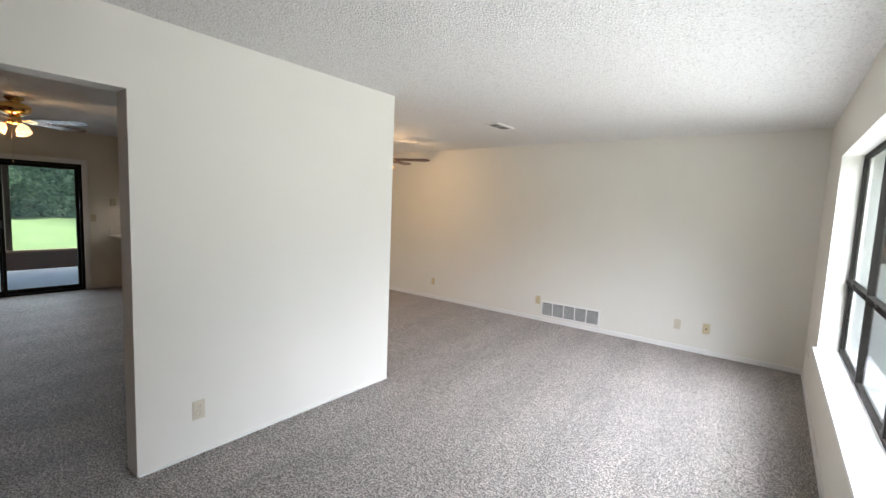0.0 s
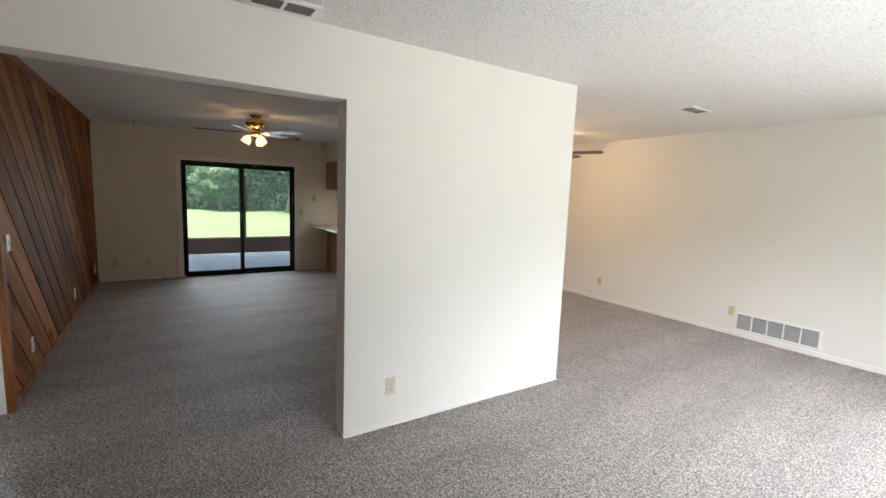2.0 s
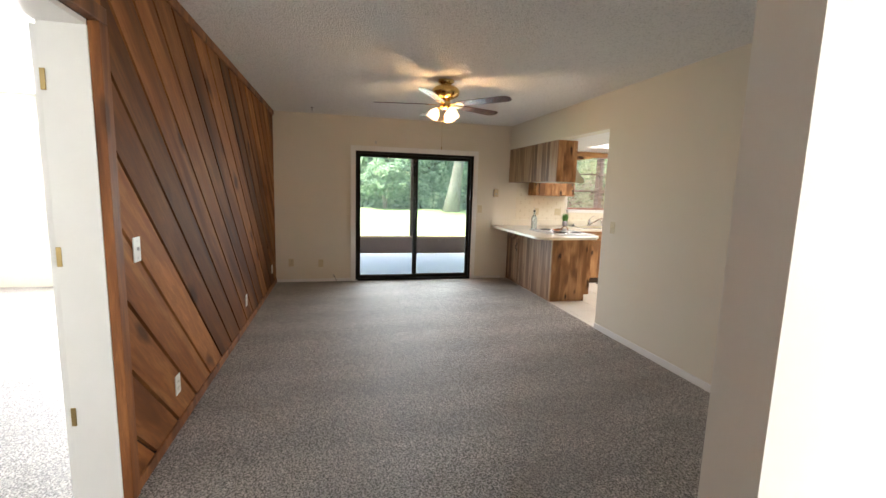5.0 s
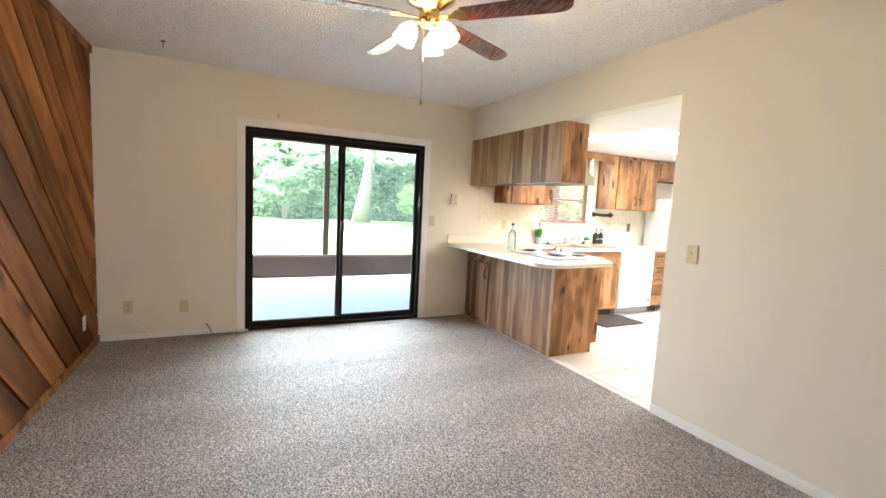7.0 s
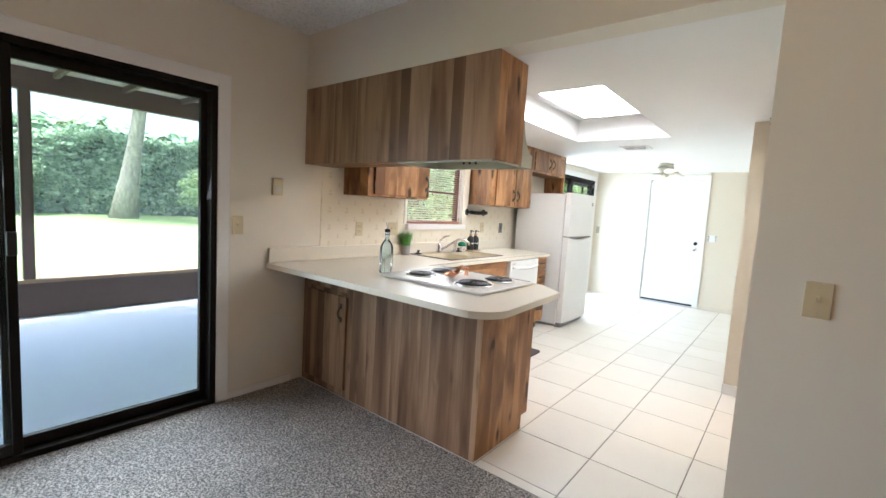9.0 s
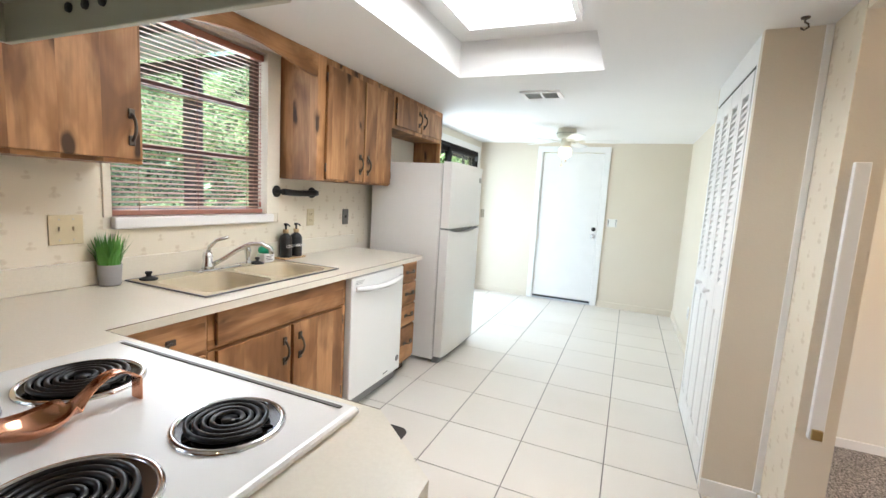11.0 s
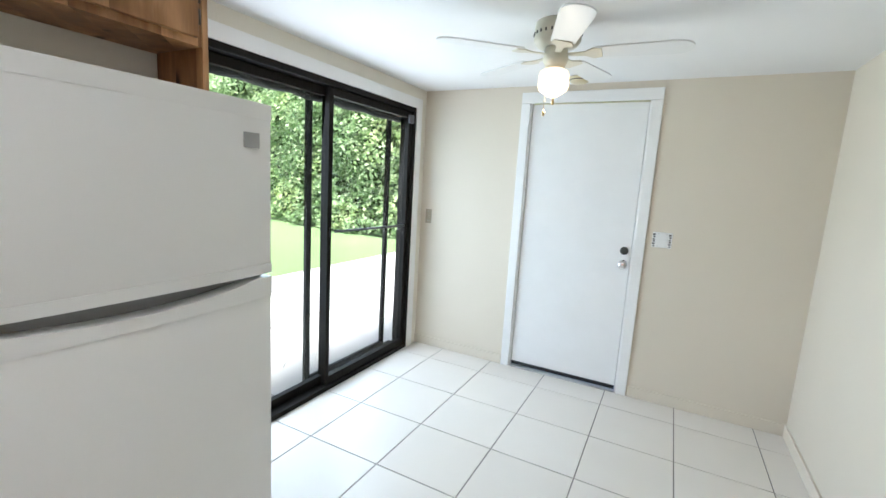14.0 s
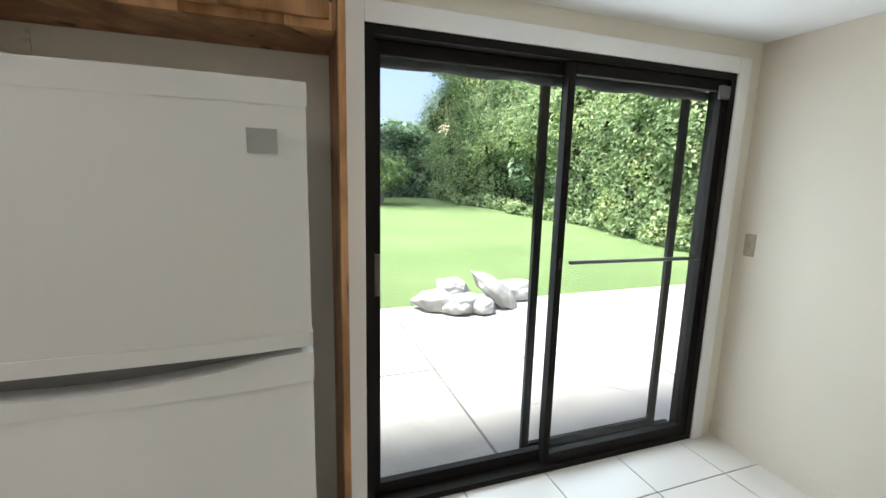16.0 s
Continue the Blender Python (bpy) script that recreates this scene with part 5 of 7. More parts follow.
for k in range(15):
    part("rafter", boxes((-11.888, XB - 0.124, -3.6 + k * 0.6, -3.56 + k * 0.6, 2.41, 2.471)), M_PORCHWOOD, porch)
part("end_beam", boxes((-11.888, -8.62, 5.325, 5.395, 2.30, 2.40)), M_PORCHWOOD, porch)
part("end_knee_wall", boxes((-11.89, -8.62, 5.32, 5.40, -0.089, 0.27)), M_PORCHWOOD, porch)
for x in (-10.36,):
    part("end_post", boxes((x, x + 0.16, 5.32, 5.40, 0.271, 2.299)), M_PORCHWOOD, porch)


def leaf_cloud(centres, normals, size, rng, spread=0.6):
    """Little folded leaves at the given places, facing roughly along the normals."""
    n = len(centres)
    nrm = normals + rng.normal(0, spread, (n, 3)) + [0, 0, 0.6]
    nrm /= np.linalg.norm(nrm, axis=1, keepdims=True)
    ref = rng.normal(0, 1, (n, 3))
    u = np.cross(nrm, ref)
    u /= np.linalg.norm(u, axis=1, keepdims=True) + 1e-9
    v = np.cross(nrm, u)
    s = size * rng.uniform(0.6, 1.4, (n, 1))
    tip, tail = centres + u * s, centres - u * s
    left, right = centres + v * s * 0.55 + nrm * s * 0.2, centres - v * s * 0.55 + nrm * s * 0.2
    verts = np.stack([tail, left, tip, right], 1).reshape(-1, 3)
    idx = np.arange(n)[:, None] * 4
    faces = np.concatenate([idx + [[0, 2, 1]], idx + [[0, 3, 2]]])
    return verts, faces


def raw_mesh(name, verts, faces, material):
    me = bpy.data.meshes.new(name)
    me.from_pydata(verts.tolist(), [], faces.tolist())
    me.materials.append(material)
    return me


def mass(name, path, half, height, count, size, material, label, seed, category="hedge", lumps=1.0, upper_bias=0.0):
    """A long bank of foliage over a path of (x, y): an uneven dark core clothed in leaves."""
    rng = np.random.default_rng(seed)
    p = np.array(path, float)
    seglen = np.linalg.norm(np.diff(p, axis=0), axis=1)
    cum = np.r_[0, np.cumsum(seglen)]

    def at(s):
        k = np.clip(np.searchsorted(cum, s, side="right") - 1, 0, len(seglen) - 1)
        t = (s - cum[k]) / seglen[k]
        d = (p[k + 1] - p[k]) / seglen[k][:, None]
        return p[k] + (p[k + 1] - p[k]) * t[:, None], d

    ph = rng.uniform(0, 6.28, 12)

    def wave(s, a):
        big = np.sin(s * 0.45 + ph[0]) * 0.16 + np.sin(s * 1.1 + ph[1] + 2.2 * np.sin(a * 2.3 + ph[4])) * 0.26
        mid = np.sin(s * 2.3 + ph[2] + a * 2) * np.sin(a * 7 + ph[5] + s * 0.6) * 0.3
        return (big + mid + np.sin(s * 4.7 + ph[3] - a * 3) * np.sin(a * 13 + ph[6]) * 0.16) * lumps

    def skin(s, a):
        """a from 0 (foot on one side) over the top to pi."""
        c, d = at(s)
        side = np.stack([-d[:, 1], d[:, 0]], 1)
        w = wave(s, a)
        ca, sa = np.cos(a), np.sin(a)
        h = height * (1 + 0.16 * w)
        r = half * (1 + 0.3 * w)
        off = np.sign(ca) * np.abs(ca) ** 0.6 * r
        z = np.abs(sa) ** 0.55 * h
        pos = np.c_[c + side * off[:, None], GZ + z]
        nr = np.c_[side * ca[:, None], sa + 0.15]
        return pos, nr / np.linalg.norm(nr, axis=1, keepdims=True)

    t = thing(name, (*p[len(p) // 2], GZ), label, category)
    org = np.array(ORIGIN[t])
    ns, na = int(cum[-1] / 0.5) + 2, 18
    S, A = np.meshgrid(np.linspace(0, cum[-1] - 1e-6, ns), np.linspace(0, np.pi, na), indexing="ij")
    pos, nr = skin(S.ravel(), A.ravel())
    pos = pos - nr * 0.22 * half ** 0.5
    pos[:, 2] = np.maximum(pos[:, 2], GZ - 0.02)
    q = np.arange(ns * na).reshape(ns, na)
    faces = np.stack([q[:-1, :-1], q[1:, :-1], q[1:, 1:], q[:-1, 1:]], -1).reshape(-1, 4)
    # plain dark shell under the leaves, so their gaps look shaded
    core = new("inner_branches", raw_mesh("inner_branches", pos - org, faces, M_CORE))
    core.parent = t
    s = rng.uniform(0, cum[-1] - 1e-6, count)
    a = np.pi * rng.uniform(0, 1, count)
    flank = np.arcsin(rng.uniform(0, 1, count) ** (1 / 0.55))
    a = np.where(rng.uniform(0, 1, count) < 0.4, a, np.where(rng.uniform(0, 1, count) < 0.5, flank, np.pi - flank))
    pos, nr = skin(s, a)
    clump = np.sin(pos[:, 0] * 4.1) * np.sin(pos[:, 1] * 3.7) * np.sin(pos[:, 2] * 4.6)
    pos = pos + nr * (rng.normal(0, 0.12, (count, 1)) + 0.18 * clump[:, None]) * min(1.2, half ** 0.5)
    pos[:, 2] = np.maximum(pos[:, 2], GZ + 0.02)
    v, f = leaf_cloud(pos, nr, size, rng)
    fo = new("foliage", raw_mesh("foliage", v - org, f, material))
    fo.parent = t
    fo["kind"] = "stuff"
    return t


mass("hedge", [(-40, -34), (-39, -14), (-38.5, 2), (-38, 16)], 1.6, 4.4, 110000, 0.15, M_HEDGE, "tall dense green hedge along the lawn", 3)


def thicket(name, rows, leaves, size, material, label, seed):
    """Heaps of overlapping leafy mounds. rows: (x0, x1, step, front y, depth, z0, z1, radius), each a stretch of wall, overhang or top."""
    rng = np.random.default_rng(seed)
    heaps = []
    for x0, x1, step, yf, depth, z0, z1, rad in rows:
        n = int(abs(x1 - x0) / step)
        for k in range(n):
            r = rad * rng.uniform(0.65, 1.35)
            x = x0 + (x1 - x0) * (k + rng.uniform(-0.4, 1.4)) / n
            heaps.append((x, yf(x) + r * 0.8 + depth * rng.uniform(0, 1) ** 1.5, GZ + rng.uniform(z0, z1), r))
    t = thing(name, (-22, 16, GZ), label, "thicket")
    org = np.array(ORIGIN[t])
    core = bm_new()
    pts, nrm = [], []
    total = sum(h[3] ** 2 for h in heaps)
    for x, y, z, r in heaps:
        bmesh.ops.create_icosphere(core, subdivisions=1, radius=r * 0.66, matrix=Matrix.Translation((x, y, max(z, GZ + 0.1))))
        n = int(leaves * r * r / total)
        d = rng.normal(0, 1, (n, 3))
        d[:, 1] -= 0.35
        d /= np.linalg.norm(d, axis=1, keepdims=True)
        ph = rng.uniform(0, 6.28, 3)
        lump = 1 + 0.2 * np.sin(d[:, 0] * 6 + ph[0]) * np.sin(d[:, 2] * 7 + ph[1]) + 0.14 * np.sin(d[:, 1] * 11 + d[:, 0] * 7 + ph[2])
        stray = np.where(rng.uniform(0, 1, n) < 0.12, rng.uniform(1.0, 1.35, n), rng.uniform(0.72, 1.05, n))
        pts.append(np.array([x, y, z]) + d * (r * lump * stray)[:, None] * [1.15, 1.0, 0.85])
        nrm.append(d)
    pts, nrm = np.concatenate(pts), np.concatenate(nrm)
    keep = pts[:, 2] > GZ + 0.02
    # dark balls inside the heaps, added as the shade of the hollows
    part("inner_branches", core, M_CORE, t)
    v, f = leaf_cloud(pts[keep], nrm[keep], size, rng, 0.55)
    fo = new("foliage", raw_mesh("foliage", v - org, f, material))
    fo.parent = t
    fo["kind"] = "stuff"
    return t


def lawn_edge(x):
    """The foot of the thicket: it swings nearer to the patio at its near end."""
    return 15.5 - 0.0085 * (x + 23) ** 2 + 0.25 * math.sin(x * 0.9)


thicket("vine_thicket", [
    (-34, -27.5, 0.30, lawn_edge, 1.0, 0.2, 2.6, 0.85), (-35, -26, 0.24, lawn_edge, 1.6, 2.4, 8.8, 1.25),
    (-27.5, -20.5, 0.42, lambda x: lawn_edge(x) + 1.9, 0.9, 0.1, 2.4, 0.7), (-28, -19.5, 0.22, lambda x: lawn_edge(x) - 0.35, 0.7, 2.9, 4.5, 0.8),
    (-28, -19, 0.3, lambda x: lawn_edge(x) + 0.5, 1.8, 4.2, 6.6, 1.1),
    (-21, -9.5, 0.17, lawn_edge, 0.5, 0.0, 2.4, 0.6), (-20, -9.5, 0.19, lambda x: lawn_edge(x) - 0.1, 0.7, 2.1, 4.0, 0.75), (-19.5, -9.5, 0.32, lambda x: lawn_edge(x) + 0.5, 1.6, 3.8, 5.3, 0.9),
    (-30, -9.5, 0.16, lambda x: lawn_edge(x) - 0.15, 0.5, 0.0, 0.35, 0.3)],
    330000, 0.062, M_VINE, "vine covered thicket of bright green leaves with dark hollows", 5)
mass("far_trees", [(-52, -40), (-50, 0), (-50, 30), (-30, 34)], 4, 6.3, 12000, 0.4, M_HEDGE, "hazy tall trees behind the hedge", 9, "trees", 1.6)


def tree(name, x, y, h, r, crown_r, n, label, seed, forks, material, size, crown_z, squash=0.6):
    rng = np.random.default_rng(seed)
    t = thing(name, (x, y, GZ), label, "tree")
    b = bm_new()
    stems = []
    for k in range(forks):
        a = 2 * math.pi * k / forks + 0.6
        lean = 0.22 if forks > 1 else 0.09
        pts = [(x, y, GZ - 0.05)]
        for i in range(1, 8):
            f = i / 7
            pts.append((x + lean * h * f ** 1.4 * math.cos(a) + 0.04 * h * math.sin(3 * f + k), y + lean * h * f ** 1.4 * math.sin(a) + 0.03 * h * math.sin(2.3 * f + 2 * k), GZ + h * f))
        tube(b, pts, lambda f, r=r: r * (1.35 - 0.5 * min(1, f * 5) - 0.55 * f), 10)
        stems.append(pts)
    part("trunk", b, M_BARK, t)
    for k, pts in enumerate(stems):
        for j in range(3):
            b = bm_new()
            o = Vector(pts[4 + j])
            a = 2.4 * j + k
            d = Vector((math.cos(a), math.sin(a), 0.8))
            tube(b, [o + d * crown_r * 0.7 * q + Vector((0, 0, 0.1 * crown_r * q * q)) for q in (0, 0.3, 0.6, 1)], lambda f, r=r: r * 0.4 * (1.05 - f), 7)
            part("limb", b, M_BARK, t)
    d = rng.normal(0, 1, (n, 3))
    d /= np.linalg.norm(d, axis=1, keepdims=True)
    lump = 1 + 0.22 * np.sin(d[:, 0] * 5 + seed) * np.sin(d[:, 1] * 6) + 0.16 * np.sin(d[:, 2] * 9 + d[:, 0] * 4)
    pos = d * (crown_r * lump * rng.uniform(0.55, 1.0, n) ** 0.5)[:, None] * [1, 1, squash] + [x, y, crown_z]
    v, f = leaf_cloud(pos, d, size, rng)
    fo = new("crown", raw_mesh("crown", v - np.array(ORIGIN[t]), f, material))
    fo.parent = t
    return t


tree("tree", -33.2, 8.0, 13.0, 0.5, 6.0, 9000, "tall pale-barked tree on the lawn before the hedge", 4, 1, M_HEDGE, 0.22, 13.5, 0.45)
tree("shrub_tree", -35.5, 3.3, 2.0, 0.09, 1.75, 5200, "round grey-green shrub with several bare stems", 6, 4, leafy("shrub_leaves", (0.08, 0.15, 0.09), (0.19, 0.29, 0.18), (0.32, 0.43, 0.28)), 0.1, 1.95, 0.75)
tree("shrub_tree", -29.5, 10.8, 1.5, 0.08, 1.3, 4000, "round grey-green shrub with several bare stems", 8, 4, M_VINE, 0.085, 1.5, 0.75)


def sandbag(x, y, z, length, wide, yaw, tilt, seed):
    rng = random.Random(seed)
    b = bm_new()
    bmesh.ops.create_icosphere(b, subdivisions=4, radius=1.0)
    for v in b.verts:
        c = v.co.copy()
        f = 1 + 0.2 * noise.noise(c * 1.5 + Vector((seed, 0, 0))) + 0.12 * noise.noise(c * 3.6 + Vector((0, seed, 0))) + 0.07 * noise.noise(Vector((c.x * 3, c.y * 9, c.z * 9)))
        q = max(0.0, (c.x - 0.72) / 0.28)
        neck = 1 - 0.75 * q ** 0.6
        v.co = Vector((c.x * (1 + 0.14 * q), c.y * neck, c.z * neck)) * f
        v.co.x *= length / 2
        v.co.y *= wide / 2
        v.co.z *= wide * 0.35
        if v.co.z < -wide * 0.24:
            v.co.z = -wide * 0.24
    for f in b.faces:
        f.smooth = True
    ob = new("sandbag", finish(b, "sandbag", M_SACK))
    ob.matrix_world = pose(x, y, z + wide * 0.24, 0, tilt, yaw)
    return tagged(ob, "weathered white woven sandbag lying on the patio edge", "sandbag", "sandbags by the lawn")


sandbag(-11.42, 7.80, -0.12, 0.62, 0.40, 250, 0, 1)
sandbag(-11.28, 8.02, -0.12, 0.50, 0.36, 115, 0, 2)
sandbag(-11.48, 7.95, 0.04, 0.40, 0.32, 80, 6, 3)
sandbag(-11.22, 8.22, -0.12, 0.36, 0.30, 160, 0, 7)
sandbag(-11.36, 8.46, -0.03, 0.66, 0.36, 255, -40, 4)
sandbag(-11.62, 8.82, -0.12, 0.72, 0.40, 100, 0, 5)

# eave over the patio door
eave = thing("eave", (-9.0, 7.5, 2.02), "tan painted eave soffit over the patio door", "eave", kind="structure")
part("soffit", boxes((-9.05, -8.614, 5.43, 10.0, 1.965, 1.98)), M_PORCHLIGHT, eave)
part("fascia", boxes((-9.075, -9.051, 5.43, 10.0, 1.95, 2.09), bevel=0.003), M_PORCHLIGHT, eave)

# front yard seen through the front window
wing = thing("garage_wing", (2.6, 6.9, GZ), "white painted garage wing beside the front walk", "house wing", kind="structure")
part("wall", boxes((0.602, 5.6, 6.2, 8.6, GZ, 2.60)), M_WHITE, wing)
part("shutter", boxes((0.95, 1.35, 6.17, 6.198, 1.15, 2.1), bevel=0.004), M_PORCHWOOD, wing)
drive = thing("front_walk", (3.0, 2.5, GZ), "pale concrete front walk and drive slabs", "driveway", kind="structure")
for j in range(5):
    part("slab", boxes((0.61, 7.5, -3.0 + j * 1.84 + 0.006, -1.16 + j * 1.84 - 0.006, GZ - 0.05, -0.14), bevel=0.006), M_CONC, drive)
mass("hedge", [(22, -20), (23, 0), (22, 24)], 1.6, 4.0, 14000, 0.2, M_HEDGE, "dense green hedge beyond the front lawn", 13)

# ---- fans ----
def ceiling_fan(x, y, ceil, zb, radius, phase, body, blade_mat, white, label):
    f = thing("ceiling_fan", (x, y, ceil), label, "ceiling fan")
    b = bm_new()
    if white:
        lathe(b, [(0, ceil), (0.095, ceil), (0.098, ceil - 0.03), (0.10, ceil - 0.075), (0.085, ceil - 0.095), (0.05, ceil - 0.10), (0, ceil - 0.10)], x, y, 36)
    else:
        lathe(b, [(0, ceil), (0.075, ceil), (0.078, ceil - 0.016), (0.05, ceil - 0.036), (0.045, ceil - 0.046), (0.10, ceil - 0.06), (0.128, ceil - 0.085), (0.132, ceil - 0.108), (0.12, ceil - 0.142), (0.07, ceil - 0.17), (0.05, ceil - 0.18), (0, ceil - 0.18)], x, y, 40)
    part("motor_housing", b, body, f)
    b = bm_new()
    top = ceil - (0.10 if white else 0.18)
    lathe(b, [(0, top), (0.045, top), (0.05, top - 0.02), (0.055, top - 0.05), (0.045, top - 0.075), (0.03, top - 0.085), (0, top - 0.085)], x, y, 28)
    part("switch_cup", b, body, f)
    for k in range(24):
        b = bm_new()
        a = 2 * math.pi * k / 24
        r = 0.099 if white else 0.124
        z = ceil - (0.05 if white else 0.12)
        box(b, x + r * math.cos(a) - 0.003, x + r * math.cos(a) + 0.003, y + r * math.sin(a) - 0.003, y + r * math.sin(a) + 0.003, z - 0.006, z + 0.006)
        part("vent_slot", b, M_DARK, f)
    n = 5
    for k in range(n):
        a = phase + 360 * k / n
        m = pose(x, y, zb, 0, 0, a)
        b = bm_new()
        prism(b, [(0.05, -0.012), (0.12, -0.016), (0.155, -0.045), (0.19, -0.036), (0.19, 0.036), (0.155, 0.045), (0.12, 0.016), (0.05, 0.012)], -0.006, -0.001, "z")
        bmesh.ops.transform(b, matrix=m @ pose(0, 0, 0.008, -9), verts=b.verts)
        iron = part("blade_iron", b, body, f)
        b = bm_new()
        w = 0.062
        out = [(0.165, -w * 0.78), (radius - 0.08, -w)] + arc(radius - 0.05, 0, 0.05, -80, 80, 8, w * 0.93) + [(radius - 0.08, w), (0.165, w * 0.78)]
        prism(b, out, 0, 0.006, "z", bevel=0.0015)
        bmesh.ops.transform(b, matrix=m @ pose(0, 0, 0.006, -7 if white else -11), verts=b.verts)
        part("blade", b, blade_mat, f)
    return f


def shade_profile(kind):
    if kind == "tulip":
        return [(0.016, 0), (0.022, -0.01), (0.04, -0.03), (0.05, -0.055), (0.048, -0.078), (0.056, -0.098), (0.053, -0.098), (0.045, -0.078), (0.046, -0.055), (0.037, -0.032), (0.018, -0.012)]
    return [(0.036, 0), (0.062, -0.012), (0.07, -0.03), (0.072, -0.075), (0.066, -0.092), (0.03, -0.115), (0.006, -0.122), (0, -0.122)]


def chain(f, x, y, z0, z1, mat_):
    b = bm_new()
    tube(b, [(x, y, z0), (x, y, z1)], 0.0011, 6)
    lathe(b, [(0, z1 - 0.032), (0.005, z1 - 0.03), (0.006, z1 - 0.015), (0.002, z1), (0, z1)], x, y, 10)
    part("pull_chain", b, mat_, f)


def brass_fan(x, y, phase, label, drop=0.0):
    z0 = 2.178 - drop
    f = ceiling_fan(x, y, H - drop, 2.21 - drop, 0.68, phase, M_BRASS, M_BLADE, False, label)
    for k in range(3):
        a = radians(25 + 120 * k)
        dx, dy = math.cos(a), math.sin(a)
        b = bm_new()
        tube(b, [(x + 0.02 * dx, y + 0.02 * dy, z0 + 0.017), (x + 0.06 * dx, y + 0.06 * dy, z0 + 0.012), (x + 0.08 * dx, y + 0.08 * dy, z0)], 0.009, 8)
        arm = part("lamp_arm", b, M_BRASS, f)
        b = bm_new()
        lathe(b, shade_profile("tulip"), seg=22, m=Matrix.Translation((x + 0.08 * dx, y + 0.08 * dy, z0)) @ Matrix.Rotation(radians(28), 4, Vector((-dy, dx, 0)) * -1))
        part("shade", b, M_SHADE, arm, "lit frosted glass tulip shade")
    chain(f, x + 0.01, y - 0.03, z0 - 0.008, z0 - 0.348, M_OLDBRASS)
    if drop:
        b = bm_new()
        lathe(b, [(0, H), (0.07, H), (0.066, H - 0.02), (0.02, H - 0.035), (0.014, H - 0.04), (0.014, H - drop), (0, H - drop)], x, y, 28)
        part("downrod", b, M_BRASS, f)
    return f


brass_fan(-6.02, 0.91, 43, "polished brass ceiling fan with walnut blades and lit shades")
brass_fan(-4.36, 4.36, 26, "polished brass ceiling fan with walnut blades, dining room", 0.06)
M_WBLADE = mat("off_white_fan_blade", (0.72, 0.72, 0.70), 0.4)
M_CREAMMETAL = mat("cream_enamelled_metal", (0.62, 0.58, 0.47), 0.4)
fan3 = ceiling_fan(-7.185, 7.27, HK, 1.945, 0.53, 4, M_CREAMMETAL, M_WBLADE, True, "white ceiling fan with a lit schoolhouse globe")
b2 = bm_new()
lathe(b2, [(r * 0.93, 1.895 + z) for r, z in shade_profile("globe")], -7.185, 7.27, 32)
part("globe", b2, M_SHADE2, fan3, "lit frosted white glass globe")
b2 = bm_new()
lathe(b2, [(0, 1.99), (0.036, 1.985), (0.033, 1.94), (0.042, 1.905), (0.04, 1.892), (0, 1.892)], -7.185, 7.27, 24)
part("fitter", b2, M_CREAMMETAL, fan3)
chain(fan3, -7.17, 7.23, 1.89, 1.765, M_OLDBRASS)
chain(fan3, -7.21, 7.24, 1.89, 1.72, M_BRASS)

# ---- wall plates ----
FACE = {"+x": 0, "+y": 90, "-x": 180, "-y": 270}


def plate(kind, x, y, z, face, material, label, wide=0.07, high=0.115):
    """A cover plate on a wall; local x looks out of the wall."""
    names = {"outlet": "power outlet", "switch": "light switch", "double": "light switch", "coax": "cable socket", "phone": "phone socket", "blank": "cover plate", "bare": "light switch"}
    name = {"outlet": "power_outlet", "switch": "light_switch", "double": "light_switch", "coax": "cable_socket", "phone": "phone_socket", "blank": "cover_plate", "bare": "light_switch"}[kind]
    t = thing(name, (0, 0, 0), label, names[kind], "wall plates")
    hw, hh = wide / 2, high / 2
    part("cover", boxes((0.0, 0.006, -hw, hw, -hh, hh), bevel=0.0025), material, t)
    if kind == "outlet":
        for s in (-1, 1):
            c = part("socket", boxes((0.006, 0.0085, -0.017, 0.017, s * 0.02 - 0.013, s * 0.02 + 0.013), bevel=0.003), material, t)
            for dy in (-0.007, 0.006):
                part("slot", boxes((0.0085, 0.0088, dy, dy + 0.0022, s * 0.02 - 0.002, s * 0.02 + 0.007)), M_DARK, c)
            part("slot", boxes((0.0085, 0.0088, -0.0025, 0.0025, s * 0.02 - 0.01, s * 0.02 - 0.006)), M_DARK, c)
    if kind in ("switch", "double", "bare"):
        for dy in ((0,) if kind == "switch" else (-0.023, 0.023)):
            part("toggle", boxes((0.005, 0.016, dy - 0.004, dy + 0.004, -0.004, 0.012), bevel=0.002), material, t)
            for dz in (-0.04, 0.04):
                part("screw", boxes((0.006, 0.0072, dy - 0.003, dy + 0.003, dz - 0.003, dz + 0.003), bevel=0.001), M_STEEL, t)
    if kind == "coax":
        b = bm_new()
        lathe(b, [(0.007, 0), (0.007, 0.008), (0.003, 0.01), (0, 0.01)], seg=12, m=pose(0.006, 0, 0, 0, 90))
        part("jack", b, M_DARK, t)
    if kind == "phone":
        part("jack", boxes((0.006, 0.008, -0.009, 0.009, -0.009, 0.009)), M_DARK, t)
    t.matrix_basis = pose(x, y, z, 0, 0, FACE[face])
    return t


M_IVORY = mat("ivory_plastic", (0.62, 0.57, 0.46), 0.35)
# almond plastic darkened in colour for the plate that sits in shade
M_SHADEDALMOND = mat("shaded_almond_plastic", (0.36, 0.31, 0.22), 0.4)
plate("outlet", -2.55, 1.138, 0.276, "+x", M_IVORY, "ivory duplex power outlet on the cream partition")
for x in (-4.39, -2.49):
    plate("outlet", x, YF, 0.29, "-y", M_PLASTIC, "almond duplex power outlet above the baseboard")
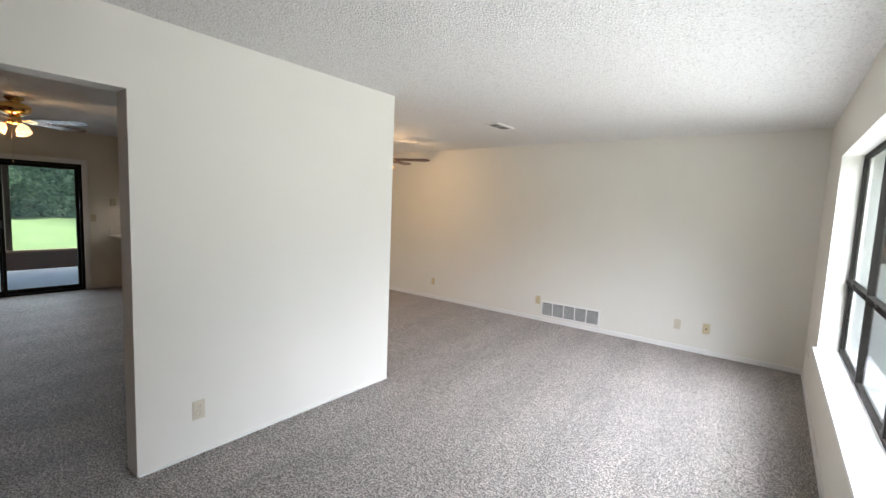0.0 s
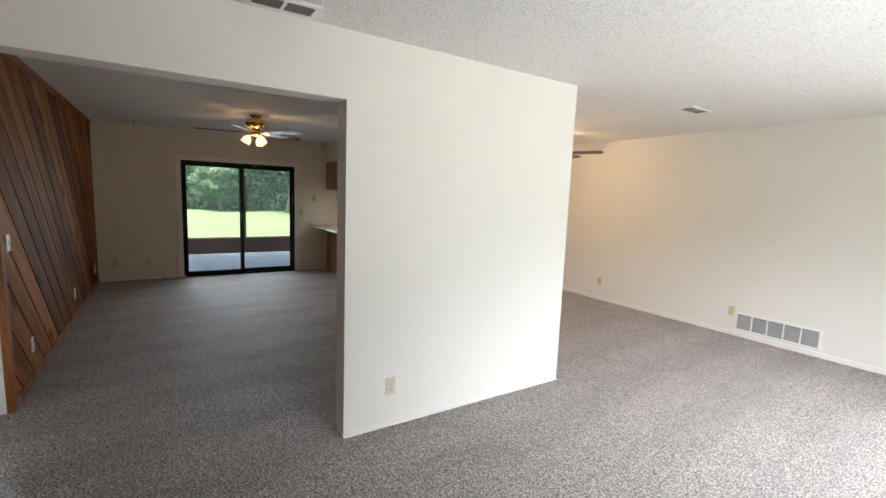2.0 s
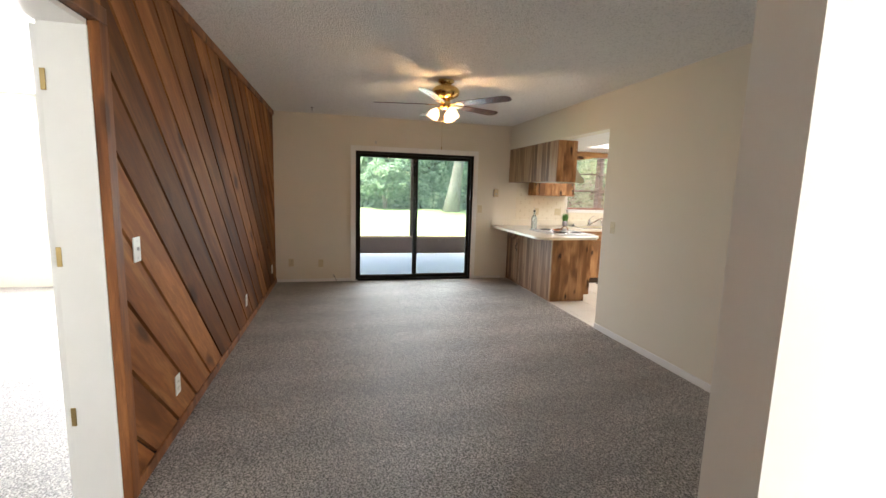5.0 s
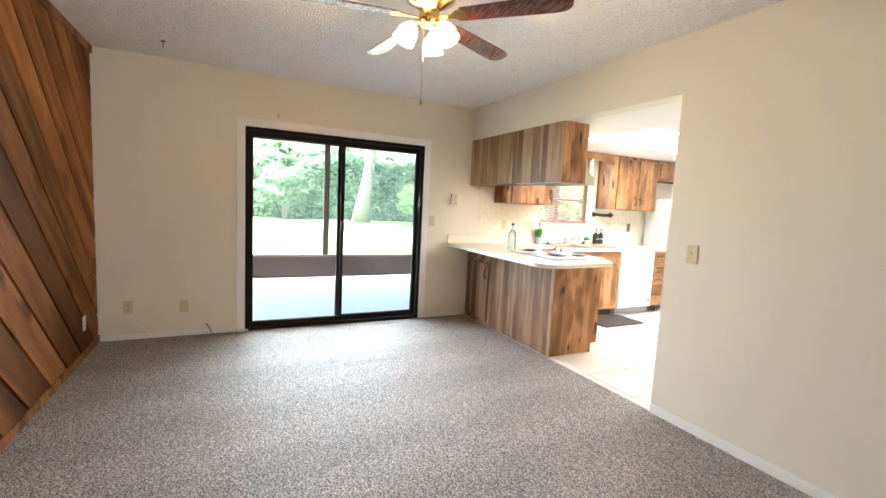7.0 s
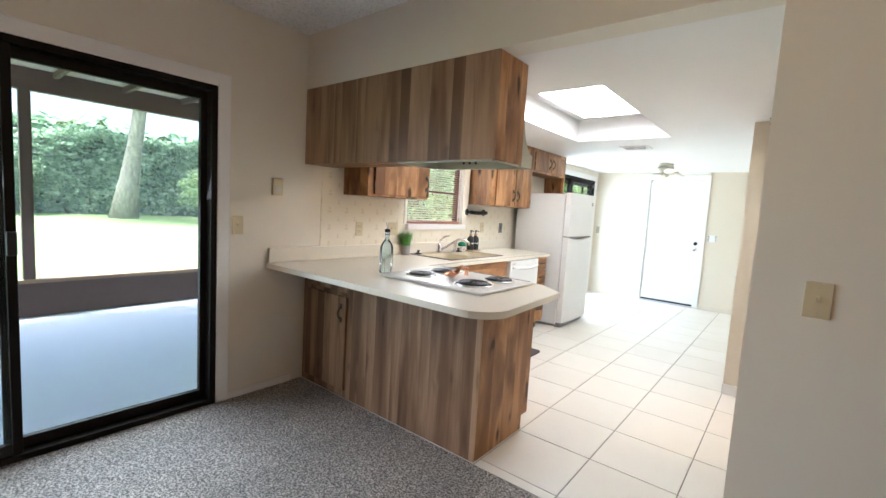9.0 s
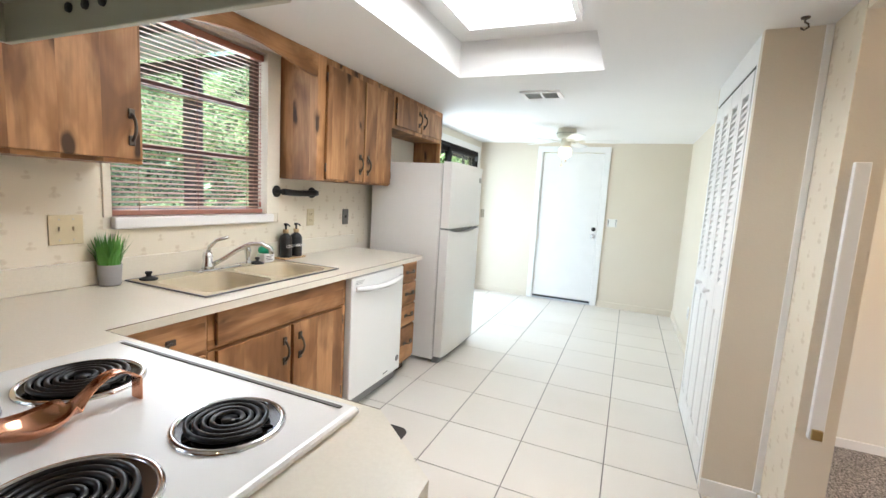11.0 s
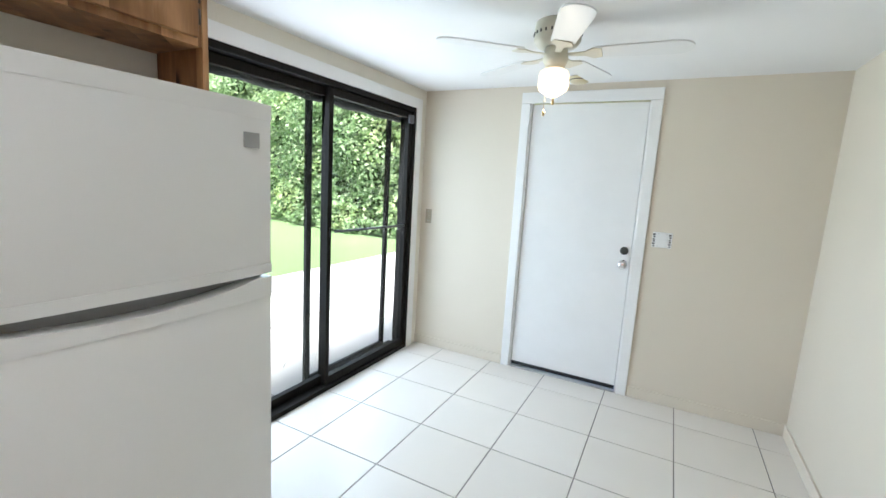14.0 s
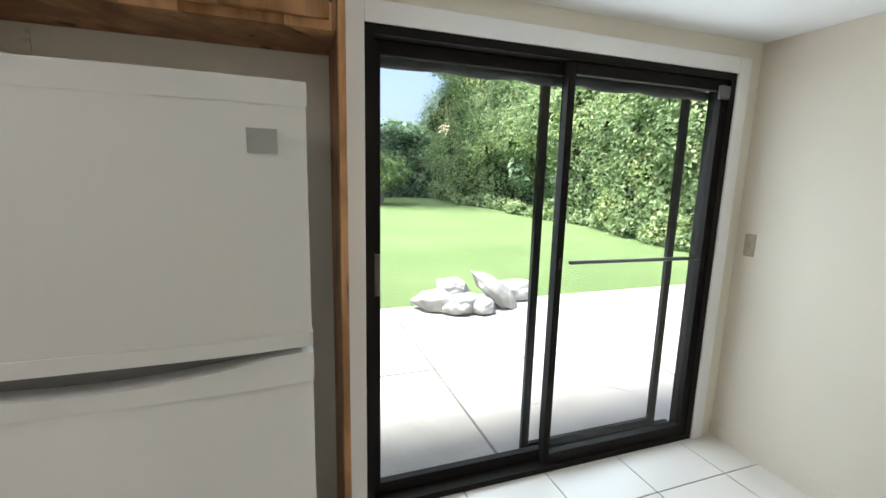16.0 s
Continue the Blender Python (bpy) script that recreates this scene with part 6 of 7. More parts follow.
plate("outlet", -0.733, YF, 0.293, "-y", M_IVORY, "ivory power outlet on the living room wall")
plate("coax", -0.442, YF, 0.294, "-y", M_PLASTIC, "almond cable socket on the living room wall")
plate("outlet", XW, 5.18, 0.36, "-x", M_WPLASTIC, "white power outlet below the front window")
plate("switch", -4.11, YW, 1.107, "+y", M_WPLASTIC, "ivory light switch on cedar boards")
for x in (-4.51, -6.41, -8.1):
    plate("outlet", x, YW, 0.268, "+y", M_WPLASTIC, "ivory power outlet on cedar boards")
plate("outlet", XB, -0.768, 0.289, "+x", M_PLASTIC, "tan power outlet with a thin white cable")
plate("blank", XB, -0.347, 0.276, "+x", M_PLASTIC, "tan blank cover plate above the baseboard")
plate("switch", XB, 2.104, 1.128, "+x", M_PLASTIC, "almond light switch beside the sliding door")
plate("outlet", XB + 0.003, 3.09, 1.105, "+x", M_PLASTIC, "almond power outlet on kitchen wallpaper")
plate("double", XB + 0.003, 3.47, 1.105, "+x", M_PLASTIC, "almond double light switch on kitchen wallpaper", 0.115, 0.115)
plate("outlet", XB + 0.003, 4.866, 1.12, "+x", M_PLASTIC, "almond power outlet on kitchen wallpaper")
plate("phone", XB + 0.003, 5.26, 1.115, "+x", M_VENTGREY, "grey steel phone socket on kitchen wallpaper")
plate("switch", -5.675, 2.58, 1.092, "-y", M_PLASTIC, "almond light switch on the cream wall")
plate("switch", -8.415, YE, 1.095, "-y", M_SHADEDALMOND, "almond light switch beside the patio door", 0.055, 0.115)
bare = plate("bare", -6.69, YE, 1.092, "-y", M_WPLASTIC, "white double light switch with torn wallpaper edge", 0.115, 0.10)
for s in (-1, 1):
    for k in range(6):
        b2 = boxes((0.0058, 0.0068, s * 0.046 - 0.006 - 0.003 * (k % 2), s * 0.046 + 0.006, -0.044 + k * 0.0145, -0.037 + k * 0.0145 + 0.002 * (k % 3)))
        ob = new("torn_fleck", finish(b2, "torn_fleck", M_DARK))
        ob.parent = bare
plate("outlet", -5.90, 7.06, 0.36, "-x", M_WPLASTIC, "white power outlet on the breakfast room wall")
th = thing("thermostat", (XB, 2.362, 1.387), "small ivory thermostat on the cream wall", "thermostat")
part("case", boxes((XB, XB + 0.028, 2.325, 2.40, 1.33, 1.445), bevel=0.006), M_PLASTIC, th)
part("dial", boxes((XB + 0.028, XB + 0.031, 2.345, 2.38, 1.36, 1.385), bevel=0.001), M_STEEL, th)


# ---- grilles ----
vent = thing("wall_vent", (-2.03, YF, 0.19), "white wall return grille with five grey filter panels", "vent")
x0, x1, z0, z1 = -2.44, -1.62, 0.075, 0.29
part("frame", boxes((x0, x1, YF - 0.012, YF, z1 - 0.022, z1), (x0, x1, YF - 0.012, YF, z0, z0 + 0.022), (x0, x0 + 0.02, YF - 0.012, YF, z0 + 0.022, z1 - 0.022), (x1 - 0.02, x1, YF - 0.012, YF, z0 + 0.022, z1 - 0.022)), M_WHITE, vent)
wv = (x1 - x0 - 0.04) / 5
M_FILTER = plaster("dusty_grey_filter", (0.22, 0.23, 0.225), 0.6)
for k in range(5):
    a = x0 + 0.02 + k * wv
    pn = part("filter_panel", boxes((a + 0.006, a + wv - 0.006, YF - 0.004, YF - 0.001, z0 + 0.022, z1 - 0.022)), M_FILTER, vent)
    if k:
        part("divider", boxes((a - 0.006, a + 0.006, YF - 0.011, YF, z0 + 0.022, z1 - 0.022)), M_WHITE, vent)
    for j in range(9):
        z = z0 + 0.032 + j * 0.0175
        part("blade", boxes((a + 0.006, a + wv - 0.006, YF - 0.009, YF - 0.005, z, z + 0.003)), M_WHITE, pn)


def ceiling_vent(x0, x1, y0, y1, z, along, label):
    v = thing("ceiling_vent", ((x0 + x1) / 2, (y0 + y1) / 2, z), label, "vent")
    e = 0.028
    part("frame", boxes((x0, x0 + e, y0, y1, z - 0.012, z), (x1 - e, x1, y0, y1, z - 0.012, z), (x0 + e, x1 - e, y0, y0 + e, z - 0.012, z), (x0 + e, x1 - e, y1 - e, y1, z - 0.012, z)), M_WHITE, v)
    # flat dark sheet in place of the shaded duct opening
    part("duct", boxes((x0 + e, x1 - e, y0 + e, y1 - e, z - 0.002, z - 0.0005)), M_DARK, v)
    if along == "x":
        xm = (x0 + x1) / 2
        part("divider", boxes((xm - 0.008, xm + 0.008, y0 + e, y1 - e, z - 0.011, z - 0.002)), M_WHITE, v)
        n = max(3, int((y1 - y0 - 2 * e) / 0.024))
        for i in range(n):
            y = y0 + e + 0.01 + i * (y1 - y0 - 2 * e) / n
            for xa, xb in ((x0 + e, xm - 0.008), (xm + 0.008, x1 - e)):
                b = bm_new()
                prism(b, [(y, z - 0.013), (y + 0.012, z - 0.003), (y + 0.0135, z - 0.004), (y + 0.0015, z - 0.014)], xa, xb, "x")
                part("slat", b, M_WPLASTIC, v)
    else:
        ym = (y0 + y1) / 2
        part("divider", boxes((x0 + e, x1 - e, ym - 0.008, ym + 0.008, z - 0.011, z - 0.002)), M_WHITE, v)
        n = max(3, int((x1 - x0 - 2 * e) / 0.024))
        for i in range(n):
            x = x0 + e + 0.01 + i * (x1 - x0 - 2 * e) / n
            for ya, yb in ((y0 + e, ym - 0.008), (ym + 0.008, y1 - e)):
                b = bm_new()
                prism(b, [(x, z - 0.013), (x + 0.012, z - 0.003), (x + 0.0135, z - 0.004), (x + 0.0015, z - 0.014)], ya, yb, "y")
                # slats coloured dark grey so that the slots look deeper in shade
                part("slat", b, M_VENTGREY, v)
    return v


ceiling_vent(-7.30, -7.02, 5.63, 5.845, HK, "x", "white two-panel ceiling vent in the kitchen")
ceiling_vent(-2.50, -2.33, 4.03, 4.38, H, "y", "white slatted ceiling vent with dark slots, living room")
ceiling_vent(-2.51, -2.34, 0.28, 0.62, H, "y", "white slatted ceiling vent beside the partition")
rv = thing("return_grille", (-5.90, 6.37, 0.4), "white stamped air return grille low on the wall", "vent")
part("plate", boxes((-5.908, -5.90, 6.13, 6.62, 0.11, 0.65), bevel=0.003), M_WHITE, rv)
for i in range(4):
    for j in range(22):
        y = 6.19 + i * 0.105
        z = 0.16 + j * 0.0205
        part("louvre", boxes((-5.913, -5.908, y, y + 0.07, z, z + 0.006)), M_WHITE, rv)
        part("slot", boxes((-5.9087, -5.9081, y, y + 0.07, z - 0.007, z - 0.001)), M_DARK, rv)

# smoke detector, hooks, small fixtures
sd = thing("smoke_detector", (-7.275, 8.22, HK), "round cream smoke detector on the ceiling", "smoke detector")
b2 = bm_new()
lathe(b2, [(0, HK), (0.062, HK), (0.064, HK - 0.012), (0.058, HK - 0.018), (0.055, HK - 0.03), (0.04, HK - 0.038), (0, HK - 0.038)], -7.275, 8.22, 32)
part("case", b2, M_PLASTIC, sd)
b2 = bm_new()
lathe(b2, [(0.0595, HK - 0.0165), (0.061, HK - 0.018), (0.0575, HK - 0.021), (0.0565, HK - 0.019)], -7.275, 8.22, 32)
part("vent_ring", b2, M_DARK, sd)


def hook(x, y, z, label):
    b = bm_new()
    lathe(b, [(0, z), (0.016, z), (0.014, z - 0.006), (0, z - 0.007)], x, y, 16)
    tube(b, [(x, y, z - 0.004), (x, y, z - 0.018), (x + 0.012, y, z - 0.026), (x + 0.014, y, z - 0.038), (x, y, z - 0.047), (x - 0.012, y, z - 0.038)], 0.0035, 8)
    return solo("ceiling_hook", b, M_IRON, label, "hook")


hook(-5.955, 4.66, HK, "dark swag hook in the kitchen ceiling")
hook(-8.0, -0.42, H, "dark swag hook in the popcorn ceiling")
b2 = boxes((XB, XB + 0.012, 0.435, 0.465, 2.06, 2.10), bevel=0.003)
tube(b2, [(XB + 0.01, 0.45, 2.085), (XB + 0.035, 0.45, 2.09), (XB + 0.04, 0.45, 2.075)], 0.005, 8)
solo("curtain_bracket", b2, M_STEEL, "small grey curtain rod bracket above the door", "bracket")
b2 = bm_new()
tube(b2, [(XB + 0.008, -0.755, 0.235), (XB + 0.02, -0.72, 0.16), (XB + 0.018, -0.65, 0.09), (XB + 0.03, -0.58, 0.01)], 0.0025, 6)
solo("cable", b2, M_WPLASTIC, "thin white cable hanging from an outlet", "cable")
b2 = bm_new()
tube(b2, [(XB + 0.002, -0.17, 0.10), (XB + 0.014, -0.15, 0.075), (XB + 0.02, -0.12, 0.01)], 0.005, 8)
solo("cable", b2, M_GASKET, "stub of grey cable poking from the wall", "cable")
solo("door_wedge", boxes((XB + 0.018, XB + 0.05, 0.10, 0.19, 0, 0.022), bevel=0.003), M_WPLASTIC, "white plastic track stop beside the sliding door", "door stop")
s2s = thing("door_sensor", (XB, 8.17, 1.84), "small grey-blue alarm sensor on the patio door", "sensor")
part("case", boxes((XB + 0.007, XB + 0.025, 8.13, 8.19, 1.80, 1.86), bevel=0.003), M_ALU, s2s)

# white gate rail on the wall end
rail = thing("hinged_rail", (-5.77, 4.47, 0.5), "narrow white painted board fixed to the wall end", "board")
part("board", boxes((-5.80, -5.755, 4.463, 4.489, 0.50, 1.52), bevel=0.003), M_WHITE, rail)
part("catch", boxes((-5.795, -5.76, 4.452, 4.463, 0.505, 0.545), bevel=0.003), M_OLDBRASS, rail, "brass catch")

# ---- flower sconce on the cedar wall ----
sc = thing("mirror_sconce", (-2.63, YW, 1.29), "dark wooden mirror sconce with a small shelf on cedar boards", "mirror")
prof = []
for i in range(33):
    a = math.pi * i / 32
    prof.append((-2.63 + 0.15 * math.cos(a) ** 3 * 0.2 + 0.12 * math.cos(a), 1.72 + 0.12 * math.sin(a) ** 0.8))
low = []
for i in range(33):
    a = math.pi + math.pi * i / 32
    low.append((-2.63 + 0.03 * math.cos(a) ** 3 + 0.12 * math.cos(a), 1.42 + 0.13 * (math.sin(a) if abs(math.cos(a)) > 0.55 else -0.85 - 0.15 * math.cos((math.cos(a)) * math.pi / 0.55) * 1.0)))
prism(b2 := bm_new(), prof + low, YW, YW + 0.02, "y", bevel=0.004)
part("plaque", b2, M_DARKWOOD, sc)
cx, cz = -2.63, 1.50
b2 = bm_new()
prism(b2, [(cx + (a - cx) * 0.76, min(1.60, cz + (z - cz) * (0.62 if z > 1.55 else 0.84))) for a, z in prof[::8] + low], YW + 0.0195, YW + 0.0225, "y")
part("mirror_plate", b2, M_MIRROR, sc, "silvered mirror glass")
b2 = bm_new()
prism(b2, [(-2.74, YW + 0.022)] + arc(-2.63, YW + 0.03, 0.11, 180, 0, 14) [::-1] [::-1] + [(-2.52, YW + 0.022)], 1.395, 1.408, "z", bevel=0.003)
part("shelf", b2, M_DARKWOOD, sc)
pot = thing("flower_pot", (-2.63, YW + 0.085, 1.409), "brass pot of pink silk flowers on a sconce shelf", "potted flowers")
b2 = bm_new()
lathe(b2, [(0, 1.409), (0.036, 1.409), (0.04, 1.42), (0.046, 1.425), (0.05, 1.46), (0.056, 1.465), (0.054, 1.475), (0.044, 1.472), (0, 1.47)], -2.63, YW + 0.085, 28)
part("pot", b2, M_BRASS, pot)
rng = np.random.default_rng(21)
n = 260
d = rng.normal(0, 1, (n, 3))
d /= np.linalg.norm(d, axis=1, keepdims=True)
c = np.array([-2.63, YW + 0.10, 1.58]) + d * rng.uniform(0.3, 1, (n, 1)) * [0.115, 0.075, 0.115]
c[:, 1] = np.maximum(c[:, 1], YW + 0.03)
v, f = leaf_cloud(c, d, 0.021, rng, 0.5)
fo = new("leaves", raw_mesh("leaves", v - np.array(ORIGIN[pot]), f, M_LEAF))
fo.parent = pot
b2 = bm_new()
for k in range(7):
    a = 0.9 * k
    tube(b2, [(-2.63, YW + 0.085, 1.46), (-2.63 + 0.05 * math.cos(a), YW + 0.1 + 0.03 * math.sin(a), 1.53), (-2.63 + 0.09 * math.cos(a), YW + 0.11 + 0.03 * math.sin(a), 1.58)], 0.002, 5)
part("stems", b2, M_LEAF, pot)
for k in range(9):
    ctr = np.array([-2.745 + 0.03 * k, YW + 0.165 + 0.02 * math.sin(k * 2.1), 1.60 - 0.011 * k + 0.018 * math.sin(k * 1.7)])
    n = 46
    d = rng.normal(0, 1, (n, 3))
    d /= np.linalg.norm(d, axis=1, keepdims=True)
    v, f = leaf_cloud(ctr + d * 0.021, d, 0.0095, rng, 0.3)
    fo = new("blossom", raw_mesh("blossom", v - np.array(ORIGIN[pot]), f, M_PALEPINK if k in (1, 5, 6) else M_PINK))
    fo.parent = pot

# ---- things on the worktop ----
sink = thing("sink", (-8.18, 4.08, CT), "almond double-bowl drop-in sink with a steel rim", "sink")
M_SINK = mat("almond_sink_enamel", (0.60, 0.53, 0.38), 0.25)


def bowl(x0, x1, y0, y1, depth):
    """A rounded basin, open above."""
    b = bm_new()
    rings = []
    for z, ins, r in ((CT + 0.004, 0.0, 0.055), (CT - 0.02, 0.006, 0.055), (CT - depth * 0.8, 0.018, 0.06), (CT - depth * 0.96, 0.035, 0.055), (CT - depth, 0.07, 0.04)):
        a0, a1, c0, c1 = x0 + ins, x1 - ins, y0 + ins, y1 - ins
        pts = arc(a1 - r, c1 - r, r, 0, 90, 6) + arc(a0 + r, c1 - r, r, 90, 180, 6) + arc(a0 + r, c0 + r, r, 180, 270, 6) + arc(a1 - r, c0 + r, r, 270, 360, 6)
        rings.append([b.verts.new((px_, py_, z)) for px_, py_ in pts])
    for a, c in zip(rings, rings[1:]):
        for i in range(len(a)):
            f = b.faces.new((a[i], a[(i + 1) % len(a)], c[(i + 1) % len(a)], c[i]))
            f.smooth = True
    b.faces.new(rings[-1])
    return b


ym = (SY0 + SY1) / 2
deck = bm_new()
hx = SX0 + 0.105
B1, B2 = (hx, SX1 - 0.03, SY0 + 0.035, ym - 0.014), (hx, SX1 - 0.03, ym + 0.014, SY1 - 0.035)
for r in ((SX0, hx, SY0, SY1), (SX1 - 0.03, SX1, SY0, SY1), (hx, SX1 - 0.03, SY0, SY0 + 0.035), (hx, SX1 - 0.03, SY1 - 0.035, SY1), (hx, SX1 - 0.03, ym - 0.014, ym + 0.014)):
    box(deck, *r, CT - 0.002, CT + 0.0045)
for x0, x1, y0, y1 in (B1, B2):
    r = 0.055
    for sx, sy, xx, yy in ((1, 1, x0, y0), (-1, 1, x1, y0), (1, -1, x0, y1), (-1, -1, x1, y1)):
        q = [(xx, yy)] + [(xx + sx * (r - r * math.sin(radians(t))), yy + sy * (r - r * math.cos(radians(t)))) for t in range(0, 91, 15)]
        prism(deck, q, CT - 0.002, CT + 0.0044, "z")
part("deck", deck, M_SINK, sink)
for bb in (B1, B2):
    bw = part("bowl", bowl(*bb, 0.17), M_SINK, sink)
    b2 = bm_new()
    lathe(b2, [(0.042, CT - 0.168), (0.038, CT - 0.1665), (0.02, CT - 0.169), (0, CT - 0.169)], (bb[0] + bb[1]) / 2, (bb[2] + bb[3]) / 2, 24)
    part("drain", b2, M_STEEL, bw)
b2 = bm_new()
for r in ((SX0 - 0.008, SX0, SY0 - 0.008, SY1 + 0.008), (SX1, SX1 + 0.008, SY0 - 0.008, SY1 + 0.008), (SX0, SX1, SY0 - 0.008, SY0), (SX0, SX1, SY1, SY1 + 0.008)):
    box(b2, *r, CT - 0.001, CT + 0.006, 0.002)
part("steel_rim", b2, M_ALU, sink, "dull steel rim")
fau = thing("faucet", (-8.37, 3.990, CT), "chrome kitchen faucet with a lever and side sprayer", "faucet")
fz = CT + 0.0045
part("base_plate", boxes((-8.40, -8.345, 3.880, 4.140, fz, fz + 0.014), bevel=0.006), M_CHROME, fau)
b2 = bm_new()
lathe(b2, [(0, fz), (0.03, fz), (0.028, fz + 0.03), (0.022, fz + 0.05), (0.024, fz + 0.075), (0.02, fz + 0.095), (0, fz + 0.1)], -8.375, 3.960, 24)
part("body", b2, M_CHROME, fau)
b2 = bm_new()
tube(b2, [(-8.375, 3.960, fz + 0.085), (-8.37, 3.965, fz + 0.12), (-8.34, 3.980, fz + 0.155), (-8.29, 4.010, fz + 0.175)], lambda t: 0.011 - 0.004 * t, 10)
part("lever", b2, M_CHROME, fau)
b2 = bm_new()
tube(b2, [(-8.365, 3.970, fz + 0.03), (-8.33, 4.010, fz + 0.06), (-8.29, 4.060, fz + 0.105), (-8.25, 4.100, fz + 0.135), (-8.21, 4.140, fz + 0.14), (-8.18, 4.170, fz + 0.115), (-8.175, 4.175, fz + 0.085)], 0.0115, 12)
part("spout", b2, M_CHROME, fau)
b2 = bm_new()
lathe(b2, [(0, fz), (0.022, fz), (0.018, fz + 0.02), (0.013, fz + 0.03), (0.014, fz + 0.06), (0.018, fz + 0.075), (0.017, fz + 0.095), (0.008, fz + 0.105), (0, fz + 0.106)], -8.37, 4.200, 20)
part("sprayer", b2, M_CHROME, fau)
fau.location += Vector((-0.012, 0.045, 0))


def stopper(x, y):
    b = bm_new()
    lathe(b, [(0, fz), (0.034, fz), (0.036, fz + 0.006), (0.02, fz + 0.012), (0.01, fz + 0.014), (0.009, fz + 0.024), (0.015, fz + 0.03), (0.012, fz + 0.036), (0, fz + 0.037)], x, y, 24)
    return solo("sink_stopper", b, M_RUBBER, "black rubber sink stopper on the sink deck", "stopper")


stopper(-8.40, 3.725)
stopper(-8.385, 4.315)


def letters(word, size, m, parent, material):
    cu = bpy.data.curves.new("lettering", "FONT")
    cu.body, cu.size, cu.align_x, cu.align_y, cu.extrude = word, size, "CENTER", "CENTER", 0.0004
    ob = new("lettering", cu)
    me = bpy.data.meshes.new_from_object(ob.evaluated_get(bpy.context.evaluated_depsgraph_get()))
    bpy.data.objects.remove(ob)
    me.materials.clear()
    me.materials.append(material)
    me.transform(Matrix.Translation(-ORIGIN[parent]) @ m)
    o = new("lettering", me)
    o.parent = parent
    return o


M_BAMBOO = mat("pale_bamboo", (0.5, 0.34, 0.17), 0.5)
M_MATTEBLACK = mat("matte_black_glass", (0.014, 0.014, 0.015), 0.35)
tray = solo("soap_tray", boxes((-8.462, -8.38, 4.52, 4.71, CT, CT + 0.01), bevel=0.004), M_BAMBOO, "thin bamboo tray under two soap bottles", "tray")
for yb, word in ((4.57, "DISH"), (4.66, "HAND")):
    bt = thing("soap_dispenser", (-8.42, yb, CT + 0.01), "matte black soap bottle lettered %s with a bamboo collar" % word, "soap bottle", "soap bottles")
    z = CT + 0.01
    b2 = bm_new()
    lathe(b2, [(0, z), (0.034, z), (0.037, z + 0.005), (0.037, z + 0.115), (0.03, z + 0.135), (0.015, z + 0.145), (0.015, z + 0.15), (0, z + 0.15)], -8.42, yb, 28)
    part("bottle", b2, M_MATTEBLACK, bt)
    b2 = bm_new()
    lathe(b2, [(0, z + 0.15), (0.017, z + 0.15), (0.017, z + 0.172), (0, z + 0.172)], -8.42, yb, 20)
    part("collar", b2, M_BAMBOO, bt, "bamboo collar")
    b2 = bm_new()
    lathe(b2, [(0, z + 0.172), (0.006, z + 0.172), (0.006, z + 0.195), (0.013, z + 0.197), (0.013, z + 0.208), (0, z + 0.21)], -8.42, yb, 16)
    tube(b2, [(-8.42, yb, z + 0.203), (-8.39, yb - 0.01, z + 0.203), (-8.375, yb - 0.016, z + 0.196)], 0.004, 8)
    part("pump", b2, M_MATTEBLACK, bt)
    letters(word, 0.026, pose(-8.3825, yb, z + 0.07, 90, 0, 78), bt, M_WPLASTIC)

caddy = thing("scrubber_holder", (-8.40, 4.39, CT), "green dish scrubber in a white holder with lettering", "scrubber")
part("holder", boxes((-8.43, -8.37, 4.35, 4.43, CT + 0.005, CT + 0.055), bevel=0.008), M_WPLASTIC, caddy)
b2 = bm_new()
lathe(b2, [(0, CT + 0.056), (0.036, CT + 0.057), (0.042, CT + 0.07), (0.036, CT + 0.09), (0.018, CT + 0.102), (0, CT + 0.104)], -8.40, 4.39, 24)
part("scrubber", b2, M_GREEN, caddy, "green plastic scrubber")
part("printed_bars", boxes(*[(-8.3698, -8.3692, 4.365, 4.415 - 0.012 * (k % 2), CT + 0.018 + 0.01 * k, CT + 0.022 + 0.01 * k) for k in range(3)]), M_DARK, caddy)

plant = thing("potted_grass", (-8.435, 3.59, CT), "bright green artificial grass in a grey cement pot", "potted plant")
b2 = bm_new()
lathe(b2, [(0, CT), (0.036, CT), (0.038, CT + 0.003), (0.044, CT + 0.085), (0.041, CT + 0.086), (0.038, CT + 0.075), (0, CT + 0.073)], -8.435, 3.59, 32)
part("pot", b2, M_POT, plant)
rg = random.Random(5)
verts, faces = [], []
for k in range(240):
    a, r = rg.uniform(0, 6.283), 0.036 * math.sqrt(rg.random())
    bx, by = -8.435 + r * math.cos(a), 3.59 + r * math.sin(a)
    lean, hgt, w = rg.uniform(0.1, 1.0) * r / 0.036 * 0.055 + 0.006, rg.uniform(0.075, 0.15), 0.0036
    pa = a + rg.uniform(-0.6, 0.6)
    q = len(verts)
    tx, ty = -math.sin(pa) * w, math.cos(pa) * w
    for fpos in (0, 0.55):
        cxp, cyp, czp = bx + lean * fpos ** 2 * math.cos(pa), by + lean * fpos ** 2 * math.sin(pa), CT + 0.072 + hgt * fpos
        verts += [(cxp - tx, cyp - ty, czp), (cxp + tx, cyp + ty, czp)]
    verts.append((bx + lean * math.cos(pa), by + lean * math.sin(pa), CT + 0.072 + hgt))
    faces += [(q, q + 1, q + 3, q + 2), (q + 2, q + 3, q + 4)]
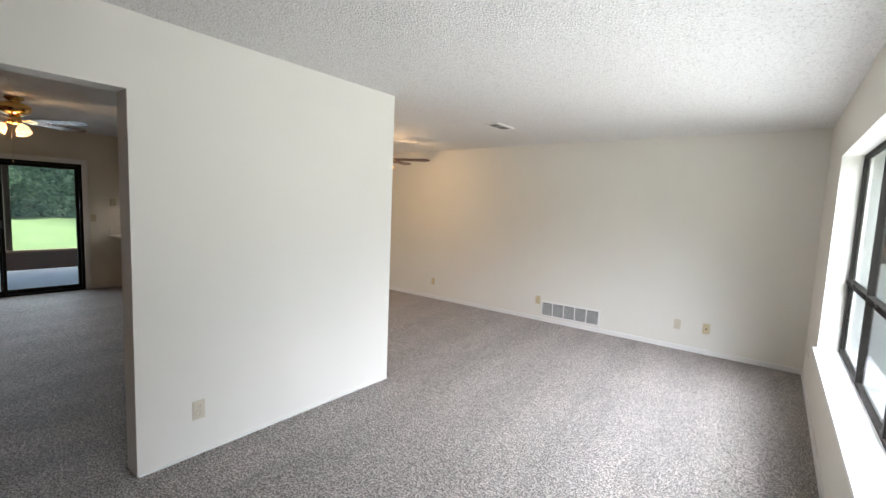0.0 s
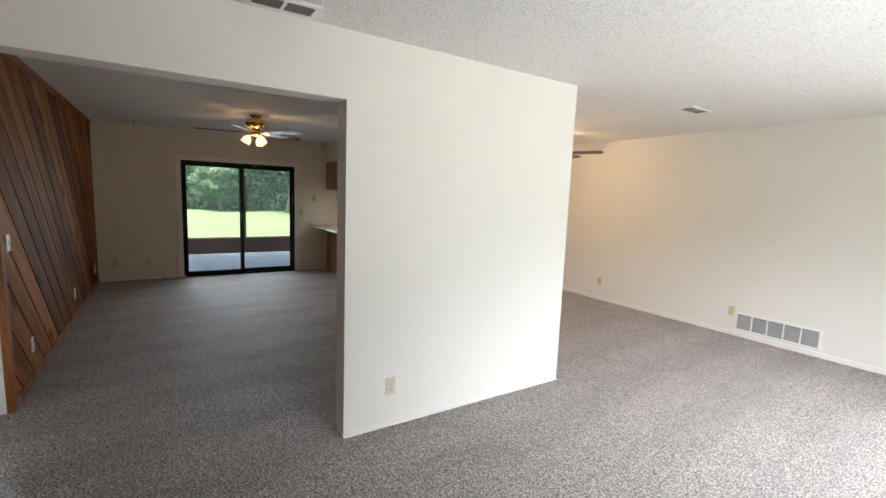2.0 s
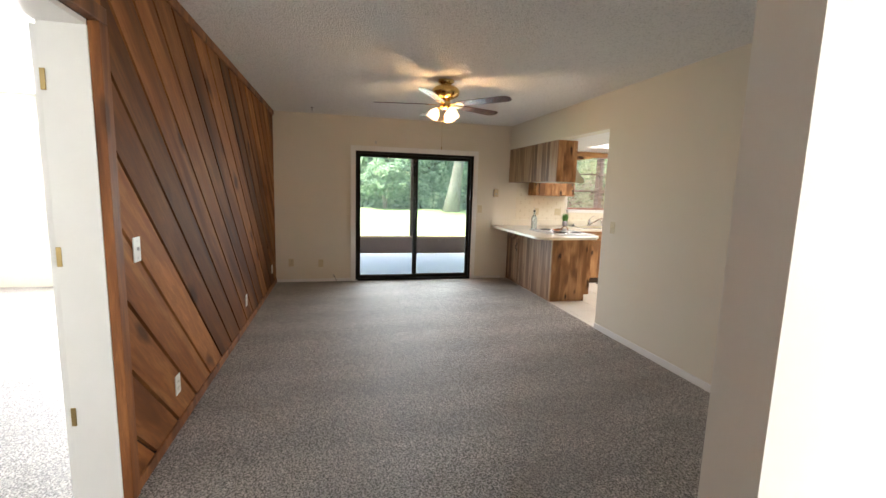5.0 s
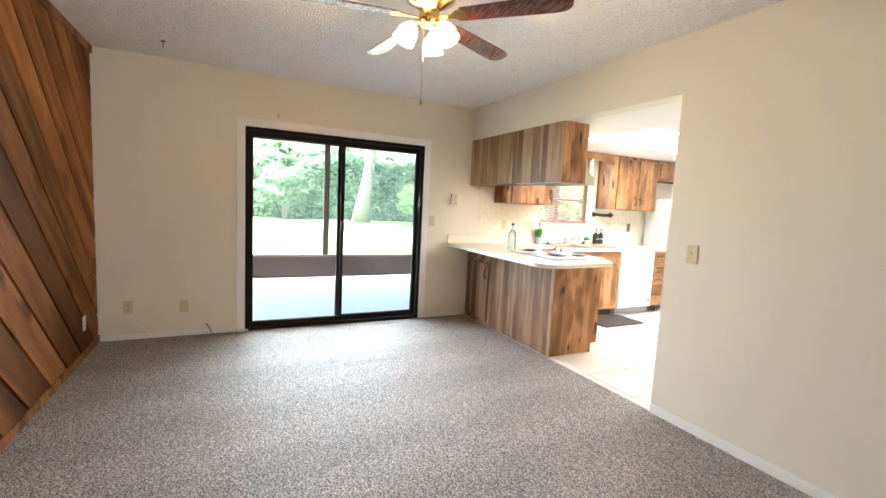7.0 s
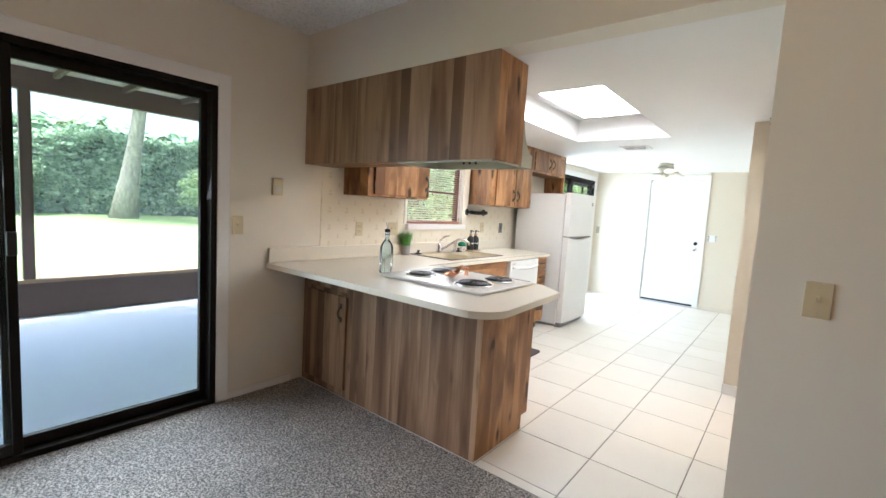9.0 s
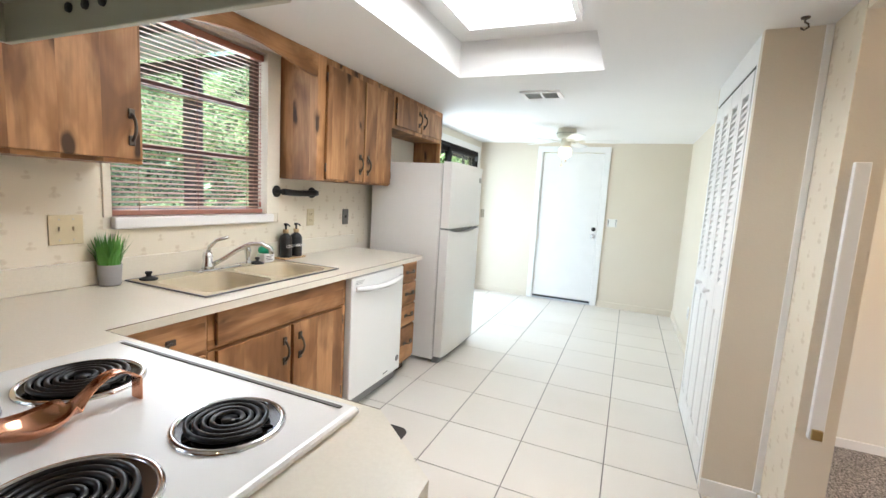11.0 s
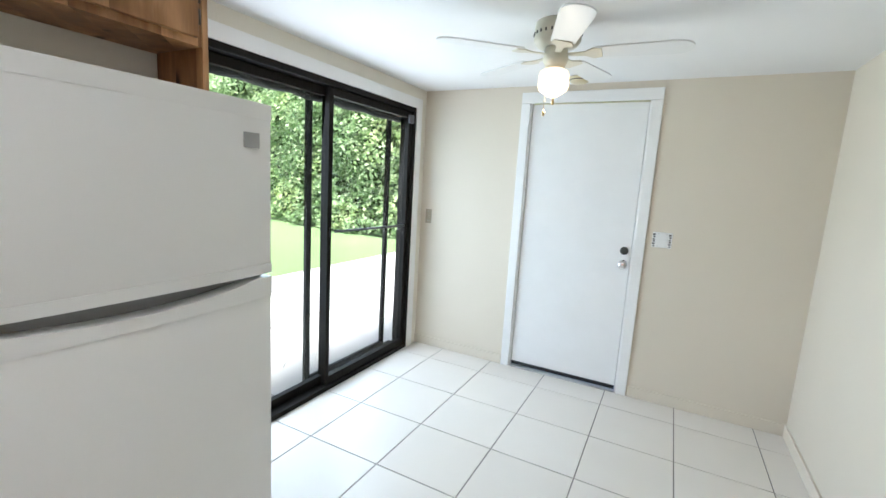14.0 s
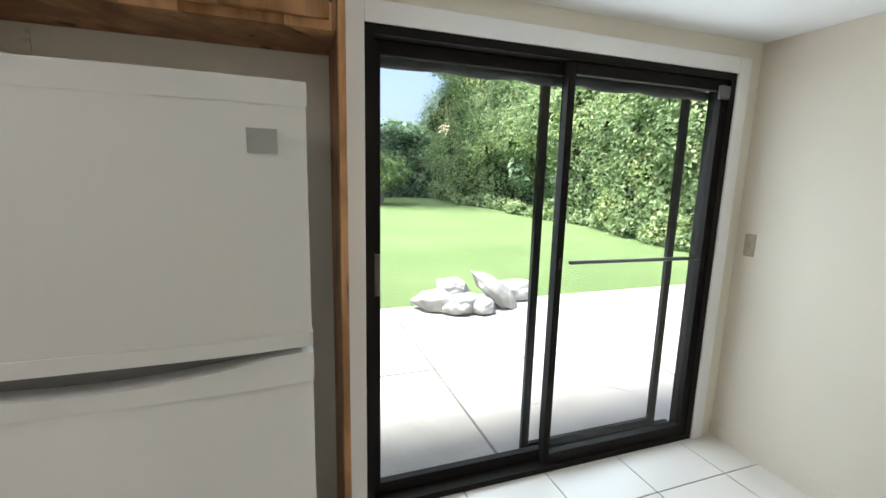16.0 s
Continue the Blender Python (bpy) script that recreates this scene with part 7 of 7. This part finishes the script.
me = bpy.data.meshes.new("grass_blades")
me.from_pydata([tuple(Vector(v) - ORIGIN[plant]) for v in verts], [], faces)
me.materials.append(M_GRASSLEAF)
gb = new("grass_blades", me)
gb.parent = plant

oil = thing("oil_bottle", (-7.765, 2.715, CT), "square pale blue glass oil bottle with a steel pourer", "bottle")
b2 = bm_new()
rings = []
for r, z, sq in ((0.024, 0.002, 1), (0.034, 0.0, 1), (0.037, 0.005, 1), (0.037, 0.165, 1), (0.03, 0.19, 0.6), (0.017, 0.21, 0.2), (0.014, 0.22, 0), (0.014, 0.25, 0), (0.016, 0.252, 0), (0.016, 0.262, 0)):
    ring = []
    for i in range(32):
        a = 2 * math.pi * i / 32
        rr = r * (1 + sq * 0.16 * (abs(math.sin(2 * a)) ** 1.5))
        ring.append(b2.verts.new((-7.765 + rr * math.cos(a), 2.715 + rr * math.sin(a), CT + z)))
    rings.append(ring)
for a, c in zip(rings, rings[1:]):
    for i in range(32):
        f = b2.faces.new((a[i], a[(i + 1) % 32], c[(i + 1) % 32], c[i]))
        f.smooth = True
b2.faces.new(rings[0])
b2.faces.new(rings[-1])
part("glass_body", b2, M_BOTTLE, oil)
b2 = bm_new()
lathe(b2, [(0, CT + 0.263), (0.018, CT + 0.263), (0.018, CT + 0.278), (0.008, CT + 0.284), (0, CT + 0.284)], -7.765, 2.715, 20)
part("stopper", b2, M_RUBBER, oil, "black pourer collar")
b2 = bm_new()
tube(b2, [(-7.765, 2.715, CT + 0.283), (-7.766, 2.714, CT + 0.30), (-7.772, 2.708, CT + 0.325)], 0.0045, 8)
part("pourer", b2, M_STEEL, oil)

# copper spoon rest on the cooktop
sp = thing("spoon_rest", (-7.352, 2.9, CT + 0.016), "polished copper spoon-shaped rest on the cooktop", "spoon rest")
rings = []
for i in range(29):
    q = i / 28
    run = -0.056 + 0.215 * q
    if q < 0.5:
        k = (q - 0.25) / 0.26
        half_w = 0.046 * math.sqrt(max(0.02, 1 - k * k))
        floor_z = 0.004 + 0.018 * k * k
        dish = 0.026
    else:
        k = (q - 0.5) / 0.5
        half_w = 0.014 + 0.012 * (1 - min(1, k * 4)) ** 2
        floor_z = 0.021 + 0.052 * math.sin(math.pi * min(1.0, k * 0.78)) - 0.012 * k
        dish = 0.008
    rings.append([Vector((-7.352 + u * half_w, 2.872 + run, CT + 0.016 + floor_z + dish * u * u * min(1, half_w / 0.03))) for u in [-1 + j / 5 for j in range(11)]])
b2 = bm_new()
over = [[b2.verts.new(p) for p in r] for r in rings]
under = [[b2.verts.new(p - Vector((0, 0, 0.003))) for p in r] for r in rings]
for i in range(28):
    for k in range(10):
        for g in (over, under):
            f = b2.faces.new((g[i][k], g[i + 1][k], g[i + 1][k + 1], g[i][k + 1]))
            f.smooth = True
    for k in (0, 10):
        b2.faces.new((over[i][k], over[i + 1][k], under[i + 1][k], under[i][k]))
for i in (0, 28):
    for k in range(10):
        b2.faces.new((over[i][k], over[i][k + 1], under[i][k + 1], under[i][k]))
part("bowl", b2, M_COPPER, sp)
part("stand", boxes((-7.366, -7.338, 3.027, 3.032, CT + 0.016, rings[-1][5].z + 0.002), bevel=0.001), M_COPPER, sp)

# iron towel bar under the wall cabinet
tw = thing("towel_bar", (XB, 4.71, 1.285), "black wrought iron paper towel bar under the cabinet", "towel bar")
for y in (4.55, 4.87):
    b2 = bm_new()
    prism(b2, arc(y, 1.285, 0.036, 0, 360, 20)[:-1], XB + 0.004, XB + 0.014, "x", bevel=0.002)
    part("mount", b2, M_BLACK, tw)
    part("arm", boxes((XB + 0.014, XB + 0.06, y - 0.012, y + 0.012, 1.272, 1.298), bevel=0.004), M_BLACK, tw)
b2 = bm_new()
tube(b2, [(XB + 0.055, 4.56 + 0.30 * i / 10, 1.285 - 0.006 * math.sin(math.pi * i / 10)) for i in range(11)], 0.02, 12)
part("bar", b2, M_BLACK, tw)

# mat by the sink
b2 = bm_new()
r = 0.05
out = arc(-7.50 - r, 4.56 - r, r, 0, 90, 6) + arc(-7.92 + r, 4.56 - r, r, 90, 180, 6) + arc(-7.92 + r, 3.9 + r, r, 180, 270, 6) + arc(-7.50 - r, 3.9 + r, r, 270, 360, 6)
prism(b2, out, 0.0012, 0.013, "z", bevel=0.004)
solo("floor_mat", b2, M_MAT, "dark brown rubber mat on the tiles before the sink", "mat")

# ---- tiles, last ----
TSX, TSY, TG = 0.4305, 0.4235, 0.0055
XL, YL = -6.488, 6.468
xs = [XB] + sorted(x for x in (XL + k * TSX for k in range(-6, 4)) if XB + 0.03 < x < -5.86) + [-5.834]
ys = [2.59] + sorted(y for y in (YL + k * TSY for k in range(-12, 8)) if 2.62 < y < YE - 0.03) + [YE]
tile_mesh = {}
for xa, xb in zip(xs, xs[1:]):
    for ya, yb in zip(ys, ys[1:]):
        w, d = round(xb - xa - TG, 3), round(yb - ya - TG, 3)
        if (w, d) not in tile_mesh:
            tile_mesh[w, d] = finish(box(bm_new(), -w / 2, w / 2, -d / 2, d / 2, -0.0045, 0.0, 0.0012, 1), "tile", M_TILE)
        ob = new("tile", tile_mesh[w, d])
        ob.parent = floor_k
        ob.location = ((xa + xb) / 2, (ya + yb) / 2, random.uniform(-0.0004, 0.0004))
